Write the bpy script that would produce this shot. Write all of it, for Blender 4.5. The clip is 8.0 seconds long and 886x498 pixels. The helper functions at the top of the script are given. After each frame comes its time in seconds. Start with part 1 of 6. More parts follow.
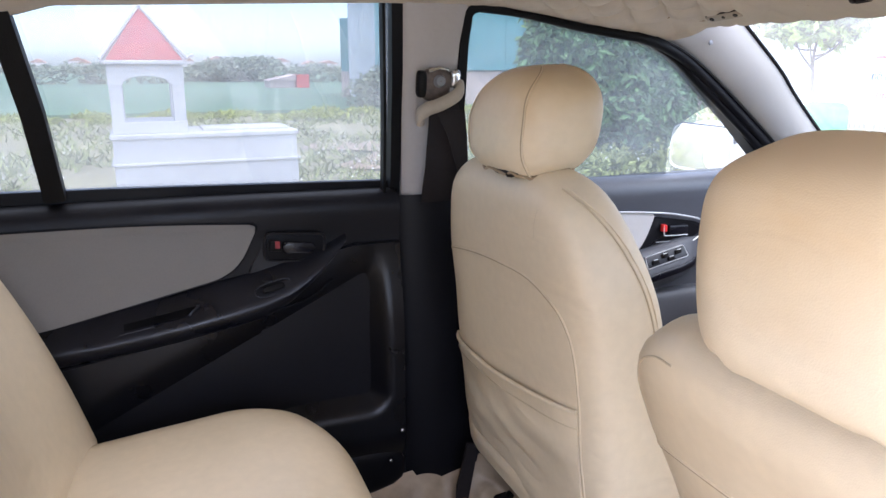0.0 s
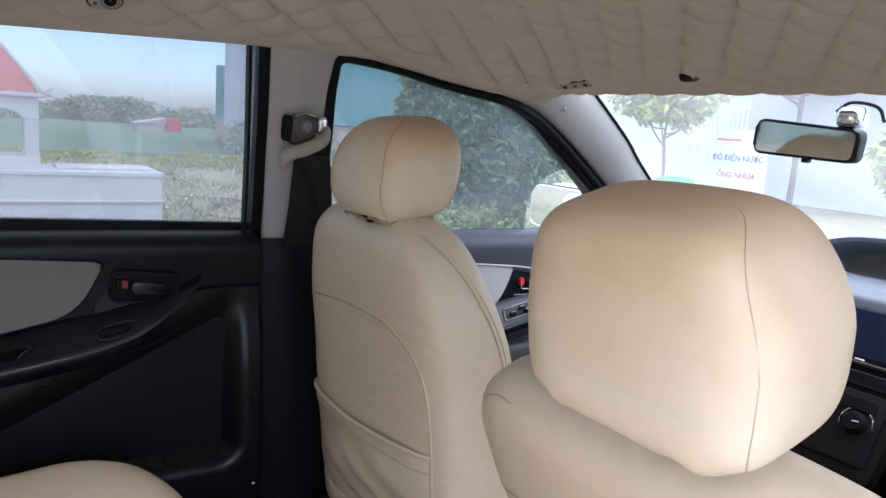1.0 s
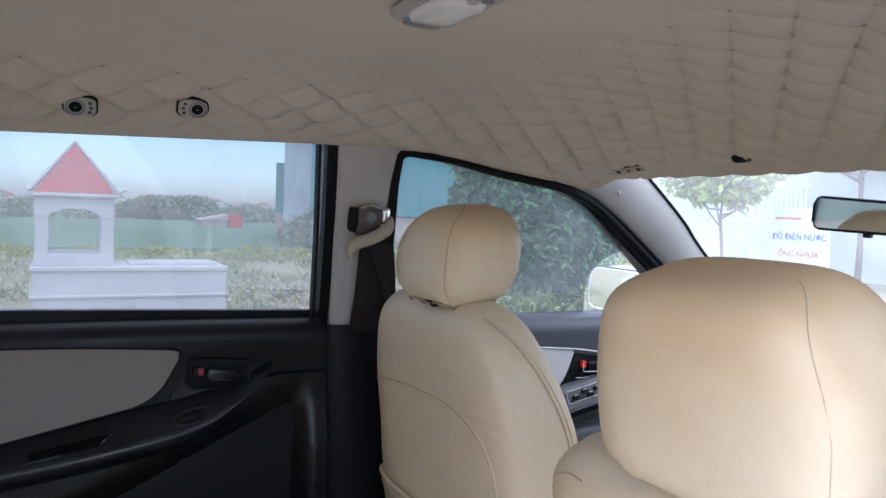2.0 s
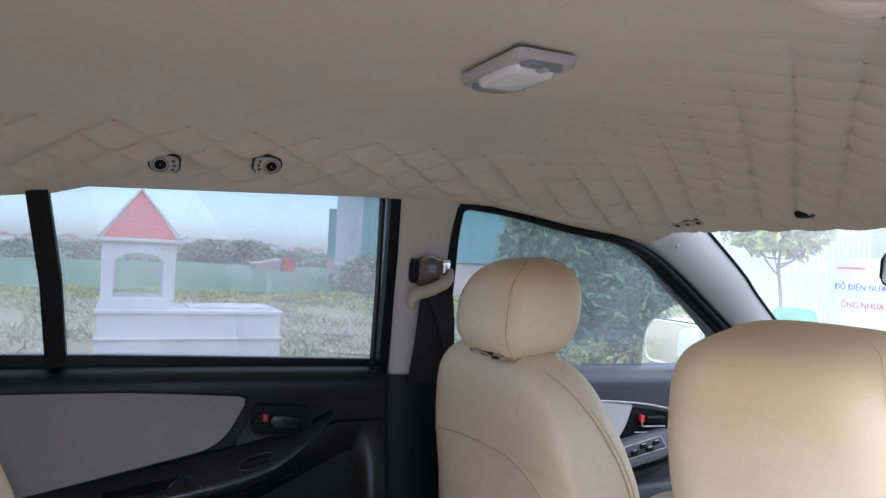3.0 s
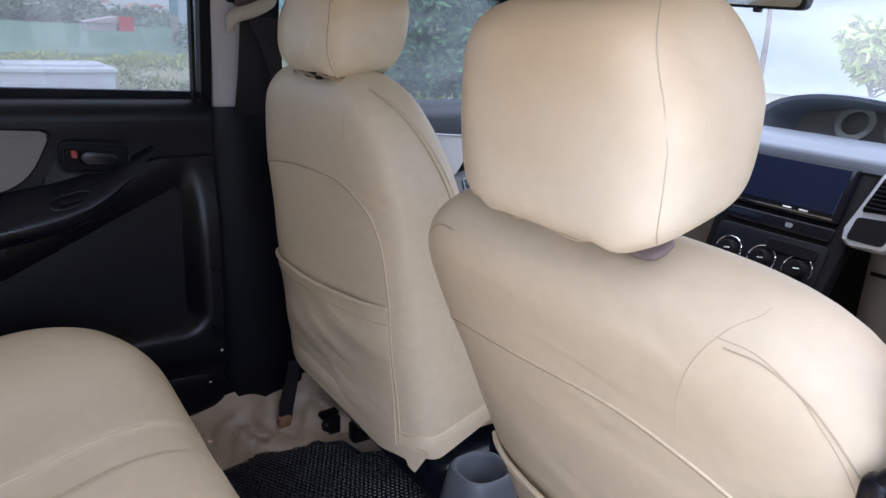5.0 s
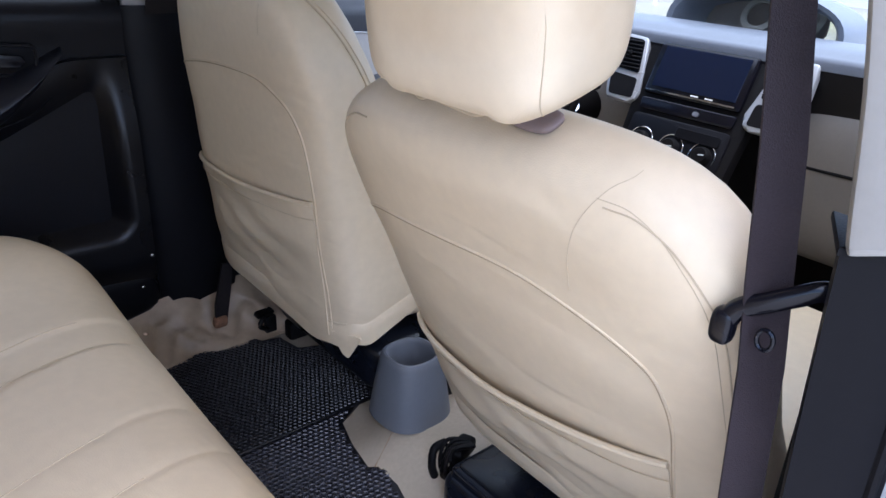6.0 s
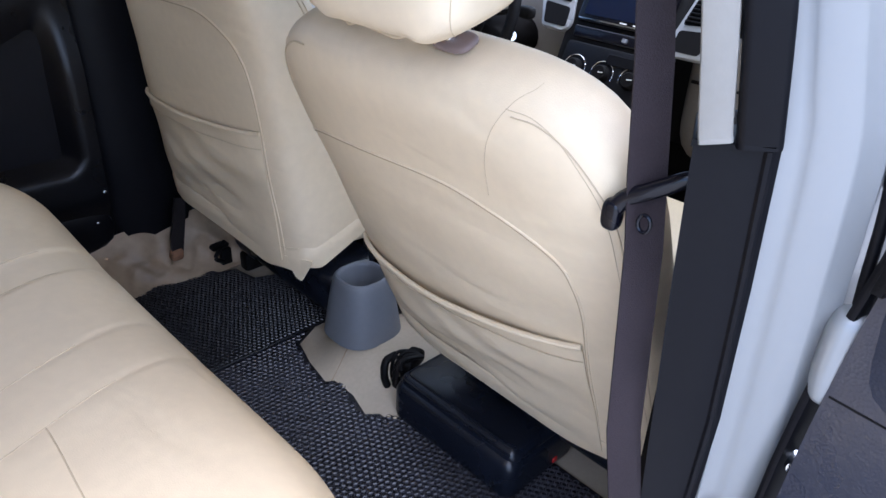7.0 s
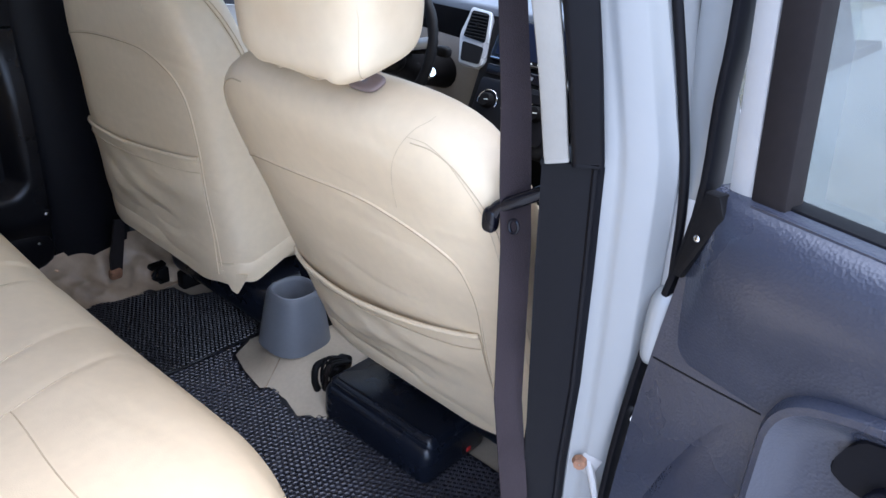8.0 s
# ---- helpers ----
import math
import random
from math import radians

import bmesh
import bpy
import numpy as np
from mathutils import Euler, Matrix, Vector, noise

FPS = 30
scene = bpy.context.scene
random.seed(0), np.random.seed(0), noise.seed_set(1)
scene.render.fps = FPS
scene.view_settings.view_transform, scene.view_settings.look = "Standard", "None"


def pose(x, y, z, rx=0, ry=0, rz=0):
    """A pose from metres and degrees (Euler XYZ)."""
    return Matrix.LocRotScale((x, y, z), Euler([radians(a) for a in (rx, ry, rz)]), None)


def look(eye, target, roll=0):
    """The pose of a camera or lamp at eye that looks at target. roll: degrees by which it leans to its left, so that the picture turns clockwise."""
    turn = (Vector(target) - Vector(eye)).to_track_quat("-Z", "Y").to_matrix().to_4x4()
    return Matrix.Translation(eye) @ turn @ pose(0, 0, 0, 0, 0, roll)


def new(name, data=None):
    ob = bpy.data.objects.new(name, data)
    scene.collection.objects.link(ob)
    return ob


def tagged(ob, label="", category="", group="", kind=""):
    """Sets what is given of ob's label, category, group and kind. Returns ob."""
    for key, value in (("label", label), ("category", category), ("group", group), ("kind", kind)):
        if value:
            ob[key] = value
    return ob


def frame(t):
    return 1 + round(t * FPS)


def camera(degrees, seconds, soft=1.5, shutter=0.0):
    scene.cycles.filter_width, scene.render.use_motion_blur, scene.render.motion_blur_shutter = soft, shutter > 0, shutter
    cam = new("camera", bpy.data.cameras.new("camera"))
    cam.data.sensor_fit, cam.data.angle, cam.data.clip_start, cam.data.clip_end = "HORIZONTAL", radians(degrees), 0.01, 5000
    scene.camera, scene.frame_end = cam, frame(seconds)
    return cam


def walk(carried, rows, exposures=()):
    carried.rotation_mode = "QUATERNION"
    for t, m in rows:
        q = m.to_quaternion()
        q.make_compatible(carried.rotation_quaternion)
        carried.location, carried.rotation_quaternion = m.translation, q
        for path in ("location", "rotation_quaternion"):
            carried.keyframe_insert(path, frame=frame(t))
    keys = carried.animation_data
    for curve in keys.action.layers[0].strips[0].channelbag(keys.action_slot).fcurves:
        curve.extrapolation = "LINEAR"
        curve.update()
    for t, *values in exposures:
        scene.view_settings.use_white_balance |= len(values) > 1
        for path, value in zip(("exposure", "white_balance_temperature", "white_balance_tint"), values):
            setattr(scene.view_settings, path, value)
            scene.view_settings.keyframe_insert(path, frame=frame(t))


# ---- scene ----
cam = camera(63.5, 8.0)
# seconds, eye, target, roll; x points to the car's front, y to its left, z up from the ground
PATH = [
    (0.0, (0.068, -0.706, 1.476), (0.818, 1.081, 0.977), -0.0),
    (0.2, (0.072, -0.710, 1.476), (0.857, 1.060, 0.977), 0.7),
    (0.5, (0.078, -0.717, 1.477), (0.963, 1.006, 0.979), 1.2),
    (0.7, (0.080, -0.722, 1.471), (1.060, 0.956, 0.997), 2.1),
    (1.0, (0.084, -0.730, 1.461), (1.155, 0.926, 1.127), 3.9),
    (1.2, (0.077, -0.739, 1.455), (1.150, 0.920, 1.148), 4.0),
    (1.5, (0.067, -0.753, 1.446), (1.118, 0.930, 1.204), 3.0),
    (2.0, (0.052, -0.757, 1.459), (0.995, 1.003, 1.359), 2.1),
    (2.2, (0.045, -0.758, 1.468), (0.951, 1.025, 1.427), 2.6),
    (3.3, (0.017, -0.774, 1.471), (0.826, 1.054, 1.493), 2.4),
    (3.5, (0.030, -0.773, 1.459), (0.893, 1.030, 1.402), 1.9),
    (3.8, (0.048, -0.768, 1.446), (0.970, 0.997, 1.266), 1.2),
    (4.0, (0.060, -0.765, 1.438), (1.019, 0.972, 1.184), 0.9),
    (4.5, (0.080, -0.767, 1.417), (1.123, 0.880, 0.973), 1.1),
    (4.7, (0.087, -0.769, 1.409), (1.155, 0.843, 0.901), 1.7),
    (5.0, (0.097, -0.773, 1.396), (1.209, 0.777, 0.796), 2.9),
    (5.2, (0.103, -0.780, 1.383), (1.244, 0.733, 0.743), 3.7),
    (6.3, (0.074, -0.850, 1.391), (1.293, 0.456, 0.492), 2.8),
    (6.5, (0.069, -0.863, 1.393), (1.293, 0.410, 0.454), 2.9),
    (6.7, (0.058, -0.883, 1.395), (1.290, 0.366, 0.435), 2.7),
    (7.0, (0.041, -0.914, 1.398), (1.288, 0.311, 0.426), 2.8),
    (7.2, (0.028, -0.932, 1.404), (1.288, 0.288, 0.444), 2.7),
    (7.5, (0.008, -0.960, 1.413), (1.312, 0.245, 0.493), 4.5),
    (7.7, (-0.014, -0.992, 1.426), (1.323, 0.197, 0.533), 5.0),
    (8.0, (-0.048, -1.040, 1.446), (1.344, 0.087, 0.556), 4.8),
]
EXPOSURES = [(0.0, 3.46, 6400, 18), (0.5, 3.08, 6350, 18), (1.2, 2.82, 6200, 16), (3.3, 2.86, 6100, 15), (4.2, 2.83, 6100, 16), (5.2, 2.78, 6000, 16), (6.3, 2.84, 5750, 15), (8.0, 2.97, 5700, 12)]
walk(cam, [(t, look(eye, target, roll)) for t, eye, target, roll in PATH], EXPOSURES)

# ---- light: bright overcast day, sun high behind thin cloud ----
world = bpy.data.worlds.new("sky")
scene.world = world
world.use_nodes = True
wn = world.node_tree
sky = wn.nodes.new("ShaderNodeTexSky")
sky.sky_type = "NISHITA"
sky.sun_disc = False
SUN_UP, SUN_ROUND = radians(74), radians(170)
sky.sun_elevation, sky.sun_rotation = SUN_UP, SUN_ROUND
sky.air_density, sky.dust_density, sky.ozone_density = 0.6, 1.6, 1.0
wn.nodes["Background"].inputs["Strength"].default_value = 0.12
wn.links.new(sky.outputs["Color"], wn.nodes["Background"].inputs["Color"])
sun_data = bpy.data.lights.new("sun", "SUN")
sun_data.energy, sun_data.angle, sun_data.color = 1.0, radians(125), (1.0, 1.0, 0.99)
sun = new("sun", sun_data)
sun.matrix_world = look((50 * math.cos(SUN_UP) * math.sin(SUN_ROUND), 50 * math.cos(SUN_UP) * math.cos(SUN_ROUND), 50 * math.sin(SUN_UP)), (0, 0, 0))


# ---- materials ----
def material(name, base, rough=0.5, metal=0.0, vary=0.12, scale=6.0, fine=120.0, bump=0.0, bump_scale=300.0, spec=0.5, coat=0.0, island=0.0, rvar=0.08, dent=0.0, dent_scale=15.0):
    m = bpy.data.materials.new(name)
    m.use_nodes = True
    t = m.node_tree
    b = t.nodes["Principled BSDF"]
    co = t.nodes.new("ShaderNodeTexCoord")
    n1, n2 = t.nodes.new("ShaderNodeTexNoise"), t.nodes.new("ShaderNodeTexNoise")
    n1.inputs["Scale"].default_value, n1.inputs["Detail"].default_value = scale, 4
    n2.inputs["Scale"].default_value, n2.inputs["Detail"].default_value = fine, 3
    for n in (n1, n2):
        t.links.new(co.outputs["Object"], n.inputs["Vector"])
    mix = t.nodes.new("ShaderNodeMix")
    mix.inputs[0].default_value = 0.35
    t.links.new(n1.outputs["Fac"], mix.inputs[2])
    t.links.new(n2.outputs["Fac"], mix.inputs[3])
    ramp = t.nodes.new("ShaderNodeMapRange")
    ramp.inputs[1].default_value, ramp.inputs[2].default_value = 0.3, 0.7
    ramp.inputs[3].default_value, ramp.inputs[4].default_value = 1 - vary, 1 + vary
    t.links.new(mix.outputs[0], ramp.inputs[0])
    vm = t.nodes.new("ShaderNodeVectorMath")
    vm.operation = "SCALE"
    vm.inputs[0].default_value = base
    t.links.new(ramp.outputs[0], vm.inputs["Scale"])
    last = vm.outputs[0]
    if island:
        geo = t.nodes.new("ShaderNodeNewGeometry")
        r2 = t.nodes.new("ShaderNodeMapRange")
        r2.inputs[3].default_value, r2.inputs[4].default_value = 1 - island, 1 + island
        t.links.new(geo.outputs["Random Per Island"], r2.inputs[0])
        v2 = t.nodes.new("ShaderNodeVectorMath")
        v2.operation = "SCALE"
        t.links.new(last, v2.inputs[0])
        t.links.new(r2.outputs[0], v2.inputs["Scale"])
        last = v2.outputs[0]
    t.links.new(last, b.inputs["Base Color"])
    rr = t.nodes.new("ShaderNodeMapRange")
    rr.inputs[1].default_value, rr.inputs[2].default_value = 0.3, 0.7
    rr.inputs[3].default_value, rr.inputs[4].default_value = max(rough - rvar, 0.02), min(rough + rvar, 1)
    t.links.new(n1.outputs["Fac"], rr.inputs[0])
    t.links.new(rr.outputs[0], b.inputs["Roughness"])
    b.inputs["Metallic"].default_value = metal
    b.inputs["Specular IOR Level"].default_value = spec
    b.inputs["Coat Weight"].default_value = coat
    b.inputs["Coat Roughness"].default_value = 0.08
    if bump:
        n3 = t.nodes.new("ShaderNodeTexVoronoi")
        n3.inputs["Scale"].default_value = bump_scale
        t.links.new(co.outputs["Object"], n3.inputs["Vector"])
        bp = t.nodes.new("ShaderNodeBump")
        bp.inputs["Strength"].default_value = bump
        bp.inputs["Distance"].default_value = 0.002
        t.links.new(n3.outputs["Distance"], bp.inputs["Height"])
        t.links.new(bp.outputs["Normal"], b.inputs["Normal"])
        if dent:
            # slack folds, drawn out one way
            mp = t.nodes.new("ShaderNodeMapping")
            mp.inputs["Scale"].default_value = (1.0, 0.55, 1.6)
            n4 = t.nodes.new("ShaderNodeTexNoise")
            n4.inputs["Scale"].default_value, n4.inputs["Detail"].default_value, n4.inputs["Distortion"].default_value = dent_scale, 1.5, 0.6
            t.links.new(co.outputs["Object"], mp.inputs["Vector"])
            t.links.new(mp.outputs["Vector"], n4.inputs["Vector"])
            b2 = t.nodes.new("ShaderNodeBump")
            b2.inputs["Strength"].default_value, b2.inputs["Distance"].default_value = dent, 0.012
            t.links.new(n4.outputs["Fac"], b2.inputs["Height"])
            t.links.new(b2.outputs["Normal"], bp.inputs["Normal"])
    return m


def glass(name, tint=(0.9, 0.95, 0.95), dust_veil=0.0, rough=0.0, gloss=1.0, dust_color=(0.8, 0.8, 0.78)):
    """Thin pane: clear, with Fresnel mirror gloss and a dusty film doubling as haze."""
    m = bpy.data.materials.new(name)
    m.use_nodes = True
    t = m.node_tree
    t.nodes.remove(t.nodes["Principled BSDF"])
    out = t.nodes["Material Output"]
    clear, shine = t.nodes.new("ShaderNodeBsdfTransparent"), t.nodes.new("ShaderNodeBsdfGlossy")
    clear.inputs["Color"].default_value = (*tint, 1)
    shine.inputs["Roughness"].default_value = rough
    fr = t.nodes.new("ShaderNodeLayerWeight")
    fr.inputs["Blend"].default_value = 0.5
    p5 = t.nodes.new("ShaderNodeMath")
    p5.operation = "POWER"
    p5.inputs[1].default_value = 5
    t.links.new(fr.outputs["Facing"], p5.inputs[0])
    mg = t.nodes.new("ShaderNodeMapRange")
    mg.inputs[3].default_value, mg.inputs[4].default_value = 0.04 * gloss, gloss
    t.links.new(p5.outputs[0], mg.inputs[0])
    mix = t.nodes.new("ShaderNodeMixShader")
    t.links.new(mg.outputs[0], mix.inputs[0])
    t.links.new(clear.outputs[0], mix.inputs[1])
    t.links.new(shine.outputs[0], mix.inputs[2])
    last = mix
    if dust_veil:
        film = t.nodes.new("ShaderNodeBsdfTranslucent")
        film.inputs["Color"].default_value = (*dust_color, 1)
        noise_t = t.nodes.new("ShaderNodeTexNoise")
        noise_t.inputs["Scale"].default_value, noise_t.inputs["Detail"].default_value = 5, 6
        rg = t.nodes.new("ShaderNodeMapRange")
        rg.inputs[1].default_value, rg.inputs[2].default_value = 0.3, 0.7
        rg.inputs[3].default_value, rg.inputs[4].default_value = dust_veil * 0.6, dust_veil * 1.4
        t.links.new(noise_t.outputs["Fac"], rg.inputs[0])
        m2 = t.nodes.new("ShaderNodeMixShader")
        t.links.new(rg.outputs[0], m2.inputs[0])
        t.links.new(mix.outputs[0], m2.inputs[1])
        t.links.new(film.outputs[0], m2.inputs[2])
        last = m2
    t.links.new(last.outputs[0], out.inputs["Surface"])
    return m


LEATHER = material("beige_leatherette", (0.685, 0.56, 0.38), 0.43, vary=0.07, scale=3, fine=60, bump=0.10, bump_scale=700, spec=0.42, dent=0.35, dent_scale=13)


def crown_shaded(z0, z1):
    """The same cover with the ceiling's brown shade painted over the crown, uneven at its edge."""
    m = material("crown_shaded_leatherette", (0.685, 0.56, 0.38), 0.43, vary=0.07, scale=3, fine=60, bump=0.10, bump_scale=700, spec=0.42, dent=0.35, dent_scale=13)
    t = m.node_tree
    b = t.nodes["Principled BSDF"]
    even_color = b.inputs["Base Color"].links[0].from_socket
    co, cut, mottle = t.nodes.new("ShaderNodeTexCoord"), t.nodes.new("ShaderNodeSeparateXYZ"), t.nodes.new("ShaderNodeTexNoise")
    mottle.inputs["Scale"].default_value, mottle.inputs["Detail"].default_value = 11, 4
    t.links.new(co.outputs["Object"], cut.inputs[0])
    t.links.new(co.outputs["Object"], mottle.inputs["Vector"])
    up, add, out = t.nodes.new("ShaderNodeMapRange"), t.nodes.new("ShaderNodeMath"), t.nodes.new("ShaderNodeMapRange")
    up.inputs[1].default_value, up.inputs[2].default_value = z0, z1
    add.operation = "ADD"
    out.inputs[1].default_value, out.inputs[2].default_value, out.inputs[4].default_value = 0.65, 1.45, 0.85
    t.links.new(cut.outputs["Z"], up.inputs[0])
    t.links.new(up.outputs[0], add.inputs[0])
    t.links.new(mottle.outputs["Fac"], add.inputs[1])
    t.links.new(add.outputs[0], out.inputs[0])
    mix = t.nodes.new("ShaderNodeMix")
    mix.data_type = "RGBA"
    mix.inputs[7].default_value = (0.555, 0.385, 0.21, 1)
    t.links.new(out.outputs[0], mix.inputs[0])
    t.links.new(even_color, mix.inputs[6])
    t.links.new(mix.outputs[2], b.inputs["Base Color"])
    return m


CROWN_SHADED = {"passenger": crown_shaded(0.83, 0.985), "driver": crown_shaded(0.89, 1.07)}
THREAD_MID = material("shadowed_seam_thread", (0.42, 0.32, 0.20), 0.75, vary=0.1)
THREAD = material("beige_thread", (0.53, 0.42, 0.275), 0.7, vary=0.1)
THREAD_DARK = material("tan_thread", (0.32, 0.23, 0.14), 0.7, vary=0.1)
LINING = material("quilted_lining", (0.495, 0.436, 0.362), 0.75, vary=0.06, scale=4, bump=0.08, bump_scale=500)
STITCH = material("brown_stitch", (0.24, 0.155, 0.10), 0.8)
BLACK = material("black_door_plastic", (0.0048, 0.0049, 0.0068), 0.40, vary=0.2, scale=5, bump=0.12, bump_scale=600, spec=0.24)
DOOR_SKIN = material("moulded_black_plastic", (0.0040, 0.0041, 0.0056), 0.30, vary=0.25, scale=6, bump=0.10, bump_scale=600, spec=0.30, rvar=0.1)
# Door plastic with daylight put into its colour, for the open door
LIT_TRIM = material("lit_blue_black_vinyl", (0.030, 0.034, 0.050), 0.30, vary=0.10, scale=7, fine=90, bump=0.16, bump_scale=330, spec=0.6, coat=0.10)
BLACK_SOFT = material("matt_black_plastic", (0.0062, 0.0058, 0.0062), 0.55, vary=0.2, bump=0.12, bump_scale=500, spec=0.13)
GLOSS_BLACK = material("gloss_black_plastic", (0.004, 0.004, 0.007), 0.26, vary=0.15, spec=0.35)
RUBBER = material("black_rubber", (0.0045, 0.0045, 0.006), 0.5, vary=0.2, spec=0.14)
FABRIC = material("grey_door_fabric", (0.20, 0.188, 0.172), 0.85, vary=0.08, scale=8, fine=400, bump=0.3, bump_scale=900)
FABRIC_LIGHT = material("light_grey_door_vinyl", (0.42, 0.42, 0.42), 0.6, vary=0.06)
GREY_TRIM = material("grey_pillar_plastic", (0.36, 0.34, 0.325), 0.55, vary=0.05, bump=0.1, bump_scale=600)
LIGHT_TRIM = material("pale_pillar_plastic", (0.34, 0.33, 0.315), 0.5, vary=0.03, bump=0.05)
# Pale pillar plastic toned down in colour against the daylight on this strip
STRIP = material("dimmed_pillar_plastic", (0.255, 0.238, 0.205), 0.55, vary=0.06, bump=0.05)
BELT = material("charcoal_webbing", (0.030, 0.022, 0.024), 0.65, vary=0.3, scale=14, fine=500, bump=0.3, bump_scale=900, spec=0.2)
BROWN_BELT = material("brown_webbing", (0.014, 0.011, 0.011), 0.7, vary=0.25, spec=0.2)
PAINT = material("silver_car_paint", (0.26, 0.265, 0.26), 0.34, metal=0.12, vary=0.01, coat=0.3, rvar=0.0)
MIRROR_SHELL = material("silver_mirror_shell", (0.62, 0.63, 0.58), 0.30, metal=0.55, vary=0.02, coat=0.3)
CHROME = material("chrome", (0.75, 0.75, 0.75), 0.15, metal=1.0, vary=0.03)
SILVER = material("silver_dash_trim", (0.46, 0.475, 0.49), 0.32, metal=0.4, vary=0.03)
# Door plastic lightened in colour as if lit through the windscreen
DOOR_LIT_BLUE = material("lit_blue_grey_plastic", (0.055, 0.060, 0.072), 0.45, vary=0.1, bump=0.1, bump_scale=700)
DASH = material("blue_grey_dash", (0.16, 0.18, 0.215), 0.45, vary=0.08, bump=0.12, bump_scale=700)
DASH_LOW = material("taupe_dash", (0.22, 0.20, 0.18), 0.6, vary=0.06, bump=0.1)
CUP_GREY = material("grey_console_plastic", (0.16, 0.17, 0.19), 0.45, vary=0.06, bump=0.08)
CONSOLE_BLUE = material("blue_black_plastic", (0.0065, 0.0085, 0.0145), 0.27, vary=0.25, scale=9, bump=0.08, bump_scale=500, spec=0.45)
VINYL = material("tan_floor_vinyl", (0.47, 0.40, 0.30), 0.55, vary=0.12, scale=9)
VINYL_DIRTY = material("grimy_tan_vinyl", (0.36, 0.27, 0.18), 0.5, vary=0.3, scale=9, fine=40)
MAT = material("black_rubber_mat", (0.010, 0.010, 0.013), 0.38, vary=0.25, fine=200)
ARMREST = material("patchy_gloss_armrest", (0.0062, 0.0066, 0.0098), 0.33, vary=0.3, scale=12, bump=0.10, bump_scale=600, spec=0.34, rvar=0.14)
RED_DARK = material("dull_red_plastic", (0.25, 0.015, 0.02), 0.4)
RED = material("red_plastic", (0.55, 0.02, 0.02), 0.4)
WHITE = material("white_plastic", (0.75, 0.75, 0.73), 0.4)
ADJUSTER = material("worn_brown_plastic", (0.085, 0.065, 0.055), 0.5, vary=0.4, scale=60)
IVORY = material("yellowed_ivory_plastic", (0.33, 0.28, 0.22), 0.5)
RUST = material("rusty_steel", (0.22, 0.11, 0.06), 0.7, vary=0.4, scale=60)
SCREEN = material("dark_screen_glass", (0.008, 0.012, 0.028), 0.12, vary=0.05, spec=0.25)
MIRROR = material("mirror_glass", (0.85, 0.85, 0.85), 0.02, metal=1.0, vary=0.0)
# Mirror colour darkened to hold down the bright sky it reflects
MIRROR_DULL = material("dimmed_mirror_glass", (0.62, 0.64, 0.64), 0.05, metal=1.0, vary=0.03)
DIAL = material("gauge_face", (0.30, 0.30, 0.26), 0.6)
COLLAR = material("faded_pink_collar", (0.21, 0.155, 0.14), 0.6)
# Ridges paled as if lit; the copy behind the driver is darkened for shadow
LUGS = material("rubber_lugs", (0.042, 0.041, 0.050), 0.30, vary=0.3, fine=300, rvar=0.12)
LUGS_SHADED = material("shaded_rubber_lugs", (0.012, 0.0115, 0.014), 0.38, vary=0.3, fine=300, rvar=0.1)
# The side panes' film also veils the view in place of outdoor haze
PANE = glass("side_glass", (0.52, 0.548, 0.56), dust_veil=0.11, dust_color=(0.8, 0.78, 0.72))
PANE_FRONT = glass("front_side_glass", (0.56, 0.60, 0.60), dust_veil=0.07)
PANE_CLEAR = glass("untinted_side_glass", (0.97, 0.98, 0.96), dust_veil=0.10)
# Film and doubled gloss added to brighten this pane like strong reflections
PANE_DARK = glass("veiled_door_glass", (0.42, 0.46, 0.45), dust_veil=0.10, gloss=2.0)
WINDSHIELD = glass("dusty_windshield", (0.66, 0.745, 0.715), dust_veil=0.13)
LENS = material("lamp_lens", (0.55, 0.54, 0.53), 0.15, vary=0.05)
CONCRETE = material("pale_terrazzo", (0.50, 0.49, 0.49), 0.75, vary=0.14, scale=3, fine=28)
ROOF_RED = material("faded_red_tiles", (0.42, 0.10, 0.10), 0.75, vary=0.15, scale=5)
GRASS_GROUND = material("scrubby_grass_ground", (0.26, 0.235, 0.14), 0.95, vary=0.35, scale=0.5, fine=6)
EARTH = material("bare_earth", (0.30, 0.22, 0.16), 0.95, vary=0.25, scale=2, fine=20)
FIELD = material("green_paddy", (0.085, 0.165, 0.09), 0.95, vary=0.2, scale=0.15, fine=3)
GRASS = material("grass_blades", (0.22, 0.245, 0.085), 0.85, vary=0.3, scale=0.5, island=0.35)
FLOWER = material("white_flowers", (0.75, 0.74, 0.68), 0.8)
CROP = material("yellow_green_crop", (0.30, 0.33, 0.06), 0.8, vary=0.3, island=0.5)
LEAF_DARK = material("dark_leaves", (0.085, 0.160, 0.062), 0.65, vary=0.3, scale=1.5, island=0.6)
LEAF_LIGHT = material("young_yellow_leaves", (0.30, 0.37, 0.10), 0.6, vary=0.2, scale=2, island=0.5)
# Leaf green paled to carry the haze of distance
LEAF_HAZED = material("hazed_foliage", (0.20, 0.235, 0.16), 0.9, vary=0.3, scale=0.3, island=0.4)
BARK = material("bark", (0.14, 0.11, 0.085), 0.9, vary=0.3, scale=12)
TEAL = material("teal_steel_wall", (0.10, 0.27, 0.29), 0.6, vary=0.06, scale=1)
PINK = material("pinkish_plaster", (0.47, 0.36, 0.33), 0.9, vary=0.12, scale=1.2)
PLASTER = material("white_plaster", (0.66, 0.67, 0.70), 0.9, vary=0.08, scale=0.8)
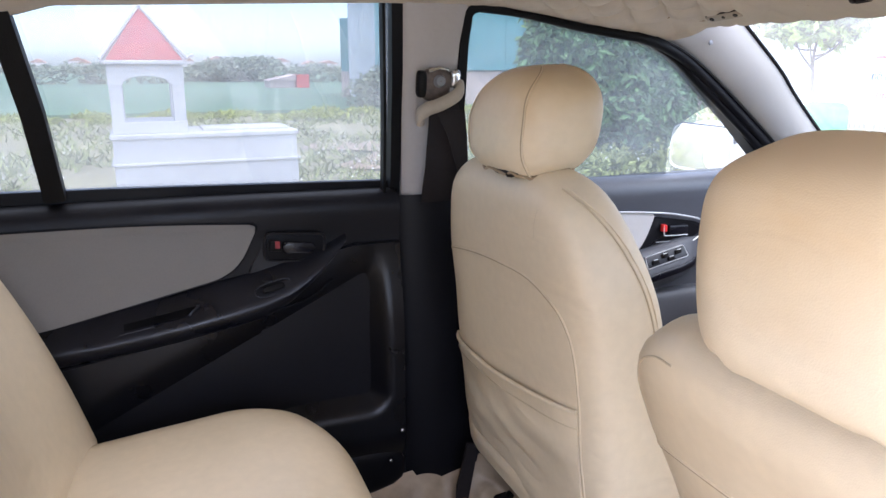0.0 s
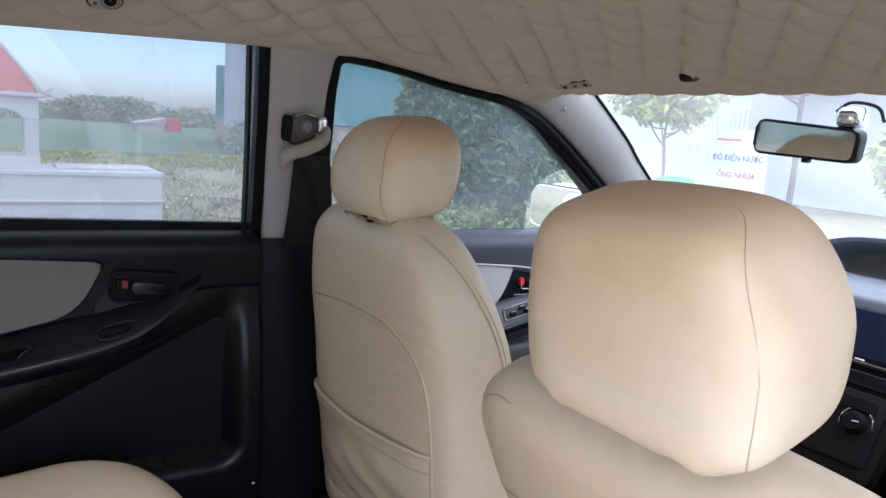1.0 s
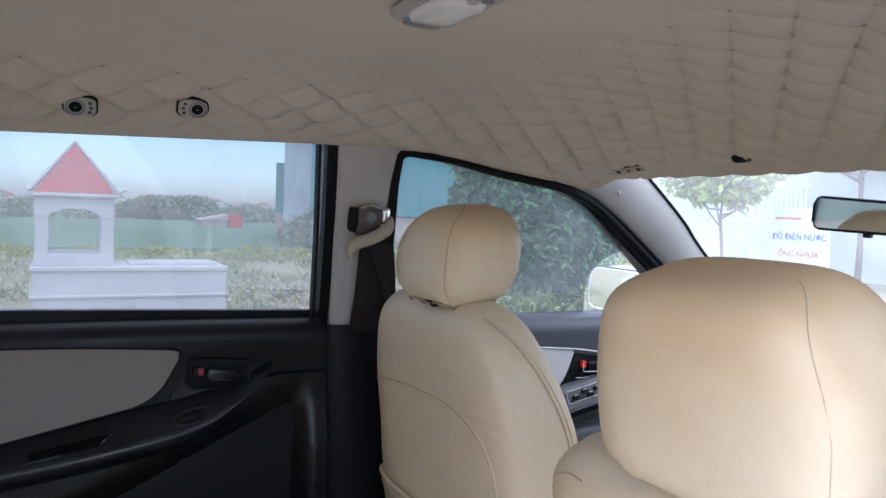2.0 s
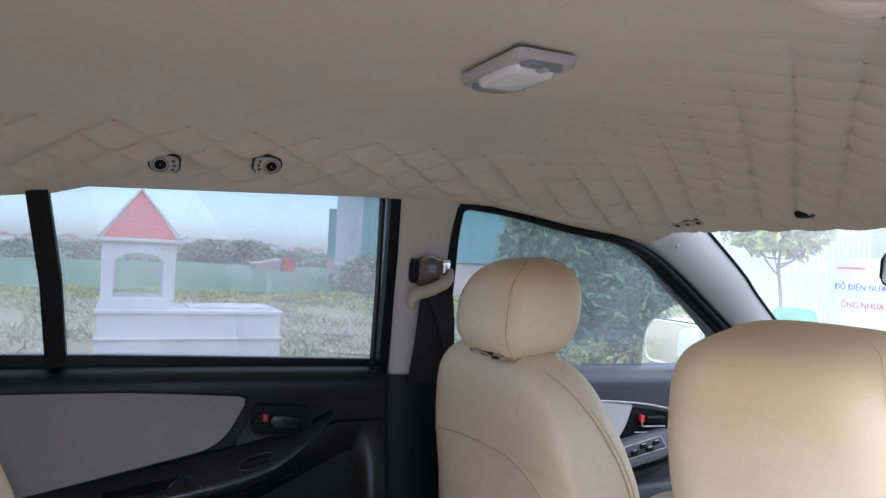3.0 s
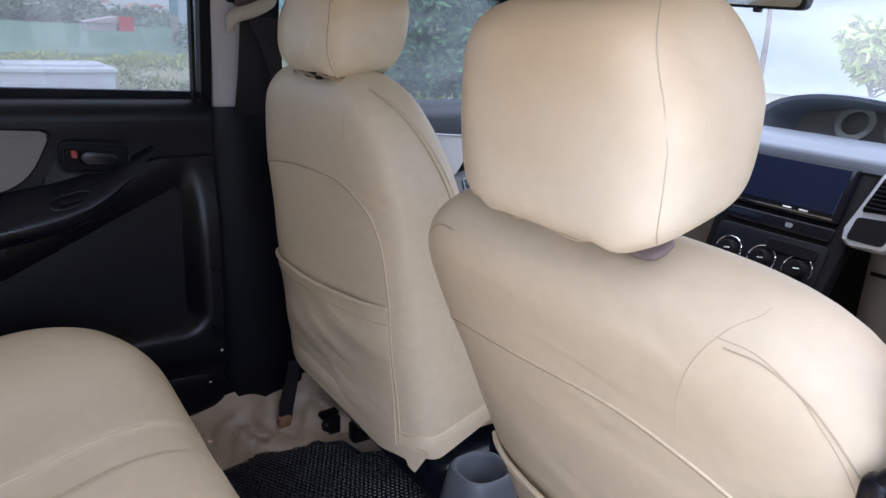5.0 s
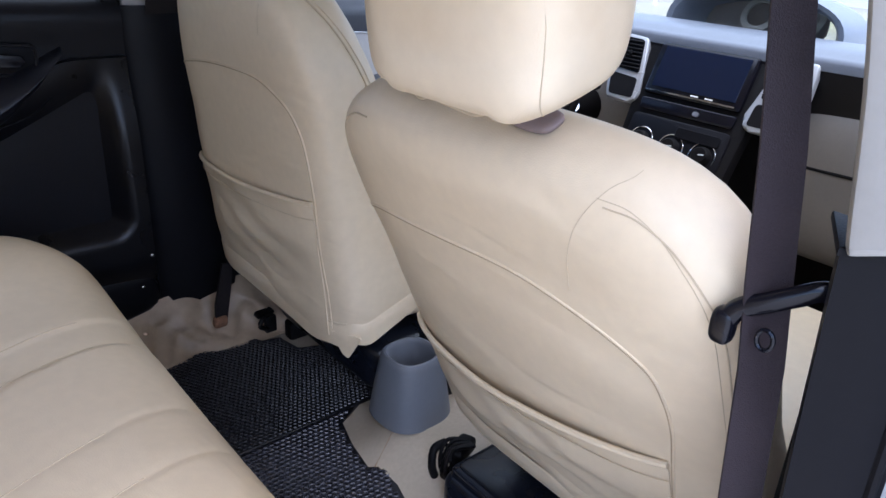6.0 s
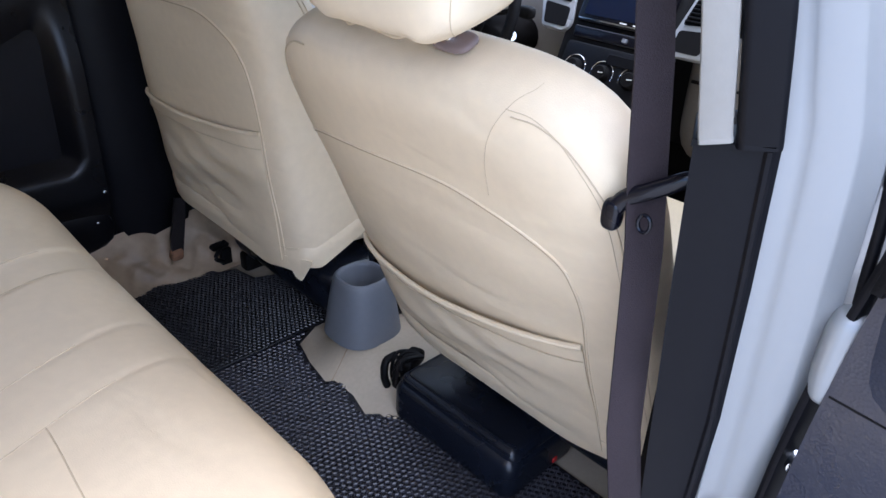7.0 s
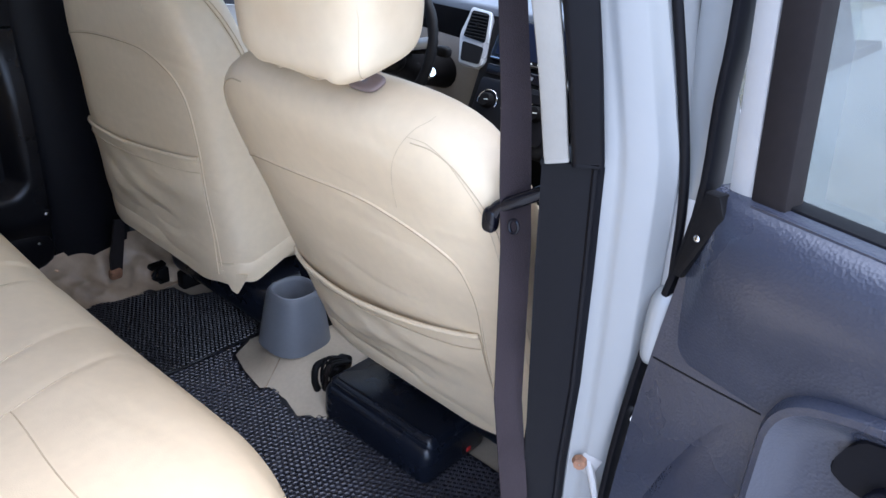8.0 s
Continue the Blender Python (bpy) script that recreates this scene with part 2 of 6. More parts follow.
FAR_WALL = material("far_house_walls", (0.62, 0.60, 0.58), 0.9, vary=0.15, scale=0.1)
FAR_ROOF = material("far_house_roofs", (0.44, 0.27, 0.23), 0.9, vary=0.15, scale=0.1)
FENCE = material("white_painted_steel", (0.78, 0.78, 0.78), 0.5)
SIGN = material("white_sign_board", (0.74, 0.75, 0.76), 0.5, vary=0.03)
SIGN_BLUE = material("blue_lettering", (0.03, 0.10, 0.35), 0.5)
SIGN_RED = material("red_lettering", (0.60, 0.08, 0.10), 0.5)
GREEN = material("green_tarp", (0.04, 0.35, 0.16), 0.5)
ROAD = material("pale_concrete_road", (0.42, 0.41, 0.39), 0.9, vary=0.12, scale=1.5)


# ---- helpers for shapes ----
def part(name, bm, mat, parent=None, label="", smooth=True, m=None):
    me = bpy.data.meshes.new(name)
    if m is not None:
        bmesh.ops.transform(bm, matrix=m, verts=bm.verts)
    bmesh.ops.recalc_face_normals(bm, faces=bm.faces)
    bm.to_mesh(me)
    bm.free()
    me.materials.append(mat)
    if smooth:
        me.shade_smooth()
        me.set_sharp_from_angle(angle=radians(42))
    ob = new(name, me)
    if parent:
        ob.parent = parent
    if label:
        tagged(ob, label)
    return ob


def raw(name, verts, faces, mat, parent=None, label="", smooth=False):
    me = bpy.data.meshes.new(name)
    me.from_pydata(verts, [], faces)
    me.materials.append(mat)
    if smooth:
        me.shade_smooth()
    ob = new(name, me)
    if parent:
        ob.parent = parent
    if label:
        tagged(ob, label)
    return ob


def thing(name, label, category, group="", kind="", at=(0, 0, 0)):
    ob = new(name)
    ob.location = at
    ob.empty_display_size = 0.05
    return tagged(ob, label, category, group, kind)


def round_poly(pts, r, n=4):
    """Outline with its corners rounded; r is one radius or one for each corner."""
    out = []
    k = len(pts)
    rs = r if isinstance(r, (list, tuple)) else [r] * k
    for i in range(k):
        p, a, b = Vector(pts[i]), Vector(pts[i - 1]), Vector(pts[(i + 1) % k])
        ra = min(rs[i], (a - p).length * 0.49, (b - p).length * 0.49)
        if ra < 1e-5:
            out.append(tuple(p))
            continue
        s, e = p + (a - p).normalized() * ra, p + (b - p).normalized() * ra
        for j in range(n + 1):
            q = j / n
            out.append(tuple(s * (1 - q) ** 2 + p * 2 * q * (1 - q) + e * q * q))
    return out


def slab(pts, depth, bevel=0.0, seg=2, m=None):
    """Outline in x, y drawn out along z by depth; the far face's edge is rounded."""
    bm = bmesh.new()
    low = [bm.verts.new((a, b, 0)) for a, b in pts]
    high = [bm.verts.new((a, b, depth)) for a, b in pts]
    n = len(pts)
    for i in range(n):
        bm.faces.new((low[i], low[(i + 1) % n], high[(i + 1) % n], high[i]))
    bm.faces.new(low[::-1])
    top = bm.faces.new(high)
    if bevel:
        bmesh.ops.bevel(bm, geom=list(top.edges), offset=bevel, segments=seg, affect="EDGES", profile=0.5)
    if m is not None:
        bmesh.ops.transform(bm, matrix=m, verts=bm.verts)
    return bm


def box(sx, sy, sz, bevel=0.0, seg=2, m=None):
    bm = bmesh.new()
    bmesh.ops.create_cube(bm, size=1)
    bmesh.ops.scale(bm, vec=(sx, sy, sz), verts=bm.verts)
    if bevel:
        bmesh.ops.bevel(bm, geom=list(bm.edges), offset=bevel, segments=seg, affect="EDGES", profile=0.5)
    if m is not None:
        bmesh.ops.transform(bm, matrix=m, verts=bm.verts)
    return bm


def join(*bms):
    whole = bmesh.new()
    for b in bms:
        me = bpy.data.meshes.new("tmp")
        b.to_mesh(me)
        b.free()
        whole.from_mesh(me)
        bpy.data.meshes.remove(me)
    return whole


def grid(rows, closed=False, caps=False):
    """A skin over rows of points."""
    bm = bmesh.new()
    vs = [[bm.verts.new(p) for p in row] for row in rows]
    for a, b in zip(vs, vs[1:]):
        n = len(a)
        for j in range(n if closed else n - 1):
            bm.faces.new((a[j], a[(j + 1) % n], b[(j + 1) % n], b[j]))
    if caps:
        bm.faces.new(vs[0][::-1])
        bm.faces.new(vs[-1])
    return bm


def smooth_path(pts, n=6):
    """Catmull-Rom through the points."""
    ps = [Vector(p) for p in pts]
    ps = [ps[0] * 2 - ps[1]] + ps + [ps[-1] * 2 - ps[-2]]
    out = []
    for i in range(1, len(ps) - 2):
        a, b, c, d = ps[i - 1:i + 3]
        for j in range(n):
            t = j / n
            out.append(0.5 * ((2 * b) + (c - a) * t + (2 * a - 5 * b + 4 * c - d) * t * t + (3 * b - a - 3 * c + d) * t ** 3))
    out.append(ps[-2])
    return out


def sweep(path, section, side=(0, 1, 0), scales=None):
    """A closed section (a along side, b along the other way) carried along a path."""
    path = [Vector(p) for p in path]
    rows = []
    side = Vector(side)
    for i, p in enumerate(path):
        d = (path[min(i + 1, len(path) - 1)] - path[max(i - 1, 0)]).normalized()
        s = (side - d * side.dot(d)).normalized()
        u = d.cross(s)
        k = scales[i] if scales else 1
        rows.append([p + s * a * k + u * b * k for a, b in section])
    return grid(rows, True, True)


def ring(ra, rb=None, n=10):
    rb = ra if rb is None else rb
    return [(ra * math.cos(2 * math.pi * i / n), rb * math.sin(2 * math.pi * i / n)) for i in range(n)]


def tube(path, r, n=8, side=(0.13, 0.31, 0.94)):
    return sweep(path, ring(r, n=n), side)


def lathe(profile, n=24):
    """Profile of (radius, height), turned about z."""
    return grid([[(r * math.cos(2 * math.pi * i / n), r * math.sin(2 * math.pi * i / n), z) for i in range(n)] for r, z in profile], True)


def power(v, e):
    return math.copysign(abs(v) ** e, v)


def pillow(a, b, c, e=0.6, n=40, k=24, shape=None):
    """A cushion-like rounded body with half sizes a, b, c; e: roundness up and round, from 1 (ball) towards 0 (box)."""
    rows = []
    ev, eh = e if isinstance(e, tuple) else (e, e)
    for i in range(1, k):
        # rings spaced evenly over the flanks and over the crown alike
        t = 2 * i / k - 1
        ph = abs(t) * math.pi / 2 * t + (1 - abs(t)) * math.asin(power(t, 1 / ev))
        row = []
        for j in range(n):
            th = 2 * math.pi * j / n
            p = Vector((a * power(math.cos(ph), ev) * power(math.cos(th), eh), b * power(math.cos(ph), ev) * power(math.sin(th), eh), c * power(math.sin(ph), ev)))
            row.append(shape(p) if shape else p)
        rows.append(row)
    return grid(rows, True, True)


def wall_m(y, face=-1):
    """Puts an outline (x, z) on an upright plane along the car at y, drawn out towards the cabin (face -1: towards smaller y)."""
    if face < 0:
        return Matrix(((1, 0, 0, 0), (0, 0, -1, y), (0, 1, 0, 0), (0, 0, 0, 1)))
    return Matrix(((-1, 0, 0, 0), (0, 0, 1, y), (0, 1, 0, 0), (0, 0, 0, 1)))


def smoothstep(a, b, v):
    t = min(max((v - a) / (b - a), 0), 1)
    return t * t * (3 - 2 * t)


def interp(table, v):
    for (x0, y0), (x1, y1) in zip(table, table[1:]):
        if v <= x1:
            t = min(max((v - x0) / (x1 - x0), 0), 1)
            return y0 + (y1 - y0) * t
    return table[-1][1]


# ---- the car's shell ----
FLOOR_Z = 0.425


def edge_z(x):
    return interp([(-2, 1.49), (-0.2, 1.535), (-0.09, 1.55), (-0.04, 1.565), (0.14, 1.572), (0.5, 1.586), (0.75, 1.586), (0.85, 1.573), (1.0, 1.548), (1.11, 1.530), (1.2, 1.515)], x)


def edge_y(x):
    return interp([(-2, 0.6), (0.8, 0.615), (1.2, 0.62)], x)


def ceiling_z(x, y):
    def skin(x):
        mid = 1.70 - 0.148 * min(max((x - 0.55) / 0.68, 0), 1.15) ** 2
        k = min(abs(y) / edge_y(x), 1.0)
        return mid - (mid - edge_z(x)) * k ** (3.2 + 3.8 * smoothstep(0.85, 1.1, x))
    # crescent hollows for the sun visors, between a ridge and the header
    crescent = max(1 - ((abs(y) - 0.28) / 0.27) ** 2, 0)
    ridge = 1.203 - 0.045 * (y / 0.6) ** 2 - 0.088 * crescent ** 0.7
    if x <= ridge:
        return skin(x)
    header = 1.555 - 0.026 * smoothstep(0.50, 0.60, abs(y))
    t = min((x - ridge) / (1.211 - 0.05 * (y / 0.6) ** 2 - ridge), 1.0)
    return skin(ridge) + (header - skin(ridge)) * t


def ceiling():
    rows, nx, ny = [], 420, 260
    for i in range(nx + 1):
        row = []
        for j in range(ny + 1):
            k = -1 + 2 * j / ny
            front = 1.21 - 0.05 * k * k
            x = -1.5 + (front + 1.5) * i / nx
            y = k * edge_y(x)
            a, b = (x + y * 1.25) * math.pi / 0.105, (x - y * 1.25) * math.pi / 0.105
            puff = (abs(math.sin(a)) * abs(math.sin(b))) ** 0.38
            # flattened over the middle to fit the camera's view, plump at sides and front
            plump = max(smoothstep(0.36, 0.50, abs(y)), smoothstep(0.60, 1.02, x + 0.45 * max(0.1 - y, 0)), 0.10)
            sag = 0.006 * math.sin(7 * x + 3 * y) * math.cos(5 * y)
            row.append((x, y, ceiling_z(x, y) + sag * (1 - abs(k) ** 4) * (1 - smoothstep(0.8, 1.1, x)) - (0.013 + 0.010 * smoothstep(0.33, 0.5, abs(y)) + 0.005 * smoothstep(0.6, 0.9, x)) * plump * puff * (1 - abs(k) ** 14) * (1 - 0.75 * smoothstep(0.955, 0.998, i / nx))))
        # rolled hem at the front edge
        rows.append(row)
    last = rows[-1]
    rows.append([(p[0] + 0.012, p[1], p[2] + 0.004) for p in last])
    rows.append([(p[0] + 0.016, p[1], p[2] + 0.022) for p in last])
    ob = part("ceiling", grid(rows), LINING)
    tagged(ob, "beige quilted diamond-stitched fabric roof lining", "ceiling", kind="structure")
    # brown cross stitches where the quilting lines meet
    vs, fs = [], []
    for p in range(-40, 60):
        for q in range(-40, 60):
            s, d = p * 0.105, q * 0.105
            x, y = (s + d) / 2, (s - d) / 2.5
            if abs(y) < 0.58 and -0.9 < x < 1.16 and (abs(y) > 0.40 or x > 0.66):
                z = ceiling_z(x, y) - 0.0015 + 0.006 * math.sin(7 * x + 3 * y) * math.cos(5 * y) * (1 - (abs(y) / 0.6) ** 4) * (1 - smoothstep(0.8, 1.1, x))
                for ang in (0.6, -0.6):
                    c, sn = math.cos(ang) * (0.0105 if abs(y) > 0.44 else 0.004), math.sin(ang) * (0.0105 if abs(y) > 0.44 else 0.004)
                    i = len(vs)
                    slope = (ceiling_z(x, y + 0.01) - ceiling_z(x, y - 0.01)) / 0.02
                    for u, v in ((c, sn), (-sn * 0.42, c * 0.42), (-c, -sn), (sn * 0.42, -c * 0.42)):
                        vs.append((x + u, y + v, z + slope * v - 0.001))
                    fs.append((i, i + 1, i + 2, i + 3))
    tagged(raw("stitches", vs, fs, STITCH, ob, "small brown cross stitches"), kind="stuff")
    # steel roof skin over it
    rows = [[(x, y, 1.765 - 0.10 * (abs(y) / 0.7) ** 3 - (0.12 * max((x - 0.6) / 0.7, 0) ** 2)) for y in [-0.7 + 1.4 * j / 20 for j in range(21)]] for x in [-1.6 + 2.85 * i / 20 for i in range(21)]]
    tagged(part("roof", grid(rows), PAINT), "silver painted steel car roof above the lining", "roof", kind="structure")


ceiling()


def floor():
    bm = box(3.4, 1.36, 0.05, 0.0, m=pose(0.2, 0, FLOOR_Z - 0.025))
    f = tagged(part("floor", bm, VINYL), "tan vinyl car floor covering, creased and dirty", "floor", kind="structure")
    return f


floor()


def door_panel(x0, x1, parent, mat=BLACK, n=8):
    """Inner door skin from the sill to the belt line, with a rounded ledge under the glass."""
    rows = []
    for i in range(n + 1):
        x = x0 + (x1 - x0) * i / n
        dz = -0.028 * smoothstep(-0.1, 1.5, x) + 0.012
        rows.append([(x, y, z + dz) for z, y in [(0.43, 0.70), (0.5, 0.69), (0.62, 0.682), (1.0, 0.678), (1.12, 0.676), (1.165, 0.672), (1.185, 0.668), (1.202, 0.670), (1.217, 0.680), (1.225, 0.695), (1.226, 0.725), (1.19, 0.74)]])
    return part("trim_panel", grid(rows), mat, parent)


def frame_strip(name, path, width, depth, mat, parent, side=(0, 1, 0), label=""):
    sec = [(-depth / 2, -width / 2), (depth / 2, -width / 2), (depth / 2, width / 2), (-depth / 2, width / 2)]
    return part(name, sweep(path, sec, side), mat, parent, label)


def glass_y(z):
    return 0.735 - (z - 1.2) * 0.27


def pane(name, outline, parent, mat=PANE, sgn=1):
    bm = bmesh.new()
    a = [bm.verts.new((x, sgn * glass_y(z), z)) for x, z in outline]
    b = [bm.verts.new((x, sgn * (glass_y(z) + 0.004), z)) for x, z in outline]
    bm.faces.new(a)
    bm.faces.new(b[::-1])
    for i in range(len(a)):
        bm.faces.new((a[i], a[i - 1], b[i - 1], b[i]))
    ob = part(name, bm, mat, parent, smooth=False)
    ob.visible_shadow = False
    return ob


def rear_door():
    d = thing("door_1", "closed black plastic rear car door with grey fabric insert", "car door", kind="structure")
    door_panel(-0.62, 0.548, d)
    # fabric insert
    pts = round_poly([(-0.60, 1.205), (0.05, 1.196), (0.262, 1.180), (0.214, 1.085), (-0.14, 1.012), (-0.60, 0.93)], [0.01, 0.2, 0.018, 0.05, 0.1, 0.01], 6)
    part("fabric_insert", slab(pts, 0.012, 0.008, 3, wall_m(0.678)), FABRIC, d, "grey woven fabric door insert")
    part("insert_piping", tube([(x, 0.668, z) for x, z in pts + pts[:1]], 0.0025, 6), RUBBER, d)

    # moulded lower skin: it swells under the armrest, sinks along a slanting crease and ends in a rounded lip
    def skin_y(x, z):
        crease = (x - 0.13) * 0.42 - (z - 0.904) * 0.91
        sunk = smoothstep(-0.035, 0.075, crease + 0.02)
        right = smoothstep(0.462, 0.517, x + 0.10 * max(0.85 - z, 0) ** 2)
        low = smoothstep(0.800, 0.742, z + 0.02 * smoothstep(0.35, 0.1, x))
        corner = min(right + low, 1.0) if right * low == 0 else min(math.sqrt(right * right + low * low), 1.0)
        lip = corner * (0.35 + 0.65 * smoothstep(-0.1, 0.35, x))
        foot = smoothstep(0.70, 0.58, z)
        return 0.661 + 0.031 * sunk * (1 - lip) - 0.020 * lip * (1 - foot) * smoothstep(1.10, 0.95, z) + 0.018 * foot
    rows = [[(x, skin_y(x, z), z) for z in [0.46 + (0.975 + 0.145 * smoothstep(0.05, 0.46, x) - 0.46) * j / 72 for j in range(73)]] for x in [-0.60 + 1.145 * i / 110 for i in range(111)]]
    rows = [r + [(r[-1][0], 0.682, r[-1][2] + 0.003)] for r in rows]
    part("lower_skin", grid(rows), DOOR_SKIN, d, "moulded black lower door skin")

    # raised band round the inner handle
    band = [(0.225, 1.075), (0.262, 1.12), (0.275, 1.182), (0.38, 1.176), (0.43, 1.15), (0.435, 1.11), (0.40, 1.07), (0.30, 1.045)]
    part("handle_band", slab(round_poly(band, 0.03, 5), 0.006, 0.005, 3, wall_m(0.680)), BLACK, d)
    # broad armrest ledge under the fabric, tapering up to a tip
    edge = smooth_path([(-0.5, 0.630, 0.935), (-0.13, 0.628, 0.982), (-0.03, 0.627, 0.989), (0.135, 0.626, 1.009), (0.283, 0.628, 1.038), (0.372, 0.638, 1.086), (0.428, 0.652, 1.134)], 8)
    inner = smooth_path([(-0.5, 0.670, 0.965), (-0.13, 0.669, 1.020), (-0.03, 0.669, 1.034), (0.135, 0.668, 1.062), (0.27, 0.668, 1.085), (0.372, 0.668, 1.116), (0.432, 0.668, 1.143)], 8)
    rows = []
    for i, (p, q) in enumerate(zip(edge, inner)):
        k = 1 - smoothstep(0.62, 1.0, i / (len(edge) - 1)) * 0.8
        rows.append([q + Vector((0, 0.008, 0.004)), q, p.lerp(q, 0.55) + Vector((0, 0, -0.003 * k)), p.lerp(q, 0.16) + Vector((0, 0, 0.0015)), p + Vector((0, 0.0006, 0.0005)), p + Vector((0, -0.0006, -0.005 * k)), p + Vector((0, 0.003, -0.013 * k)), p + Vector((0, 0.012, -0.025 * k)), p + Vector((0, 0.034, -0.038 * k))])
    part("armrest", grid(rows), ARMREST, d, "black plastic armrest ledge with a patchy gloss")
    low = smooth_path([(-0.5, 0.655, 0.90), (-0.08, 0.655, 0.947), (0.135, 0.655, 0.980), (0.335, 0.656, 1.018), (0.40, 0.664, 1.055)], 6)
    part("armrest_seam", tube(low, 0.0022), RUBBER, d)
    side = [(0.443, 0.668, 1.122), (0.545, 0.668, 1.113)]
    part("panel_seam", tube(side, 0.0018), RUBBER, d)

    # finger slot, a dark plate painted for its shade, and window switch on the ledge
    def on_ledge(x, f):
        i = min(range(len(edge)), key=lambda k: abs(edge[k].x - x))
        return edge[i].lerp(inner[i], f)
    slot = [on_ledge(0.012, 0.30), on_ledge(0.122, 0.30), on_ledge(0.126, 0.52), on_ledge(0.016, 0.52)]
    bm = bmesh.new()
    bm.faces.new([bm.verts.new(p + Vector((0, -0.0025, 0.0018))) for p in slot])
    bmesh.ops.solidify(bm, geom=list(bm.faces), thickness=-0.002)
    part("pull_pocket", bm, RUBBER, d, "dark plate for the shaded pull pocket")
    part("pocket_edge", tube([slot[1] + Vector((0.004, -0.003, 0.0)), slot[1] + Vector((0.007, -0.003, 0.006)), slot[2] + Vector((0.006, -0.003, 0.004)), slot[2] + Vector((-0.004, -0.003, 0.005))], 0.0016, 6), ARMREST, d)
    part("pocket_edge", tube([slot[0] + Vector((-0.008, -0.003, -0.004)), slot[0] + Vector((0.05, -0.003, 0.004))], 0.0010, 6), ARMREST, d)
    c = on_ledge(0.283, 0.40)
    bezel = [Vector((0.036 * power(math.cos(a), 0.7), 0, 0.013 * power(math.sin(a), 0.7))) for a in [2 * math.pi * i / 24 for i in range(25)]]
    tilt = pose(c.x, c.y - 0.003, c.z + 0.001, -30, 0, 0) @ pose(0, 0, 0, 0, -12, 0)
    part("switch_bezel", tube([tilt @ p for p in bezel], 0.0016, 6), ARMREST, d, "oval rim round the window switch")
    part("window_switch", pillow(0.022, 0.005, 0.007, 0.5, 20, 10), BLACK_SOFT, d, m=tilt)
    # inner handle before a dark plate that paints the dish's shade
    cx, cz = 0.328, 1.130
    dish = round_poly([(cx - 0.060, cz - 0.024), (cx + 0.055, cz - 0.032), (cx + 0.062, cz + 0.020), (cx - 0.056, cz + 0.031)], 0.016, 5)
    part("handle_shade", slab(dish, 0.003, 0.001, 2, wall_m(0.6695)), RUBBER, d, "dark plate for the shaded dish behind the handle")
    part("recess_rim", tube([(x, 0.666, z) for x, z in dish + dish[:1]], 0.0032, 8), BLACK, d)
    part("door_handle", slab(round_poly([(cx - 0.026, cz - 0.010), (cx + 0.036, cz - 0.014), (cx + 0.040, cz + 0.004), (cx - 0.024, cz + 0.014)], 0.008, 4), 0.011, 0.005, 3, wall_m(0.666)), GLOSS_BLACK, d)
    part("lock_button", slab(round_poly([(cx - 0.050, cz - 0.004), (cx - 0.028, cz - 0.006), (cx - 0.028, cz + 0.016), (cx - 0.050, cz + 0.018)], 0.003, 2), 0.010, 0.002, 2, wall_m(0.666)), BLACK_SOFT, d)
    part("lock_mark", slab([(cx - 0.040, cz + 0.002), (cx - 0.031, cz + 0.001), (cx - 0.031, cz + 0.015), (cx - 0.040, cz + 0.016)], 0.002, 0, 1, wall_m(0.6565)), RED_DARK, d, "red lock mark")
    part("kick_plate", pillow(0.33, 0.02, 0.06, 0.5, 40, 12), BLACK, d, m=pose(0.22, 0.672, 0.60))
    for x, y, z in ((0.536, 0.640, 0.700), (0.512, 0.650, 0.625)):
        part("clip", lathe([(0.001, 0.004), (0.004, 0.003), (0.005, 0)], 10), CHROME, d, m=Matrix.Translation((x, y, z)) @ wall_m(0))
    # window frame: belt seal, front upright, top rail, division bar
    frame_strip("window_frame", [(-0.62, 0.722, 1.257), (0.0, 0.722, 1.247), (0.55, 0.722, 1.230)], 0.022, 0.024, RUBBER, d)
    frame_strip("window_frame", [(0.549, 0.722, 1.20), (0.539, 0.665, 1.45), (0.529, 0.63, 1.60)], 0.022, 0.04, RUBBER, d)
    frame_strip("window_frame", [(0.521, 0.695, 1.21), (0.513, 0.655, 1.40), (0.503, 0.622, 1.60)], 0.006, 0.02, BLACK_SOFT, d)
    frame_strip("division_bar", [(-0.080, 0.705, 1.25), (-0.092, 0.66, 1.40), (-0.118, 0.615, 1.57)], 0.034, 0.04, BLACK_SOFT, d, label="black upright bar dividing the rear window")
    frame_strip("window_frame", [(-0.62, 0.635, 1.545), (-0.12, 0.63, 1.575), (0.1, 0.63, 1.60), (0.53, 0.63, 1.61)], 0.03, 0.04, RUBBER, d)
    pane("pane", [(-0.08, 1.2), (0.55, 1.2), (0.54, 1.64), (-0.12, 1.64)], d)
    pane("pane", [(-0.6, 1.2), (-0.09, 1.2), (-0.13, 1.62), (-0.6, 1.58)], d)


rear_door()


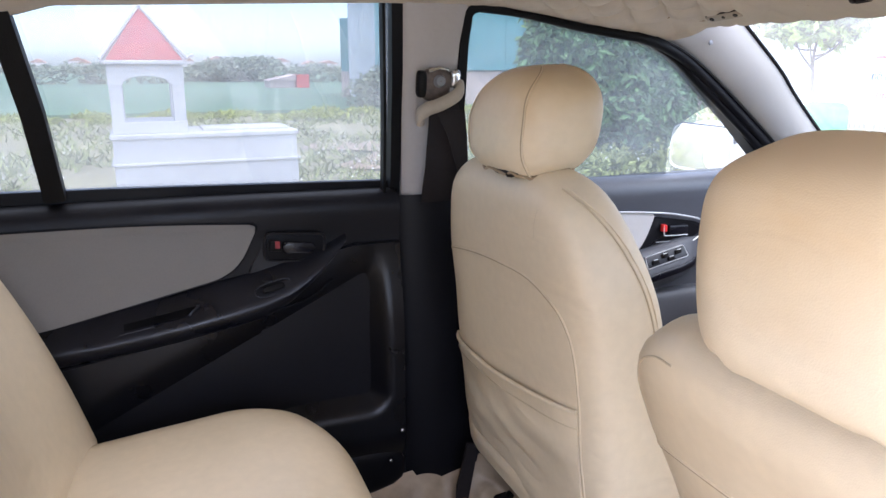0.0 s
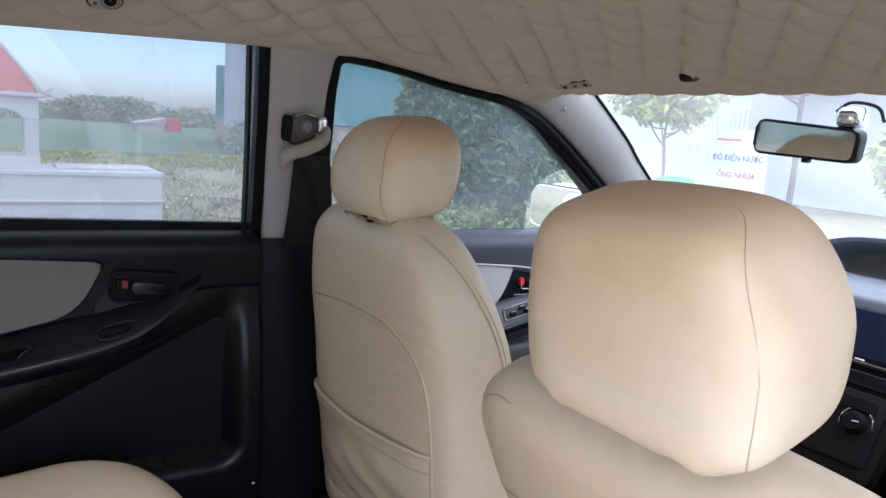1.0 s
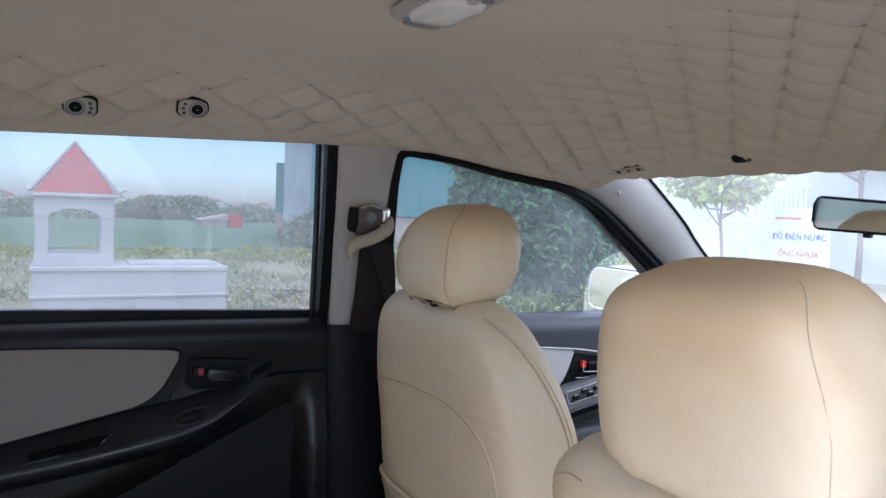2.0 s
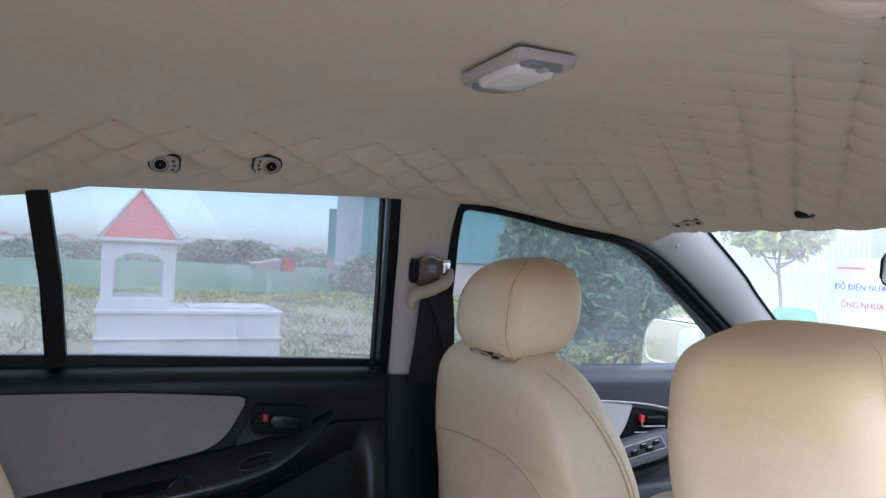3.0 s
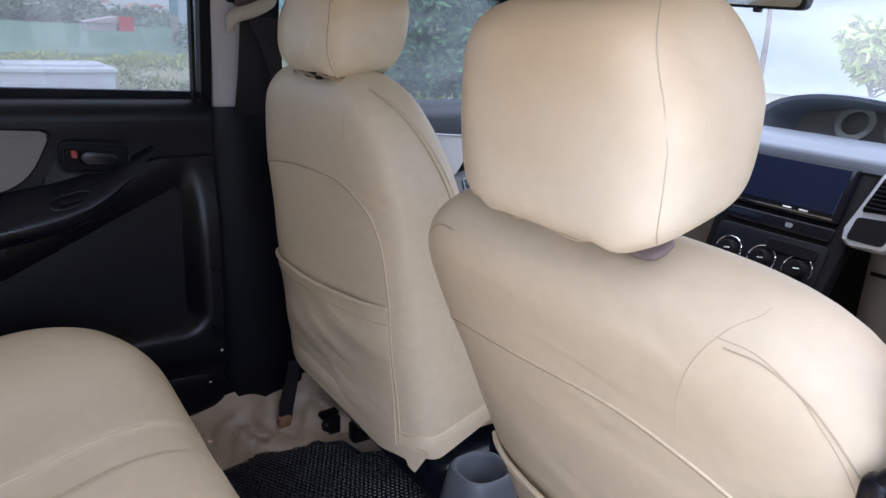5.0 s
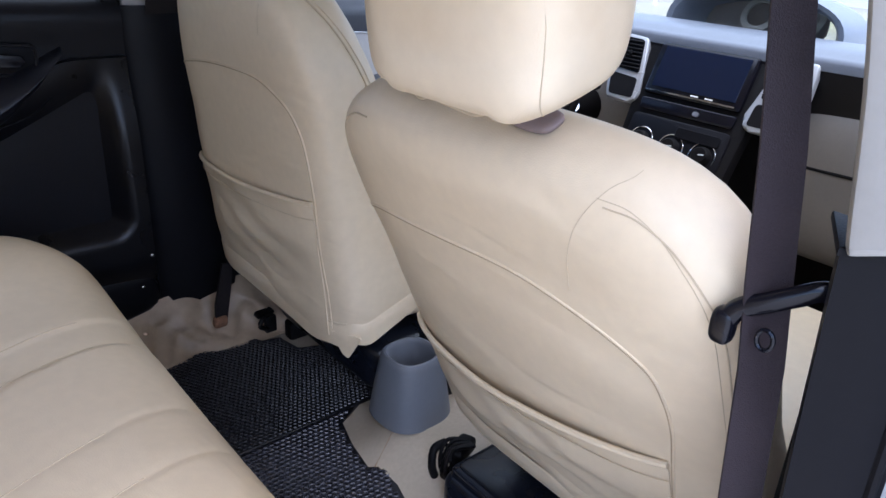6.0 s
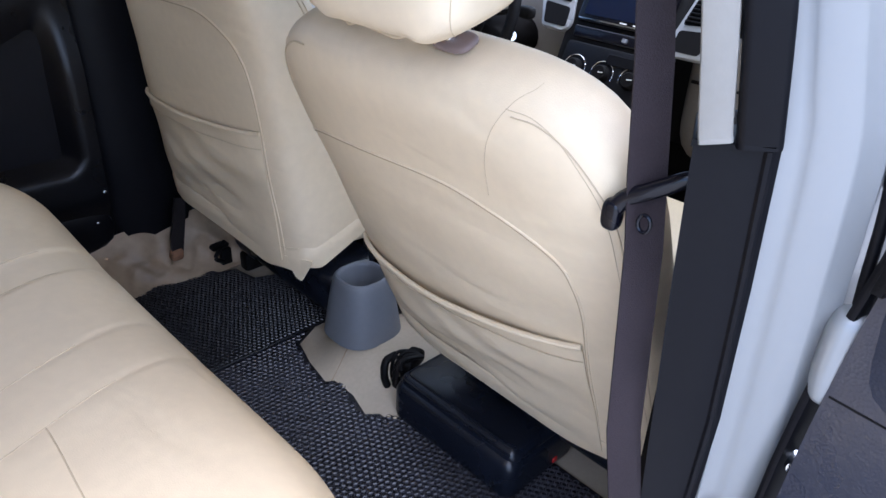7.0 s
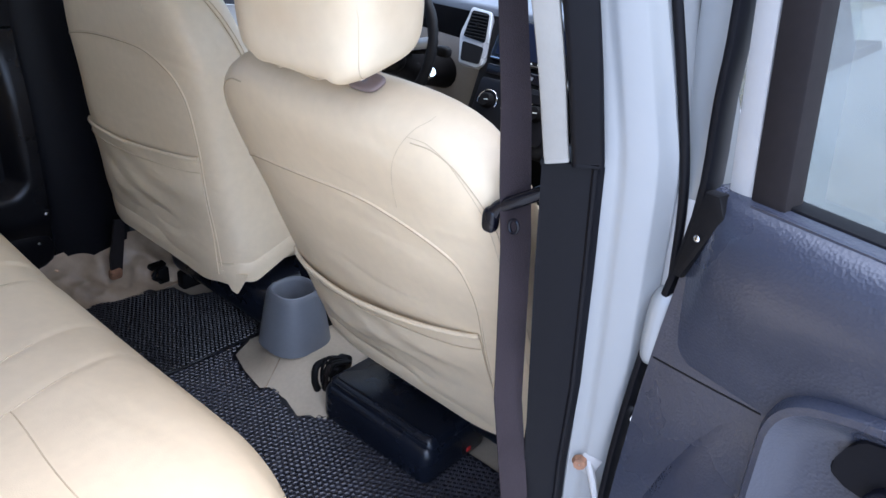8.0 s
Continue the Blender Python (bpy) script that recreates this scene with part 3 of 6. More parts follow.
def front_door():
    d = thing("door_2", "closed front car door, dark plastic with pale vinyl insert", "car door", kind="structure")
    door_panel(0.70, 1.78, d, DOOR_LIT_BLUE)
    pts = round_poly([(0.74, 1.148), (1.06, 1.139), (1.203, 1.125), (1.187, 1.079), (1.164, 1.04), (1.12, 1.008), (0.74, 0.97)], [0.02, 0.05, 0.006, 0.05, 0.04, 0.04, 0.02], 4)
    part("insert", slab(pts, 0.012, 0.005, 3, wall_m(0.678)), FABRIC_LIGHT, d, "pale grey vinyl door insert")
    surround = [(1.208, 1.116), (1.27, 1.107), (1.334, 1.096), (1.360, 1.082), (1.352, 1.066), (1.29, 1.042), (1.169, 1.033), (1.192, 1.076)]
    part("handle_surround", slab(round_poly(surround, [0.004, 0.03, 0.02, 0.012, 0.02, 0.04, 0.004, 0.05], 4), 0.007, 0.003, 2, wall_m(0.678)), RUBBER, d, "dark hollow round the inner handle")
    part("trim_line", tube(smooth_path([(1.02, 0.665, 1.144), (1.203, 0.665, 1.128), (1.286, 0.665, 1.115), (1.345, 0.666, 1.100), (1.366, 0.667, 1.081), (1.345, 0.664, 1.059), (1.288, 0.660, 1.039), (1.165, 0.657, 1.029)], 6), 0.0024), SILVER, d, "thin silver trim line")

    # sloping armrest ledge that dies into the door skin in front
    def lip(x):
        return 0.988 + 0.187 * (x - 1.161)
    rows = []
    for i in range(23):
        x = 0.78 + 0.60 * i / 22
        fade = smoothstep(1.27, 1.38, x)
        rows.append([(x, y + (0.672 - y) * fade, lip(x) + h * (1 - 0.4 * fade)) for y, h in ((0.672, 0.048), (0.658, 0.046), (0.648, 0.036), (0.632, 0.007), (0.626, -0.001), (0.6245, -0.009), (0.627, -0.026), (0.640, -0.036), (0.660, -0.048), (0.682, -0.075))])
    part("armrest", grid(rows), DOOR_LIT_BLUE, d, "grey-blue armrest ledge")
    part("armrest_strip", sweep([(0.80 + 0.53 * i / 16, 0.6245 + 0.040 * smoothstep(1.27, 1.38, 0.80 + 0.53 * i / 16), lip(0.80 + 0.53 * i / 16) - 0.016) for i in range(17)], ring(0.003, 0.009, 12), (0, 1, 0)), GLOSS_BLACK, d, "black strip along the armrest")
    u, v = Vector((1, 0, 0.187)).normalized(), Vector((0, 0.016, 0.029)).normalized()
    n = v.cross(u)
    n = n if n.y < 0 else -n
    o = Vector((1.225, 0.640, lip(1.225) + 0.0215))
    S = Matrix(((u.x, v.x, n.x, o.x), (u.y, v.y, n.y, o.y), (u.z, v.z, n.z, o.z), (0, 0, 0, 1)))
    plate = round_poly([(-0.062, -0.015), (0.060, -0.015), (0.052, 0.015), (-0.062, 0.015)], 0.005, 3)
    part("switch_panel", slab(plate, 0.004, 0.0015, 2, S), GLOSS_BLACK, d)
    part("panel_edge", tube([S @ Vector((x, y, 0.004)) for x, y in plate + plate[:1]], 0.0012, 6), SILVER, d)
    for i, (x, y) in enumerate(((-0.038, -0.004), (-0.008, 0.004), (0.008, -0.007), (0.032, 0.003))):
        sw = part("window_switch", box(0.018, 0.010, 0.008, 0.002, 2, S @ pose(x, y, 0.006, 14, 0, 0)), BLACK_SOFT, d)
        # Silver tip paints the white highlight on each switch
        part("switch_glint", box(0.012, 0.002, 0.002, 0.0006, 1, S @ pose(x, y + 0.004, 0.0105)), SILVER, sw)
    cx, cz = 1.266, 1.079
    part("door_handle", slab(round_poly([(cx - 0.022, cz - 0.009), (cx + 0.036, cz - 0.011), (cx + 0.040, cz + 0.012), (cx - 0.022, cz + 0.015)], 0.006, 3), 0.012, 0.005, 2, wall_m(0.671)), GLOSS_BLACK, d)
    part("handle_edge", tube(smooth_path([(cx - 0.038, 0.660, cz + 0.016), (cx - 0.037, 0.659, cz - 0.006), (cx - 0.028, 0.659, cz - 0.010), (cx + 0.036, 0.659, cz - 0.013)], 4), 0.0014), SILVER, d)
    part("handle_edge", tube([(1.212, 0.667, 1.053), (1.27, 0.667, 1.051), (1.303, 0.667, 1.054)], 0.0012), SILVER, d)
    part("lock_button", slab(round_poly([(1.224, 1.079), (1.238, 1.078), (1.238, 1.096), (1.224, 1.098)], 0.003, 2), 0.010, 0.002, 2, wall_m(0.669)), RED, d, "red lock button")
    part("lower_pocket", pillow(0.4, 0.04, 0.13, 0.45, 40, 20), DOOR_LIT_BLUE, d, m=pose(1.2, 0.675, 0.80))
    # window frame
    frame_strip("window_frame", [(0.68, 0.722, 1.214), (1.2, 0.722, 1.194), (1.75, 0.722, 1.180)], 0.018, 0.024, RUBBER, d)
    rail = smooth_path([(0.672, 0.705, 1.20), (0.673, 0.66, 1.40), (0.675, 0.64, 1.540), (0.700, 0.63, 1.584), (0.85, 0.64, 1.580), (1.0, 0.645, 1.558), (1.11, 0.655, 1.534), (1.20, 0.665, 1.505), (1.30, 0.675, 1.435), (1.42, 0.685, 1.345), (1.56, 0.70, 1.23)], 5)
    part("window_frame", sweep(rail, [(-0.02, -0.008), (0.02, -0.008), (0.02, 0.010), (-0.02, 0.010)], (0, 1, 0)), RUBBER, d)
    # tint film on the glass, cut out in an arch round the door mirror
    arch = smooth_path([Vector(p) for p in ((1.288, 1.16, 0), (1.276, 1.234, 0), (1.267, 1.285, 0), (1.276, 1.318, 0), (1.294, 1.343, 0), (1.321, 1.361, 0), (1.354, 1.375, 0), (1.39, 1.379, 0), (1.42, 1.372, 0))], 3)
    arch = [(p.x, p.y) for p in arch]
    pane("pane", [(0.66, 1.16)] + arch + [(1.3, 1.45), (1.2, 1.52), (1.0, 1.585), (0.66, 1.62)], d, PANE_FRONT)
    pane("clear_pane", arch[::-1] + [(1.66, 1.16)], d, PANE_CLEAR)


front_door()


def left_b_pillar():
    p = thing("pillar_left", "grey plastic centre pillar trim above black lower trim", "pillar", kind="structure")
    rows = []
    for z, xa, xb, y in ((1.205, 0.558, 0.672, 0.676), (1.30, 0.556, 0.670, 0.664), (1.42, 0.550, 0.668, 0.640), (1.52, 0.543, 0.670, 0.620), (1.60, 0.532, 0.684, 0.605), (1.64, 0.515, 0.72, 0.60)):
        rows.append([(xa, y + 0.05, z), (xa, y + 0.012, z), (xa + 0.014, y, z), (xb - 0.014, y, z), (xb, y + 0.012, z), (xb, y + 0.05, z)])
    part("upper_trim", grid(rows), GREY_TRIM, p, "grey plastic upper pillar trim")
    rows = []
    for z, xa, xb, y in ((0.42, 0.56, 0.76, 0.665), (0.7, 0.555, 0.74, 0.665), (1.0, 0.548, 0.71, 0.664), (1.215, 0.545, 0.70, 0.668)):
        rows.append([(xa, y + 0.06, z), (xa, y + 0.015, z), (xa + 0.02, y, z), (xb - 0.02, y, z), (xb, y + 0.015, z), (xb, y + 0.06, z)])
    part("lower_trim", grid(rows), RUBBER, p, "matt black lower pillar trim")
    b = thing("seat_belt", "brown seat belt hanging from a grey height adjuster", "seat belt")
    part("adjuster_base", pillow(0.030, 0.013, 0.032, 0.6, 28, 14), ADJUSTER, b, m=pose(0.609, 0.622, 1.438, 9, 0, 0))
    part("bolt_cover", lathe([(0.001, 0.012), (0.009, 0.012), (0.012, 0.007), (0.013, 0)], 20), CUP_GREY, b, m=Matrix.Translation((0.612, 0.612, 1.445)) @ wall_m(0))
    part("adjuster_side", pillow(0.009, 0.012, 0.026, 0.5, 16, 10), BLACK_SOFT, b, m=pose(0.577, 0.615, 1.44, 9, 0, 0))
    part("adjuster_top", tube([(0.592, 0.612, 1.463), (0.612, 0.609, 1.470), (0.632, 0.612, 1.466)], 0.004, 8), CHROME, b)
    part("adjuster_side", pillow(0.010, 0.012, 0.018, 0.5, 16, 10), CHROME, b, m=pose(0.645, 0.615, 1.45, 9, 0, 20))
    guide = smooth_path([(0.574, 0.614, 1.365), (0.572, 0.606, 1.382), (0.583, 0.598, 1.393), (0.61, 0.594, 1.402), (0.64, 0.597, 1.416), (0.655, 0.606, 1.428), (0.657, 0.616, 1.440)], 5)
    part("belt_guide", sweep(guide, ring(0.013, 0.009, 12), (0, 0, 1)), IVORY, b, "yellowed plastic belt guide loop")
    rows = [[(0.590 + dx * w, y, z) for w in (0, 1)] for dx, y, z in ((0.062, 0.606, 1.40), (0.068, 0.612, 1.36), (0.075, 0.63, 1.28), (0.078, 0.658, 1.2))]
    part("webbing", ribbon(rows, 0.002), BROWN_BELT, b)
    rows = [[(x0, y, z), (x1, y - 0.004, z)] for x0, x1, y, z in ((0.60, 0.66, 0.600, 1.39), (0.628, 0.668, 0.605, 1.34), (0.655, 0.678, 0.62, 1.27), (0.675, 0.69, 0.635, 1.2), (0.685, 0.70, 0.64, 1.1))]
    part("webbing", ribbon(rows, 0.002), BROWN_BELT, b)
    return p


def ribbon(rows, t):
    """A flat band with thickness, from rows of two points."""
    bm = grid(rows)
    bmesh.ops.recalc_face_normals(bm, faces=bm.faces)
    bmesh.ops.solidify(bm, geom=list(bm.faces), thickness=t)
    return bm


left_b_pillar()


def a_pillar(s):
    p = thing("pillar_front", "pale grey windscreen pillar trim with a black door seal", "pillar", kind="structure")
    rows = []
    for b, t in (((1.04, 0.63, 1.575), (1.18, 0.572, 1.675)), ((1.146, 0.63, 1.533), (1.28, 0.575, 1.605)), ((1.257, 0.635, 1.478), (1.38, 0.58, 1.53)), ((1.357, 0.64, 1.416), (1.475, 0.585, 1.455)), ((1.46, 0.65, 1.345), (1.57, 0.60, 1.375)), ((1.85, 0.69, 1.075), (1.95, 0.64, 1.07)), ((2.0, 0.70, 1.0), (2.1, 0.65, 0.98))):
        b, t = Vector(b), Vector(t)
        row = [b + Vector((-0.004, 0.03, -0.004))] + [b.lerp(t, q) - Vector((0.5, 1, 0.4)) * 0.016 * math.sin(math.pi * q) ** 0.7 for q in (0, 0.12, 0.3, 0.5, 0.7, 0.88, 1)] + [t + Vector((0.012, 0.035, 0.004))]
        rows.append([(p.x, s * p.y, p.z) for p in row])
    cols = [smooth_path([Vector(r[i]) for r in rows], 4) for i in range(len(rows[0]))]
    rows = [[c[i] for c in cols] for i in range(len(cols[0]))]
    part("pillar_trim", grid(rows), LIGHT_TRIM, p)
    seal = smooth_path([(0.685, s * 0.618, 1.582), (0.80, s * 0.618, 1.573), (0.92, s * 0.617, 1.553), (1.02, s * 0.615, 1.540), (1.10, s * 0.612, 1.529), (1.20, s * 0.622, 1.497), (1.31, s * 0.635, 1.433), (1.5, s * 0.655, 1.303), (1.62, s * 0.67, 1.218)], 5)
    part("door_seal", sweep(seal, ring(0.012, n=10), (0.13, 0.31, 0.94), [min(0.5 + i * 0.025, 1) for i in range(len(seal))]), RUBBER, p)
    seal = smooth_path([(1.10, s * 0.622, 1.524), (1.20, s * 0.634, 1.488), (1.31, s * 0.648, 1.418), (1.5, s * 0.668, 1.288), (1.62, s * 0.683, 1.203)], 5)
    part("door_seal", sweep(seal, ring(0.012, n=10), (0.13, 0.31, 0.94), [min(0.1 + i * 0.12, 1) for i in range(len(seal))]), RUBBER, p)
    seal = smooth_path([(1.12, s * 0.606, 1.532), (1.20, s * 0.612, 1.506), (1.31, s * 0.624, 1.446), (1.5, s * 0.644, 1.317), (1.62, s * 0.66, 1.232)], 5)
    part("door_seal", sweep(seal, ring(0.0035, n=8), (0.13, 0.31, 0.94)), BLACK_SOFT, p, "thin lip of the door seal")
    part("clip", lathe([(0.001, 0.003), (0.005, 0.002), (0.006, 0)], 10), CUP_GREY, p, m=pose(1.255, s * 0.588, 1.523, 90 * s, 0, 0))


a_pillar(1)
a_pillar(-1)


def windscreen():
    w = thing("window_1", "dusty sloping car windscreen with a black edge", "windscreen", kind="structure")
    rows = [[(x + 0.10 * (1 - (y / 0.66) ** 2), y * (1 + k * 0.12), z) for y in [-0.64 + 1.28 * j / 10 for j in range(11)]] for x, z, k in ((1.297, 1.60, 0), (1.545, 1.39, 0.4), (1.98, 1.09, 1))]
    g = part("pane", grid(rows), WINDSHIELD, w)
    g.visible_shadow = False
    edge = [(1.282, 0.574, 1.606), (1.382, 0.579, 1.531), (1.477, 0.584, 1.456), (1.572, 0.599, 1.376), (1.952, 0.639, 1.071)]
    for s in (1, -1):
        part("edge_seal", tube(smooth_path([Vector((x, s * y, z)) for x, y, z in edge], 5), 0.0042), RUBBER, w)


windscreen()


def shell():
    """Plain skins that close the car behind and below the view."""
    s = tagged(part("wall_rear", join(box(0.06, 1.4, 0.75, 0.01, m=pose(-1.55, 0, 0.8)), box(0.06, 0.12, 0.5, 0, m=pose(-1.5, 0.62, 1.4)), box(0.06, 0.12, 0.5, 0, m=pose(-1.5, -0.62, 1.4))), GREY_TRIM), "grey plastic tailgate trim", "tailgate", kind="structure")
    q = tagged(part("wall_left_rear", join(box(0.98, 0.05, 0.84, 0, m=pose(-1.1, 0.70, 0.82)), box(0.05, 0.06, 0.45, 0, m=pose(-0.64, 0.66, 1.43)), box(0.9, 0.05, 0.06, 0, m=pose(-1.06, 0.63, 1.57))), GREY_TRIM), "grey plastic rear quarter trim", "side trim", kind="structure")
    r = tagged(part("wall_right_rear", join(box(1.1, 0.05, 0.84, 0, m=pose(-1.04, -0.70, 0.82)), box(0.07, 0.06, 0.45, 0, m=pose(-0.55, -0.66, 1.43)), box(1.0, 0.05, 0.06, 0, m=pose(-1.06, -0.63, 1.57))), GREY_TRIM), "grey plastic rear quarter trim beside the open door", "side trim", kind="structure")
    tagged(part("wall_front", box(0.04, 1.4, 0.72, 0.0, m=pose(1.84, 0, 0.78, 0, -6, 0)), BLACK_SOFT), "dark carpeted bulkhead of the footwells", "bulkhead", kind="structure")
    for sg, nm in ((1, "window_2"), (-1, "window_3")):
        w = thing(nm, "fixed rear quarter window of tinted glass", "window", kind="structure")
        pane("pane", [(-1.5, 1.22), (-0.66, 1.22), (-0.66, 1.56), (-1.5, 1.56)], w, PANE, sg)
    outer = []
    for x0, x1 in ((-1.6, 0.60), (0.61, 1.75)):
        rows = [[(x, y, z) for z, y in ((0.30, 0.80), (0.45, 0.83), (0.8, 0.865), (1.0, 0.86), (1.17, 0.82), (1.21, 0.76))] for x in (x0, (x0 + x1) / 2, x1)]
        outer.append(grid(rows))
    b = tagged(part("body_side", join(*outer), PAINT), "silver painted outer door skins of the car", "car body", kind="structure")
    rows = [[(x, -y, z) for z, y in ((0.30, 0.80), (0.45, 0.83), (0.8, 0.865), (1.0, 0.86), (1.17, 0.82), (1.215, 0.765), (1.216, 0.735))] for x in (0.70, 1.2, 1.75, 2.3)]
    tagged(part("body_side_right", grid(rows), PAINT), "silver painted outer skin of the front passenger door", "car body", kind="structure")
    # bonnet and front wings
    rows = [[(x, y, z - 0.05 * (abs(y) / 0.8) ** 4 - (0.1 if abs(y) > 0.79 else 0)) for y in [-0.82 + 1.64 * j / 16 for j in range(17)]] for x, z in ((1.95, 1.08), (2.1, 1.075), (2.4, 1.03), (2.7, 0.95), (2.85, 0.85), (2.9, 0.6))]
    tagged(part("bonnet", grid(rows), PAINT), "silver painted car bonnet in front of the windscreen", "bonnet", kind="structure")
    tagged(part("scuttle", box(0.14, 1.4, 0.03, 0.01, m=pose(1.95, 0, 1.075)), RUBBER), "black plastic scuttle panel below the windscreen", "scuttle", kind="structure")


shell()


# ---- seats ----
def seat_shape(L, hw_table, depth, e, corner=(0.115, 0.125)):
    def hw(u):
        k = max(u - (L - corner[0]), 0) / (corner[0] + 0.001)
        return interp(hw_table, u) - corner[1] * (1 - math.sqrt(max(1 - k * k, 0)))

    def dep(u):
        k = max(u - (L - 0.06), 0) / 0.0605
        return interp(depth, u) * (0.25 + 0.75 * math.sqrt(max(1 - k * k, 0)))

    def mid(u):
        return interp(depth, u) / 2

    def rear(u, w):
        h = hw(u)
        k = min(abs(w) / h, 0.999)
        return mid(u) - dep(u) / 2 * (1 - k ** (2 / e)) ** (e / 2)
    return hw, dep, mid, rear


PASSENGER = dict(
    wide=1.03, foot=0.285, length=0.618, cut=0.0, rise=0.1, square=0.010, corner=0.60, tag=1,
    depth=[(0, 0.17), (0.2, 0.15), (0.5, 0.125), (0.7, 0.11)],
    panel=[(0.255, 0.430), (0.20, 0.455), (0.10, 0.468), (-0.026, 0.473), (-0.102, 0.462), (-0.153, 0.443), (-0.187, 0.415), (-0.199, 0.38), (-0.203, 0.333), (-0.199, 0.266), (-0.196, 0.15), (-0.192, 0.01)],
    shoulder=[(-0.161, 0.594), (-0.190, 0.590), (-0.218, 0.574), (-0.238, 0.548), (-0.252, 0.515), (-0.257, 0.475), (-0.258, 0.40), (-0.262, 0.28), (-0.268, 0.15), (-0.275, 0.03)],
    branch=[(-0.178, 0.613), (-0.160, 0.604), (-0.140, 0.577), (-0.124, 0.535), (-0.116, 0.488)],
    pocket=(-0.197, 0.258, 0.270, 0.058, 0.012), head=(0.066, 0.1145, 0.090), head_at=(0.063, -0.035), soft=(0.34, 0.47),
    egg=0.10, lean=0.19, bow=(1.10, 0.10, 0.46), cushion=(0.27, 0.262), slope=0.022, shoulder_round=(0.115, 0.125))
DRIVER = dict(
    wide=1.025, foot=0.272, length=0.660, cut=0.020, rise=0.25, square=0.0, corner=0.40, tag=-1,
    depth=[(0, 0.23), (0.2, 0.205), (0.45, 0.17), (0.6, 0.13), (0.7, 0.11)],
    panel=[(0.245, 0.452), (0.205, 0.467), (0.10, 0.484), (0.0, 0.490), (-0.11, 0.488), (-0.180, 0.462), (-0.208, 0.425), (-0.219, 0.38), (-0.222, 0.32), (-0.221, 0.25), (-0.224, 0.15), (-0.228, 0.05)],
    shoulder=[],
    # branch: a shadowed crease, drawn as a line of thread
    branch=[(-0.150, 0.612), (-0.142, 0.592), (-0.137, 0.565)],
    pocket=(-0.221, 0.245, 0.297, 0.032, 0.006), head=(0.080, 0.125, 0.092), head_at=(0.076, -0.030), soft=(0.58, 0.58),
    egg=0.50, lean=-0.42, bow=(0.80, 0.16, 0.46), cushion=(0.27, 0.25), slope=0.010, shoulder_round=(0.20, 0.150))


def front_seat(x, y, z, recline, label, k_):
    s = thing("bucket_seat", label, "car seat", "front seats", at=(x, y, FLOOR_Z))
    M = pose(0, 0, z - FLOOR_Z, 0, -recline, 0)
    wide, L, cut, rise, square, e, tag = (k_[q] for q in ("wide", "length", "cut", "rise", "square", "corner", "tag"))
    stitched = tag < 0
    hw, dep, mid, rear = seat_shape(L, [(q, h * wide) for q, h in ((0, k_["foot"]), (0.1, (k_["foot"] + 0.275) / 2), (0.29, 0.262), (0.45, 0.255 + square), (0.58, 0.248 + square), (0.7, 0.24 + square))], k_["depth"], e, k_["shoulder_round"])

    def slack(u, w):
        # soft hollows, and a drawn-in line along the stitched panel
        return 0.004 * math.sin(9 * u + 2) * math.sin(7 * w + 1) + 0.0015 * math.sin(31 * u + 9 * w) * math.sin(17 * w - 8 * u)
    rows = []
    us = [cut, cut + 0.012] + [cut + 0.02 + (0.50 - cut) * i / 30 for i in range(1, 31)] + [L - q for q in (0.10, 0.085, 0.07, 0.055, 0.04, 0.028, 0.02, 0.014, 0.009, 0.005, 0.002, 0.0001)]
    us = sorted(u for u in us if u < L)
    for u in us:
        row = []
        for j in range(96):
            th = 2 * math.pi * j / 96
            w = hw(u) * power(math.sin(th), e)
            v = mid(u) - dep(u) / 2 * power(math.cos(th), e)
            row.append((v + slack(u, w) * (math.cos(th) > 0), w, u + rise * v * max(1 - (u - cut) / 0.12, 0)))
        rows.append(row)
    back = part("backrest", grid(rows, True, True), LEATHER, s, m=M)

    def on(w, u, lift=0.0002):
        v = rear(u, w)
        return Vector((v - lift + slack(u, w), w, u + rise * v * max(1 - (u - cut) / 0.12, 0)))

    def seam(pts, r=0.0010, mat=THREAD):
        run = [(p.x, p.y) for p in smooth_path([Vector((a, b, 0)) for a, b in pts], 8)]
        part("seam", tube([on(min(max(w, -0.995 * hw(u)), 0.995 * hw(u)), u) for w, u in run if cut + 0.004 < u < L - 0.002], r, 6), mat, back, m=M)

    # The darker thread draws the shade of the fold along the panel
    seam(k_["panel"], 0.0010, THREAD_MID)
    seam([(w - 0.0022 * (w < 0), u + 0.0030 * (u > 0.4)) for w, u in k_["panel"]], 0.0015, LEATHER)
    seam(k_["branch"], 0.0003)
    if k_["shoulder"]:
        seam(k_["shoulder"], 0.0008)
        seam([(w + 0.007, u + 0.005) for w, u in k_["shoulder"]], 0.0004)
        seam([(-w, u) for w, u in k_["shoulder"]], 0.0012)
    if stitched:
        # double piping down the inner side of the backrest
        for shift_v in (0.0, 0.009):
            run = []
            for p in smooth_path([Vector(q) for q in ((0.040, 0.640, 0), (0.068, 0.60, 0), (0.095, 0.54, 0), (0.122, 0.45, 0), (0.138, 0.33, 0), (0.155, 0.21, 0), (0.163, 0.12, 0), (0.168, 0.05, 0))], 8):
                v, u = p.x + shift_v, p.y
                q = min(abs(v - mid(u)) / (dep(u) / 2), 0.995)
                run.append(Vector((v, -hw(u) * (1 - q ** (2 / e)) ** (e / 2) - 0.0004, u + rise * v * max(1 - (u - cut) / 0.12, 0))))
            part("piping", tube(run, 0.0016, 8), LEATHER if shift_v else THREAD, back, "stitched double piping", m=M)
    # slack pocket
    w0, w1, top0, drop, sag = k_["pocket"]
    rows, hem = [], []
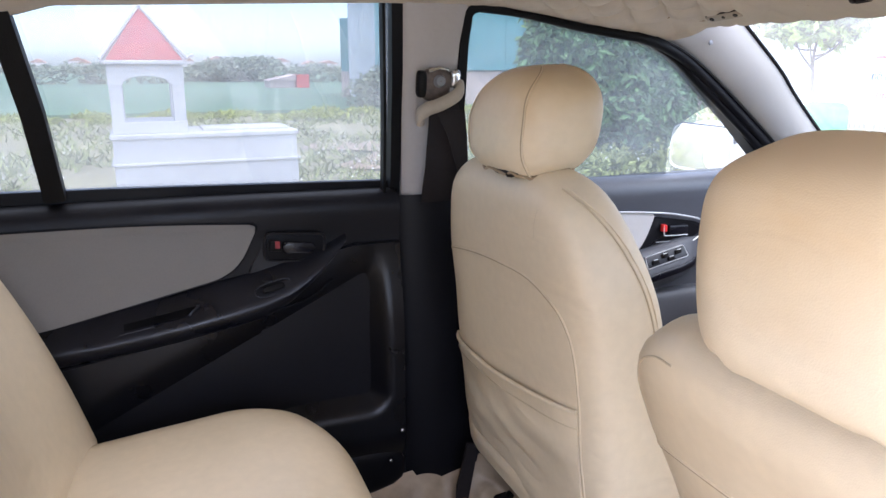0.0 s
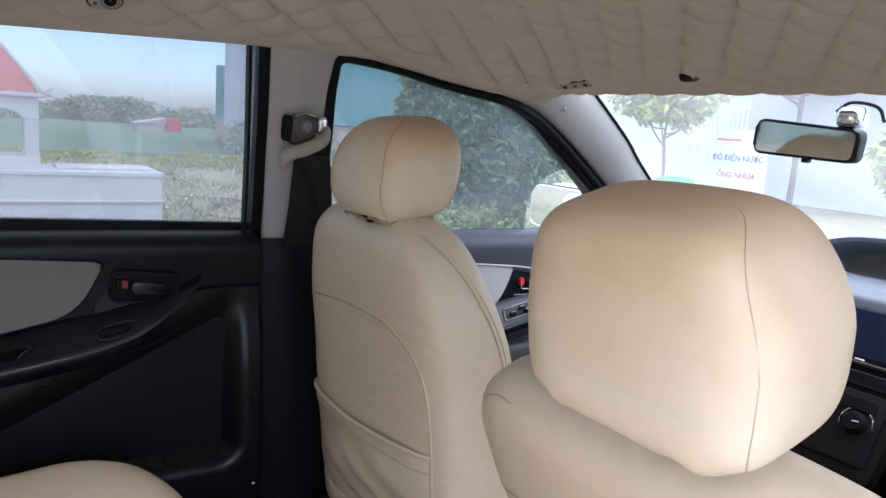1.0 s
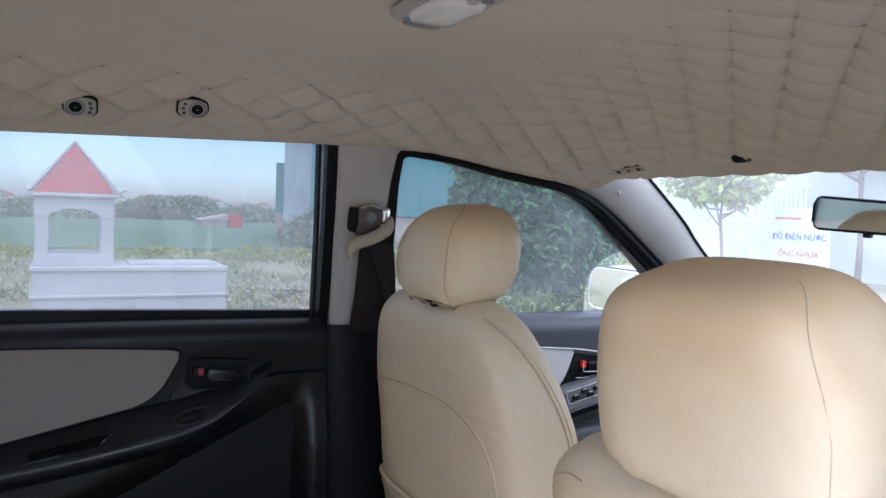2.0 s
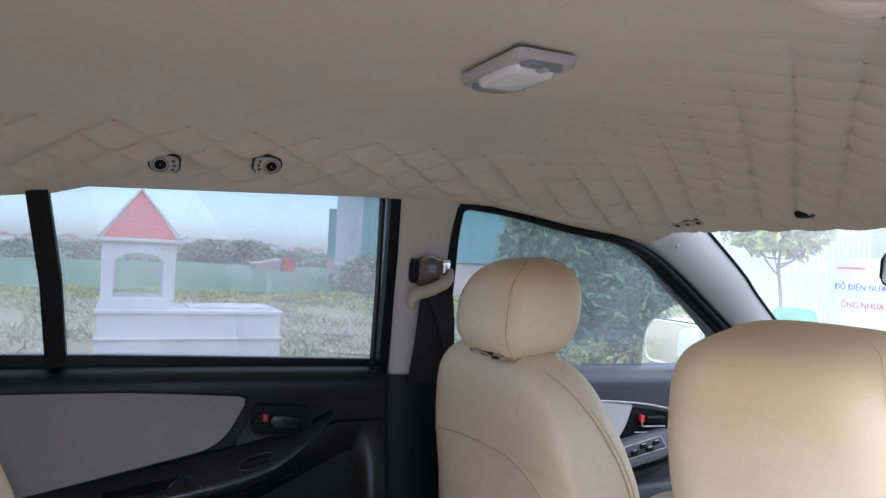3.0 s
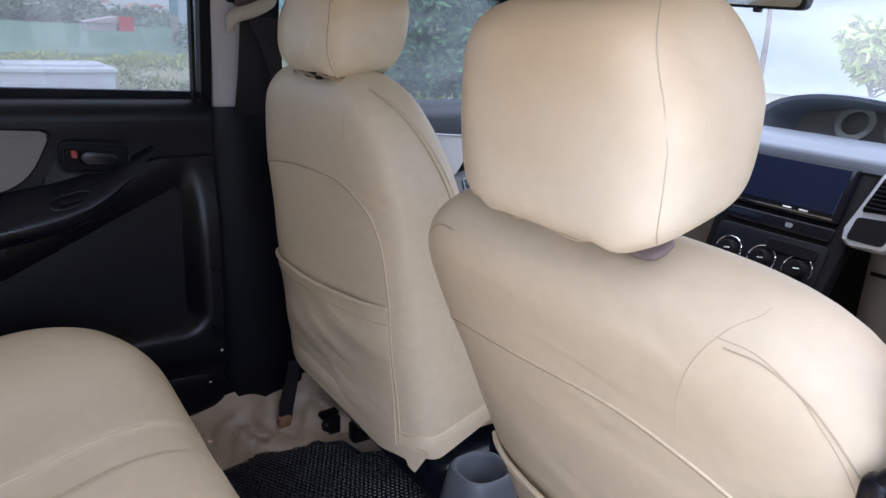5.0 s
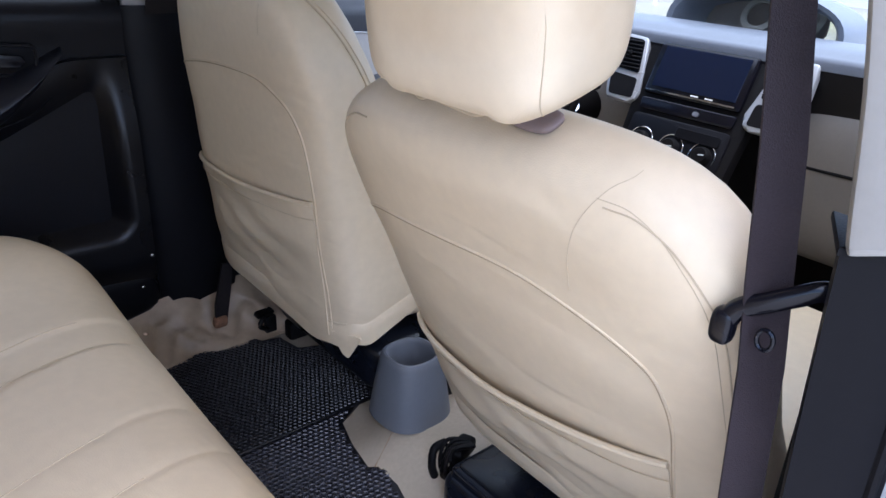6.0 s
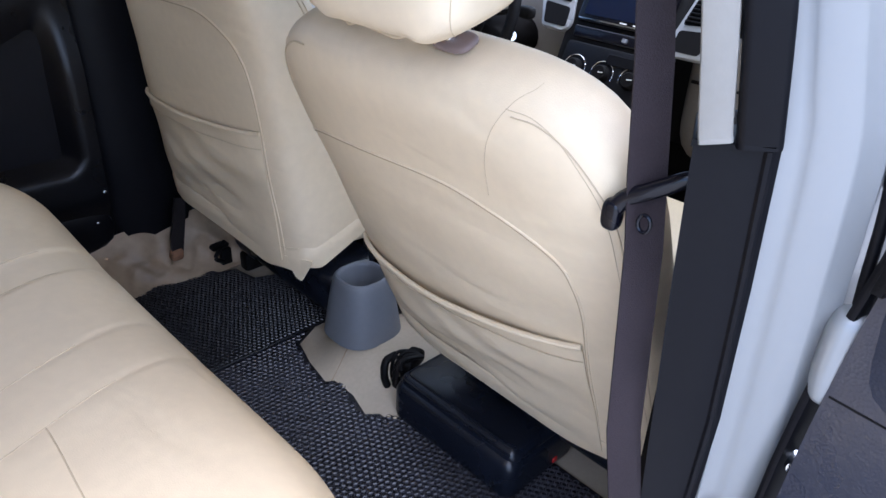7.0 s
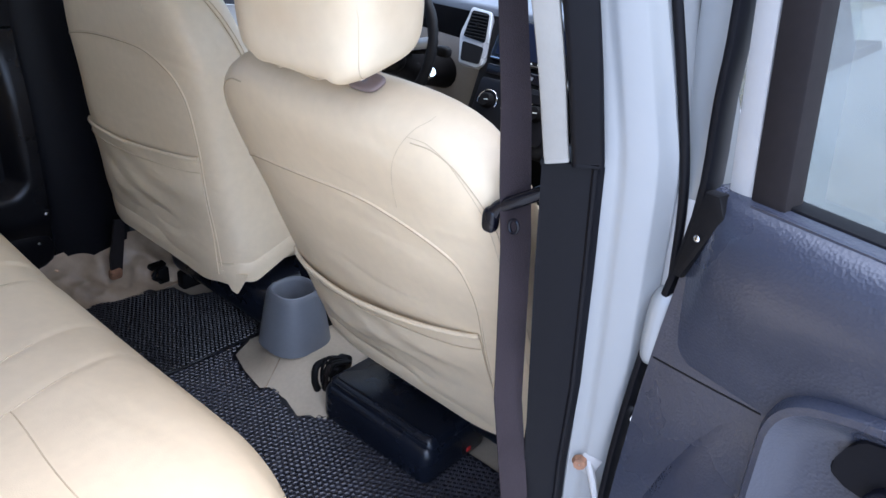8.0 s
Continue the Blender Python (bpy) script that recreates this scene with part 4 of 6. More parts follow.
    for i in range(41):
        k = i / 40
        w = w0 + (w1 - w0) * k
        top = top0 - drop * k - sag * math.sin(math.pi * k)
        row = []
        for j in range(29):
            q = j / 28
            u = cut + 0.012 + (top - cut - 0.012) * q
            mid_w = math.sin(math.pi * k) ** 0.7
            puff = 0.003 + 0.010 * mid_w * q ** 1.5 + 0.007 * math.sin(math.pi * q) * math.sin(9 * q + 5 * k) * mid_w + 0.0038 * math.sin(19 * q - 9 * k + 2.2 * math.sin(5 * k)) * (0.35 + 0.65 * math.sin(4.1 * k + 0.6) ** 2) * mid_w ** 2 * min(2 * (1 - q) + 0.2, 1) * min(3 * q, 1)
            row.append(on(w, u, puff))
        rows.append(row)
        hem.append(row[-1])
    bm = grid(rows)
    bmesh.ops.recalc_face_normals(bm, faces=bm.faces)
    bmesh.ops.solidify(bm, geom=list(bm.faces), thickness=0.0025)
    part("back_pocket", bm, LEATHER, back, "slack map pocket", m=M)
    part("pocket_hem", tube(hem, 0.0042, 8), LEATHER, back, m=M)
    part("hem_stitch", tube([rows[i][-4] + Vector((-0.0016, 0, 0)) for i in range(41)], 0.0008, 5), THREAD, back, m=M)

    # hem round the lower edge, and a loose pointed corner on the inner side
    def rim(u, th, out):
        v = mid(u) - dep(u) / 2 * power(math.cos(th), e)
        return Vector((v - out * math.cos(th), hw(u) * power(math.sin(th), e) + out * math.sin(th), u + rise * v * max(1 - (u - cut) / 0.12, 0)))
    rows = []
    for i in range(97):
        th = 2 * math.pi * i / 96
        wob = 0.004 * math.sin(5 * th) + 0.003 * math.sin(11 * th + 1)
        rows.append([rim(cut + 0.040 + wob, th, 0.0005), rim(cut + 0.036 + wob, th, 0.003), rim(cut + 0.010, th, 0.0035), rim(cut, th, 0.003) + Vector((0, 0, -0.010 + wob)), rim(cut, th, -0.006) + Vector((0, 0, -0.012 + wob))])
    part("cover_hem", grid(rows), LEATHER, back, "folded hem of the seat cover", m=M)
    edge_w = 0.93 * hw(cut)
    seam([(w * edge_w, cut + q) for w, q in ((1.0, 0.046), (0.4, 0.043), (-0.2, 0.045), (-0.6, 0.042), (-1.0, 0.045))], 0.0010)
    c = Vector((rear(cut + 0.02, tag * edge_w) - 0.004, tag * edge_w * 0.98, cut))
    bm = slab(round_poly([(-0.034, 0.024), (0.030, 0.026), (0.012, -0.022), (0.0, -0.030)], 0.005, 3), 0.004, 0.001, 1, Matrix.Translation(c) @ pose(0, 0, 0, 90, 0, 90 - tag * 25) @ Matrix.Translation((0, 0, -0.002)))
    part("corner_tag", bm, LEATHER, back, m=M)

    # headrest: a stuffed box with side seams that bow, and puckers where they end
    ha, hb, hc = k_["head"]
    ev, eh = k_["soft"]

    def body(ph, th):
        return Vector((ha * power(math.cos(ph), ev) * power(math.cos(th), eh), hb * power(math.cos(ph), ev) * power(math.sin(th), eh), hc * power(math.sin(ph), ev)))

    def squash(p):
        up, down = max(p.z, 0) / hc, max(-p.z, 0) / hc
        outer = max(-p.y, 0) / hb
        wy = p.y * (1 - k_["egg"] * up ** (1.2 if stitched and p.y > 0 else 1.5) - 0.09 * down ** 2 - k_["lean"] * up ** 1.6 * outer)
        crease = 0.0
        for sg in (1, -1):
            crease += 0.0035 * math.exp(-((p.y - sg * 0.075) / 0.020) ** 2) * math.exp(-((p.z + hc * 0.86) / 0.016) ** 2) * math.sin(140 * p.y + 60 * p.x)
        return Vector((p.x + 0.016 * (p.z / hc) - k_["slope"] * up ** 1.6 * smoothstep(-0.3, 1.0, p.x / ha), wy, p.z - (0.012 if stitched else 0.005) * up + 0.004 * (1 - up) ** 2 + (0.0 if stitched else 0.013) * down ** 1.5 - 0.006 * (p.y / 0.14) ** 2 + crease))
    hx, hy = k_["head_at"]
    H = M @ pose(hx, hy, L + 0.076 if stitched else 0.736, 0, recline * 0.35, 0)
    hr = part("headrest", pillow(ha, hb, hc, k_["soft"], 96, 60, squash), CROWN_SHADED["driver" if stitched else "passenger"], s, m=H.copy())
    b0, b1, b2 = k_["bow"]
    for sg in (1, -1) if stitched else (-1,):
        pts = []
        for i in range(4, 57):
            ph = math.pi * (i / 60 - 0.5)
            th = math.pi - sg * b0 + sg * b1 * math.cos(ph * 1.2) - sg * b2 * math.sin(ph) ** 2 * (1.0 if ph > 0 or not stitched else 0.9)
            pts.append(squash(body(ph, th)) * 1.002)
        part("seam", tube(pts, 0.0011 if stitched else 0.0005, 6), THREAD_DARK if stitched else THREAD, hr, m=H.copy())
        for k, (fy, fz, fl) in enumerate(((0.010, 0.006, 0.034), (0.004, 0.012, 0.028), (-0.006, 0.010, 0.022), (0.014, 0.001, 0.040))):
            run = []
            for i in range(7):
                q = i / 6
                ph = -1.26 + 0.25 * fl / 0.03 * q * (0.4 + fz * 60) * 0.5
                th = math.pi - sg * b0 + sg * b1 * math.cos(ph * 1.2) - sg * b2 * math.sin(ph) ** 2 * (0.6 if stitched else 1.0) + sg * (fy * 40) * q
                run.append(squash(body(ph, th)) * 1.001)
            part("pucker", sweep(run, ring(0.0016, n=8), (0.13, 0.31, 0.94), [1.0, 1.0, 0.9, 0.75, 0.6, 0.4, 0.15]), CROWN_SHADED["driver" if stitched else "passenger"], hr, m=H.copy())
        if stitched:
            part("seam_ridge", tube([q + Vector((0.0004, sg * 0.003, -0.0002)) for q in pts], 0.0016, 8), CROWN_SHADED["driver"], hr, m=H.copy())
        if stitched and sg < 0:
            # dark outline piping round the front of the side panel
            pts = [squash(body(math.pi * (i / 60 - 0.5), sg * 0.55)) * 1.002 for i in range(4, 57)]
            part("piping", tube(pts, 0.0016, 6), THREAD_DARK, hr, m=H.copy())
    # gathered hem round the underside
    hemline = []
    for i in range(97):
        th = 2 * math.pi * i / 96
        hemline.append(squash(body(-0.98 if stitched else -1.30, th)) * 1.01 + Vector((0, 0, 0.0022 * math.sin(13 * th) - 0.002)))
    part("bottom_piping", tube(hemline, 0.0024, 8), THREAD_DARK if stitched else THREAD, hr, "gathered seam round the underside", m=H.copy())
    frill = []
    rnd = random.Random(4)
    for i in range(14):
        th, ph = math.pi + 0.80 + 0.06 * i, -1.22
        q0 = squash(body(ph, th))
        frill.append(tube([q0, q0 + Vector((rnd.uniform(-0.004, 0), rnd.uniform(-0.005, 0.001), rnd.uniform(-0.005, 0)))], 0.0007, 5))
    tagged(part("frayed_hem", join(*frill), LEATHER, hr, "frayed pale threads", m=H.copy()), kind="stuff")
    for w in (-0.06, 0.06):
        part("headrest_post", tube([(0.055, w, L), (0.057, w, L + 0.08)], 0.007, 12), CHROME, s, m=M)
    part("headrest_collar", pillow(0.016, 0.024, 0.005, 0.6, 24, 10), COLLAR, s, "faded pinkish headrest collar", m=M @ pose(0.058, -0.062, L + 0.006))
    # Collar coloured dark to put shade into the gap under the headrest
    if stitched:
        part("headrest_collar", pillow(0.024, 0.044, 0.011, 0.6, 24, 10, lambda p: p + Vector((0.003 * math.sin(130 * p.y), 0, 0.003 * math.sin(170 * p.y + 1)))), BROWN_BELT, s, "rumpled headrest collar, darkened for the shaded gap", m=M @ pose(0.024, -0.048, L + 0.002))
    # cushion and its dark base
    ca, cb = k_["cushion"]
    part("cushion", pillow(ca, cb, 0.085, 0.42, 48, 20), LEATHER, s, m=pose(0.32, 0, z - FLOOR_Z + 0.085))
    part("seat_base", box(0.42, 0.44, 0.13, 0.05, 5, m=pose(0.32, 0, 0.12)), CONSOLE_BLUE, s, "rounded blue-black seat base")
    for w in (-0.19, 0.19):
        part("seat_rail", box(0.46, 0.035, 0.05, 0.008, m=pose(0.36, w, 0.026)), BLACK_SOFT, s, "dark steel seat rail")
    return s


front_seat(0.753, -0.358, 0.645, 24.5, "reclined front passenger seat in beige leatherette cover", PASSENGER)
front_seat(0.680, 0.371, 0.655, 6.8, "upright driver's seat in beige leatherette cover", DRIVER)


def bench():
    """Middle-row bench: one cushion across, and its backrest."""
    b = thing("rear_bench_seat", "beige leatherette rear bench seat with stitched panels", "bench seat", at=(0.1, 0, FLOOR_Z))
    prof = [(-0.22, 0.52), (-0.22, 0.80), (-0.15, 0.825), (-0.05, 0.835), (0.08, 0.846), (0.2, 0.853), (0.28, 0.848), (0.335, 0.828), (0.372, 0.79), (0.388, 0.74), (0.385, 0.68), (0.36, 0.62), (0.33, 0.56), (0.30, 0.52)]
    prof = smooth_path([Vector((a, 0, c)) for a, c in prof], 4)

    def top(y):
        k = abs(y) / 0.64
        return 0.016 * math.exp(-((y - 0.42) / 0.17) ** 2) + 0.008 * math.exp(-((y + 0.40) / 0.2) ** 2) - 0.06 * max(k - 0.82, 0) ** 2 / 0.03
    SEAMS = ((0.125, 0.0, 0.29), (0.052, 0.0015, 0.29), (-0.137, 0.0018, 0.24), (-0.238, 0.0018, 0.25))

    def seam_y(g, x):
        return g + 0.29 * (x - 0.15)

    def relief(x, y):
        # stitched grooves that run a little aslant, and one sunk strip
        d_ = sum(k * math.exp(-((y - seam_y(g, x)) / 0.0055) ** 2) for g, k, e_ in SEAMS)
        return d_ + 0.003 * smoothstep(0.006, -0.008, y - seam_y(0.125, x)) * smoothstep(-0.008, 0.004, y - seam_y(0.052, x))

    def surface(x, y):
        z = interp([(p.x, p.z) for p in prof if p.z > 0.815 and -0.15 < p.x < 0.36], x)
        return z - FLOOR_Z + (top(y) - relief(x, y)) * smoothstep(0.6, 0.82, z)
    rows = []
    ys = [-0.645 + 1.29 * j / 300 for j in range(301)]
    for y in ys:
        front = -0.016 - 0.09 * max(abs(y) / 0.645 - 0.60, 0) ** 2 / 0.16
        row = []
        for p in prof:
            up = smoothstep(0.6, 0.82, p.z)
            fx = smoothstep(0.1, 0.3, p.x)
            row.append((p.x - 0.1 + front * fx, y, p.z - FLOOR_Z + (top(y) - relief(p.x, y)) * up))
        rows.append(row)
    c = part("cushion", grid(rows, False, False), LEATHER, b)

    def drawn(x, y):
        front = -0.016 - 0.09 * max(abs(y) / 0.645 - 0.60, 0) ** 2 / 0.16
        return (x - 0.1 + front * smoothstep(0.1, 0.3, x), y, surface(x, y) + 0.0003)
    for g, k, x1 in SEAMS:
        xs = [-0.1 + (x1 + 0.1) * i / 40 for i in range(41)]
        part("seam", tube([drawn(x, seam_y(g, x)) for x in xs], 0.0008, 6), THREAD, c)
    part("seam", tube([drawn(0.15 + 0.004 * math.sin(20 * y), y) for y in [-0.238 - 0.36 * i / 30 for i in range(31)]], 0.0009, 6), THREAD, c)
    part("burn_mark", lathe([(0.001, 0.002), (0.003, 0.0012), (0.004, 0)], 8), STITCH, c, "small dark burn mark", m=pose(0.238, 0.07, 0.852 - FLOOR_Z, 0, 15, 0))
    # backrest, leaning back
    rows = []
    for y in [-0.645 + 1.29 * j / 60 for j in range(61)]:
        k = max(abs(y) / 0.645 - 0.85, 0) / 0.15
        puff = 0.02 * math.cos(y * 9) - 0.03 * k * k
        row = []
        for i in range(15):
            q = i / 14
            bell = 0.03 * math.sin(math.pi * q) + puff
            row.append((-0.160 - 0.40 * q * 0.62 + bell, y, 0.40 + 0.56 * q))
        row += [(-0.44, y, 0.95), (-0.46, y, 0.5)]
        rows.append(row)
    part("backrest", grid(rows), LEATHER, b)
    part("seat_base", box(0.42, 1.2, 0.12, 0.02, m=pose(-0.02, 0, 0.06)), BLACK_SOFT, b)


bench()


# ---- the open right side: pillar, belt, open door ----
def right_pillar():
    p = thing("pillar_right", "centre door pillar, pale and black trim on silver metal", "pillar", kind="structure")
    out = (0.5, -0.86, 0)
    path = [(0.44, -0.635, 1.64), (0.475, -0.672, 1.47), (0.503, -0.694, 1.34), (0.527, -0.702, 1.24), (0.530, -0.704, 1.224)]
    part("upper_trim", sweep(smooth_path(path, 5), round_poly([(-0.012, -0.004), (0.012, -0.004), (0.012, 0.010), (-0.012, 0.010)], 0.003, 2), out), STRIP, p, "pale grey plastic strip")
    path = [(0.455, -0.66, 1.64), (0.490, -0.698, 1.47), (0.516, -0.719, 1.34), (0.541, -0.727, 1.24), (0.544, -0.728, 1.224)]
    part("door_seal", sweep(smooth_path(path, 5), round_poly([(-0.014, -0.008), (0.015, -0.008), (0.018, 0.012), (-0.014, 0.012)], 0.006, 3), out), RUBBER, p, "thick black rubber door seal")
    rows = []
    for z, ax, ay, bx, by in ((1.222, 0.522, -0.692, 0.549, -0.739), (1.10, 0.535, -0.694, 0.562, -0.742), (0.95, 0.555, -0.696, 0.582, -0.742), (0.82, 0.572, -0.698, 0.598, -0.736), (0.6, 0.60, -0.70, 0.625, -0.735), (0.42, 0.62, -0.70, 0.64, -0.73)):
        rows.append([(ax + 0.10, ay + 0.012, z), (ax + 0.012, ay + 0.006, z), (ax, ay, z), (ax + 0.3 * (bx - ax), ay + 0.3 * (by - ay), z), (bx - 0.006, by + 0.004, z), (bx, by, z), (bx + 0.006, by - 0.004, z), (bx + 0.03, by + 0.01, z)])
    part("lower_trim", grid(rows), RUBBER, p, "matt black lower pillar trim")
    part("trim_edge", tube([(r[5][0] - 0.003, r[5][1] + 0.001, r[5][2]) for r in rows], 0.004), RUBBER, p)
    part("trim_cap", slab([(0.521, -0.691), (0.548, -0.740), (0.575, -0.73), (0.585, -0.66)], 0.006, 0.002, 2, pose(0, 0, 1.217)), BLACK_SOFT, p)
    part("inner_trim", slab(round_poly([(0.62, 0.45), (0.76, 0.45), (0.74, 1.0), (0.70, 1.218), (0.60, 1.218)], 0.01, 2), 0.012, 0.004, 2, wall_m(-0.682, 1) @ Matrix.Diagonal((-1, 1, 1, 1))), BLACK_SOFT, p, "black inner pillar trim")
    # silver door jamb: a fold by the seal, a broad flat, a step to the outer seal
    rows = []
    for z, x, y, k in ((1.66, 0.465, -0.652, 0.75), (1.58, 0.483, -0.672, 0.78), (1.5, 0.500, -0.692, 0.8), (1.42, 0.517, -0.71, 0.85), (1.35, 0.532, -0.722, 0.9), (1.28, 0.546, -0.733, 0.96), (1.22, 0.556, -0.741, 1), (1.1, 0.570, -0.744, 1), (1.0, 0.582, -0.745, 1), (0.9, 0.594, -0.744, 1), (0.8, 0.606, -0.742, 1), (0.6, 0.632, -0.74, 1), (0.42, 0.65, -0.738, 1)):
        rows.append([(x + a * k, y + b * k, z) for a, b in ((0.01, 0.02), (0, 0), (0.002, -0.005), (0.005, -0.010), (0.007, -0.014), (0.007, -0.018), (0.008, -0.023), (0.018, -0.045), (0.021, -0.048), (0.027, -0.050), (0.036, -0.060), (0.10, -0.066), (0.12, -0.09))])
    cols = [smooth_path([r[i] for r in rows], 4) for i in range(len(rows[0]))]
    rows = [[c[i] for c in cols] for i in range(len(cols[0]))]
    part("jamb", grid(rows), PAINT, p, "silver painted metal door jamb")
    seal = smooth_path([(0.502, -0.706, 1.66), (0.54, -0.747, 1.5), (0.571, -0.782, 1.35), (0.596, -0.806, 1.22), (0.610, -0.812, 1.12), (0.622, -0.815, 1.03), (0.634, -0.815, 0.9)], 6)
    part("outer_seal", tube(seal, 0.0048, 10), RUBBER, p)
    hinge = part("hinge", pillow(0.018, 0.024, 0.046, 0.5, 20, 14), PAINT, p, "silver painted door hinge", m=pose(0.606, -0.822, 1.055, 0, 0, 20))
    part("hinge_bolt", lathe([(0.001, 0.012), (0.008, 0.011), (0.010, 0.004), (0.014, 0)], 12), CHROME, hinge, m=pose(0.612, -0.812, 0.93, 0, -90, 20))
    st = part("check_strap", tube([(0.612, -0.765, 0.83), (0.604, -0.780, 0.81), (0.598, -0.80, 0.765)], 0.005, 8), LIGHT_TRIM, p, "steel door check strap")
    part("bolt", lathe([(0.001, 0.008), (0.008, 0.008), (0.010, 0.002), (0.010, 0)], 8), RUST, st, "rusty bolt head", m=pose(0.606, -0.757, 0.828, 0, -90, 25))
    part("bracket", box(0.006, 0.026, 0.030, 0.003, m=pose(0.612, -0.766, 0.826, 20, 0, 20)), LIGHT_TRIM, st)


right_pillar()


def right_belt():
    b = thing("front_seat_belt", "charcoal seat belt stretched down the door pillar", "seat belt")
    rows = []
    for x, y, z in ((0.53, -0.575, 1.62), (0.556, -0.613, 1.356), (0.56, -0.628, 1.26), (0.56, -0.641, 1.165), (0.56, -0.651, 1.10), (0.56, -0.669, 0.90), (0.562, -0.697, 0.76), (0.58, -0.71, 0.46)):
        g = 1.0 - 0.16 * smoothstep(1.15, 1.4, z)
        rows.append([(x + 0.028 * g * (k - 0.5) + 0.004 * math.sin(3.14 * k), y - 0.022 * g * (k - 0.5), z) for k in (0, 0.33, 0.67, 1)])
    part("webbing", ribbon(rows, 0.002), BELT, b)
    g = smooth_path([Vector(q) + Vector((0, -0.006, 0.022)) for q in [(0.548, -0.616, 1.108), (0.550, -0.624, 1.122), (0.554, -0.640, 1.132), (0.560, -0.656, 1.142), (0.566, -0.670, 1.150), (0.574, -0.682, 1.148)]], 5)
    gd = part("belt_guide", sweep(g, ring(0.008, 0.006, 14), (0, 0, 1)), GLOSS_BLACK, b, "black plastic belt guide hook")
    part("guide_end", pillow(0.008, 0.009, 0.015, 0.6, 18, 12), GLOSS_BLACK, gd, m=pose(0.549, -0.621, 1.126))
    part("belt_stud", sweep([(0.546, -0.654 + 0.006 * math.cos(a), 1.130 + 0.008 * math.sin(a)) for a in [2 * math.pi * i / 14 for i in range(15)]], ring(0.0018, n=6), (1, 0, 0)), GLOSS_BLACK, b)


right_belt()


def open_door():
    phi = radians(75)
    D, N = Vector((-math.cos(phi), -math.sin(phi), 0)), Vector((-math.sin(phi), math.cos(phi), 0))
    o = Vector((0.58, -0.86, 0))
    # outline (along the door, height) drawn out towards the cabin side
    W = Matrix(((D.x, 0, N.x, o.x), (D.y, 0, N.y, o.y), (0, 1, 0, 0), (0, 0, 0, 1)))
    d = thing("door_3", "rear car door standing open, dark plastic trim", "car door", kind="structure")
    part("door_shell", slab(round_poly([(0.0, 0.40), (0.95, 0.40), (1.0, 0.9), (0.98, 1.2), (-0.03, 1.205), (-0.02, 0.8)], 0.04, 3), 0.07, 0.01, 2, W @ Matrix.Translation((0, 0, -0.10))), PAINT, d, "silver painted door skin")
    trim = round_poly([(-0.02, 0.44), (0.95, 0.44), (0.97, 1.2), (0.35, 1.222), (0.0, 1.224), (-0.024, 1.19), (-0.043, 1.026), (-0.052, 0.81), (-0.05, 0.6)], [0.05, 0.05, 0.02, 0.0, 0.02, 0.03, 0.1, 0.1, 0.1], 4)
    part("trim_panel", slab(trim, 0.035, 0.016, 3, W @ Matrix.Translation((0, 0, -0.03))), LIT_TRIM, d, "blue-black grained door trim in a daylit tone")
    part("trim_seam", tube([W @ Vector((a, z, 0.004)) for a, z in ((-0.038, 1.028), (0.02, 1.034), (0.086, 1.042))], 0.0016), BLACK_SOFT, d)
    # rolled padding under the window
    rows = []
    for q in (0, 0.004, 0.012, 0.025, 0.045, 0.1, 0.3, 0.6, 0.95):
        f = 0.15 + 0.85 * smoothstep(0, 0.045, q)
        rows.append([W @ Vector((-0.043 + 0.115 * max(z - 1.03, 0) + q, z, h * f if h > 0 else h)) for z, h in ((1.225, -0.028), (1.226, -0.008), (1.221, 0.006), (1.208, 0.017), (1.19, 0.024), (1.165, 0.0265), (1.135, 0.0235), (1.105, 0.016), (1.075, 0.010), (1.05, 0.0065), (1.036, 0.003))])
    part("upper_padding", grid(rows), LIT_TRIM, d, "rolled blue-black grained padding under the window")
    part("corner_cover", slab([(-0.026, 1.13), (0.004, 1.205), (-0.006, 1.223), (-0.022, 1.222), (-0.036, 1.13)], 0.014, 0.004, 2, W), BLACK_SOFT, d, "black corner cover with a screw")
    part("screw", lathe([(0.001, 0.002), (0.0022, 0.002), (0.0035, 0.001), (0.0035, 0)], 12), CHROME, d, m=W @ Matrix.Translation((-0.016, 1.178, 0.016)))
    # moulded bowl round the inner handle, with a raised lip
    pull = round_poly([(0.100, 0.74), (0.5, 0.74), (0.55, 1.14), (0.18, 1.117), (0.090, 1.082)], [0.08, 0.08, 0.05, 0.06, 0.05], 8)
    mid = Vector((0.30, 0.95))
    rows = []
    for dist, h in ((0, 0.002), (0.003, 0.018), (0.008, 0.026), (0.015, 0.027), (0.021, 0.022), (0.030, 0.013), (0.045, 0.008), (0.075, 0.006), (0.11, 0.0055)):
        rows.append([W @ Vector((*(Vector(p) + (mid - Vector(p)).normalized() * dist), h)) for p in pull])
    part("pull_surround", grid(rows, True, True), LIT_TRIM, d, "moulded bowl round the inner handle")
    # Flat dark plate puts the hollow's shade behind the handle
    part("handle_shade", slab(round_poly([(0.152, 1.035), (0.36, 1.03), (0.38, 1.085), (0.17, 1.088)], 0.02, 6), 0.005, 0.002, 1, W @ Matrix.Translation((0, 0, 0.010))), RUBBER, d, "dark plate for the shaded hollow behind the handle")
    part("door_handle", slab(round_poly([(0.185, 1.028), (0.33, 1.03), (0.33, 1.062), (0.195, 1.058)], 0.014, 5), 0.014, 0.006, 3, W @ Matrix.Translation((0, 0, 0.014))), GLOSS_BLACK, d)
    part("handle_edge", tube([W @ Vector((a, z, 0.029)) for a, z in ((0.188, 1.036), (0.20, 1.030), (0.27, 1.031))], 0.002), CHROME, d)
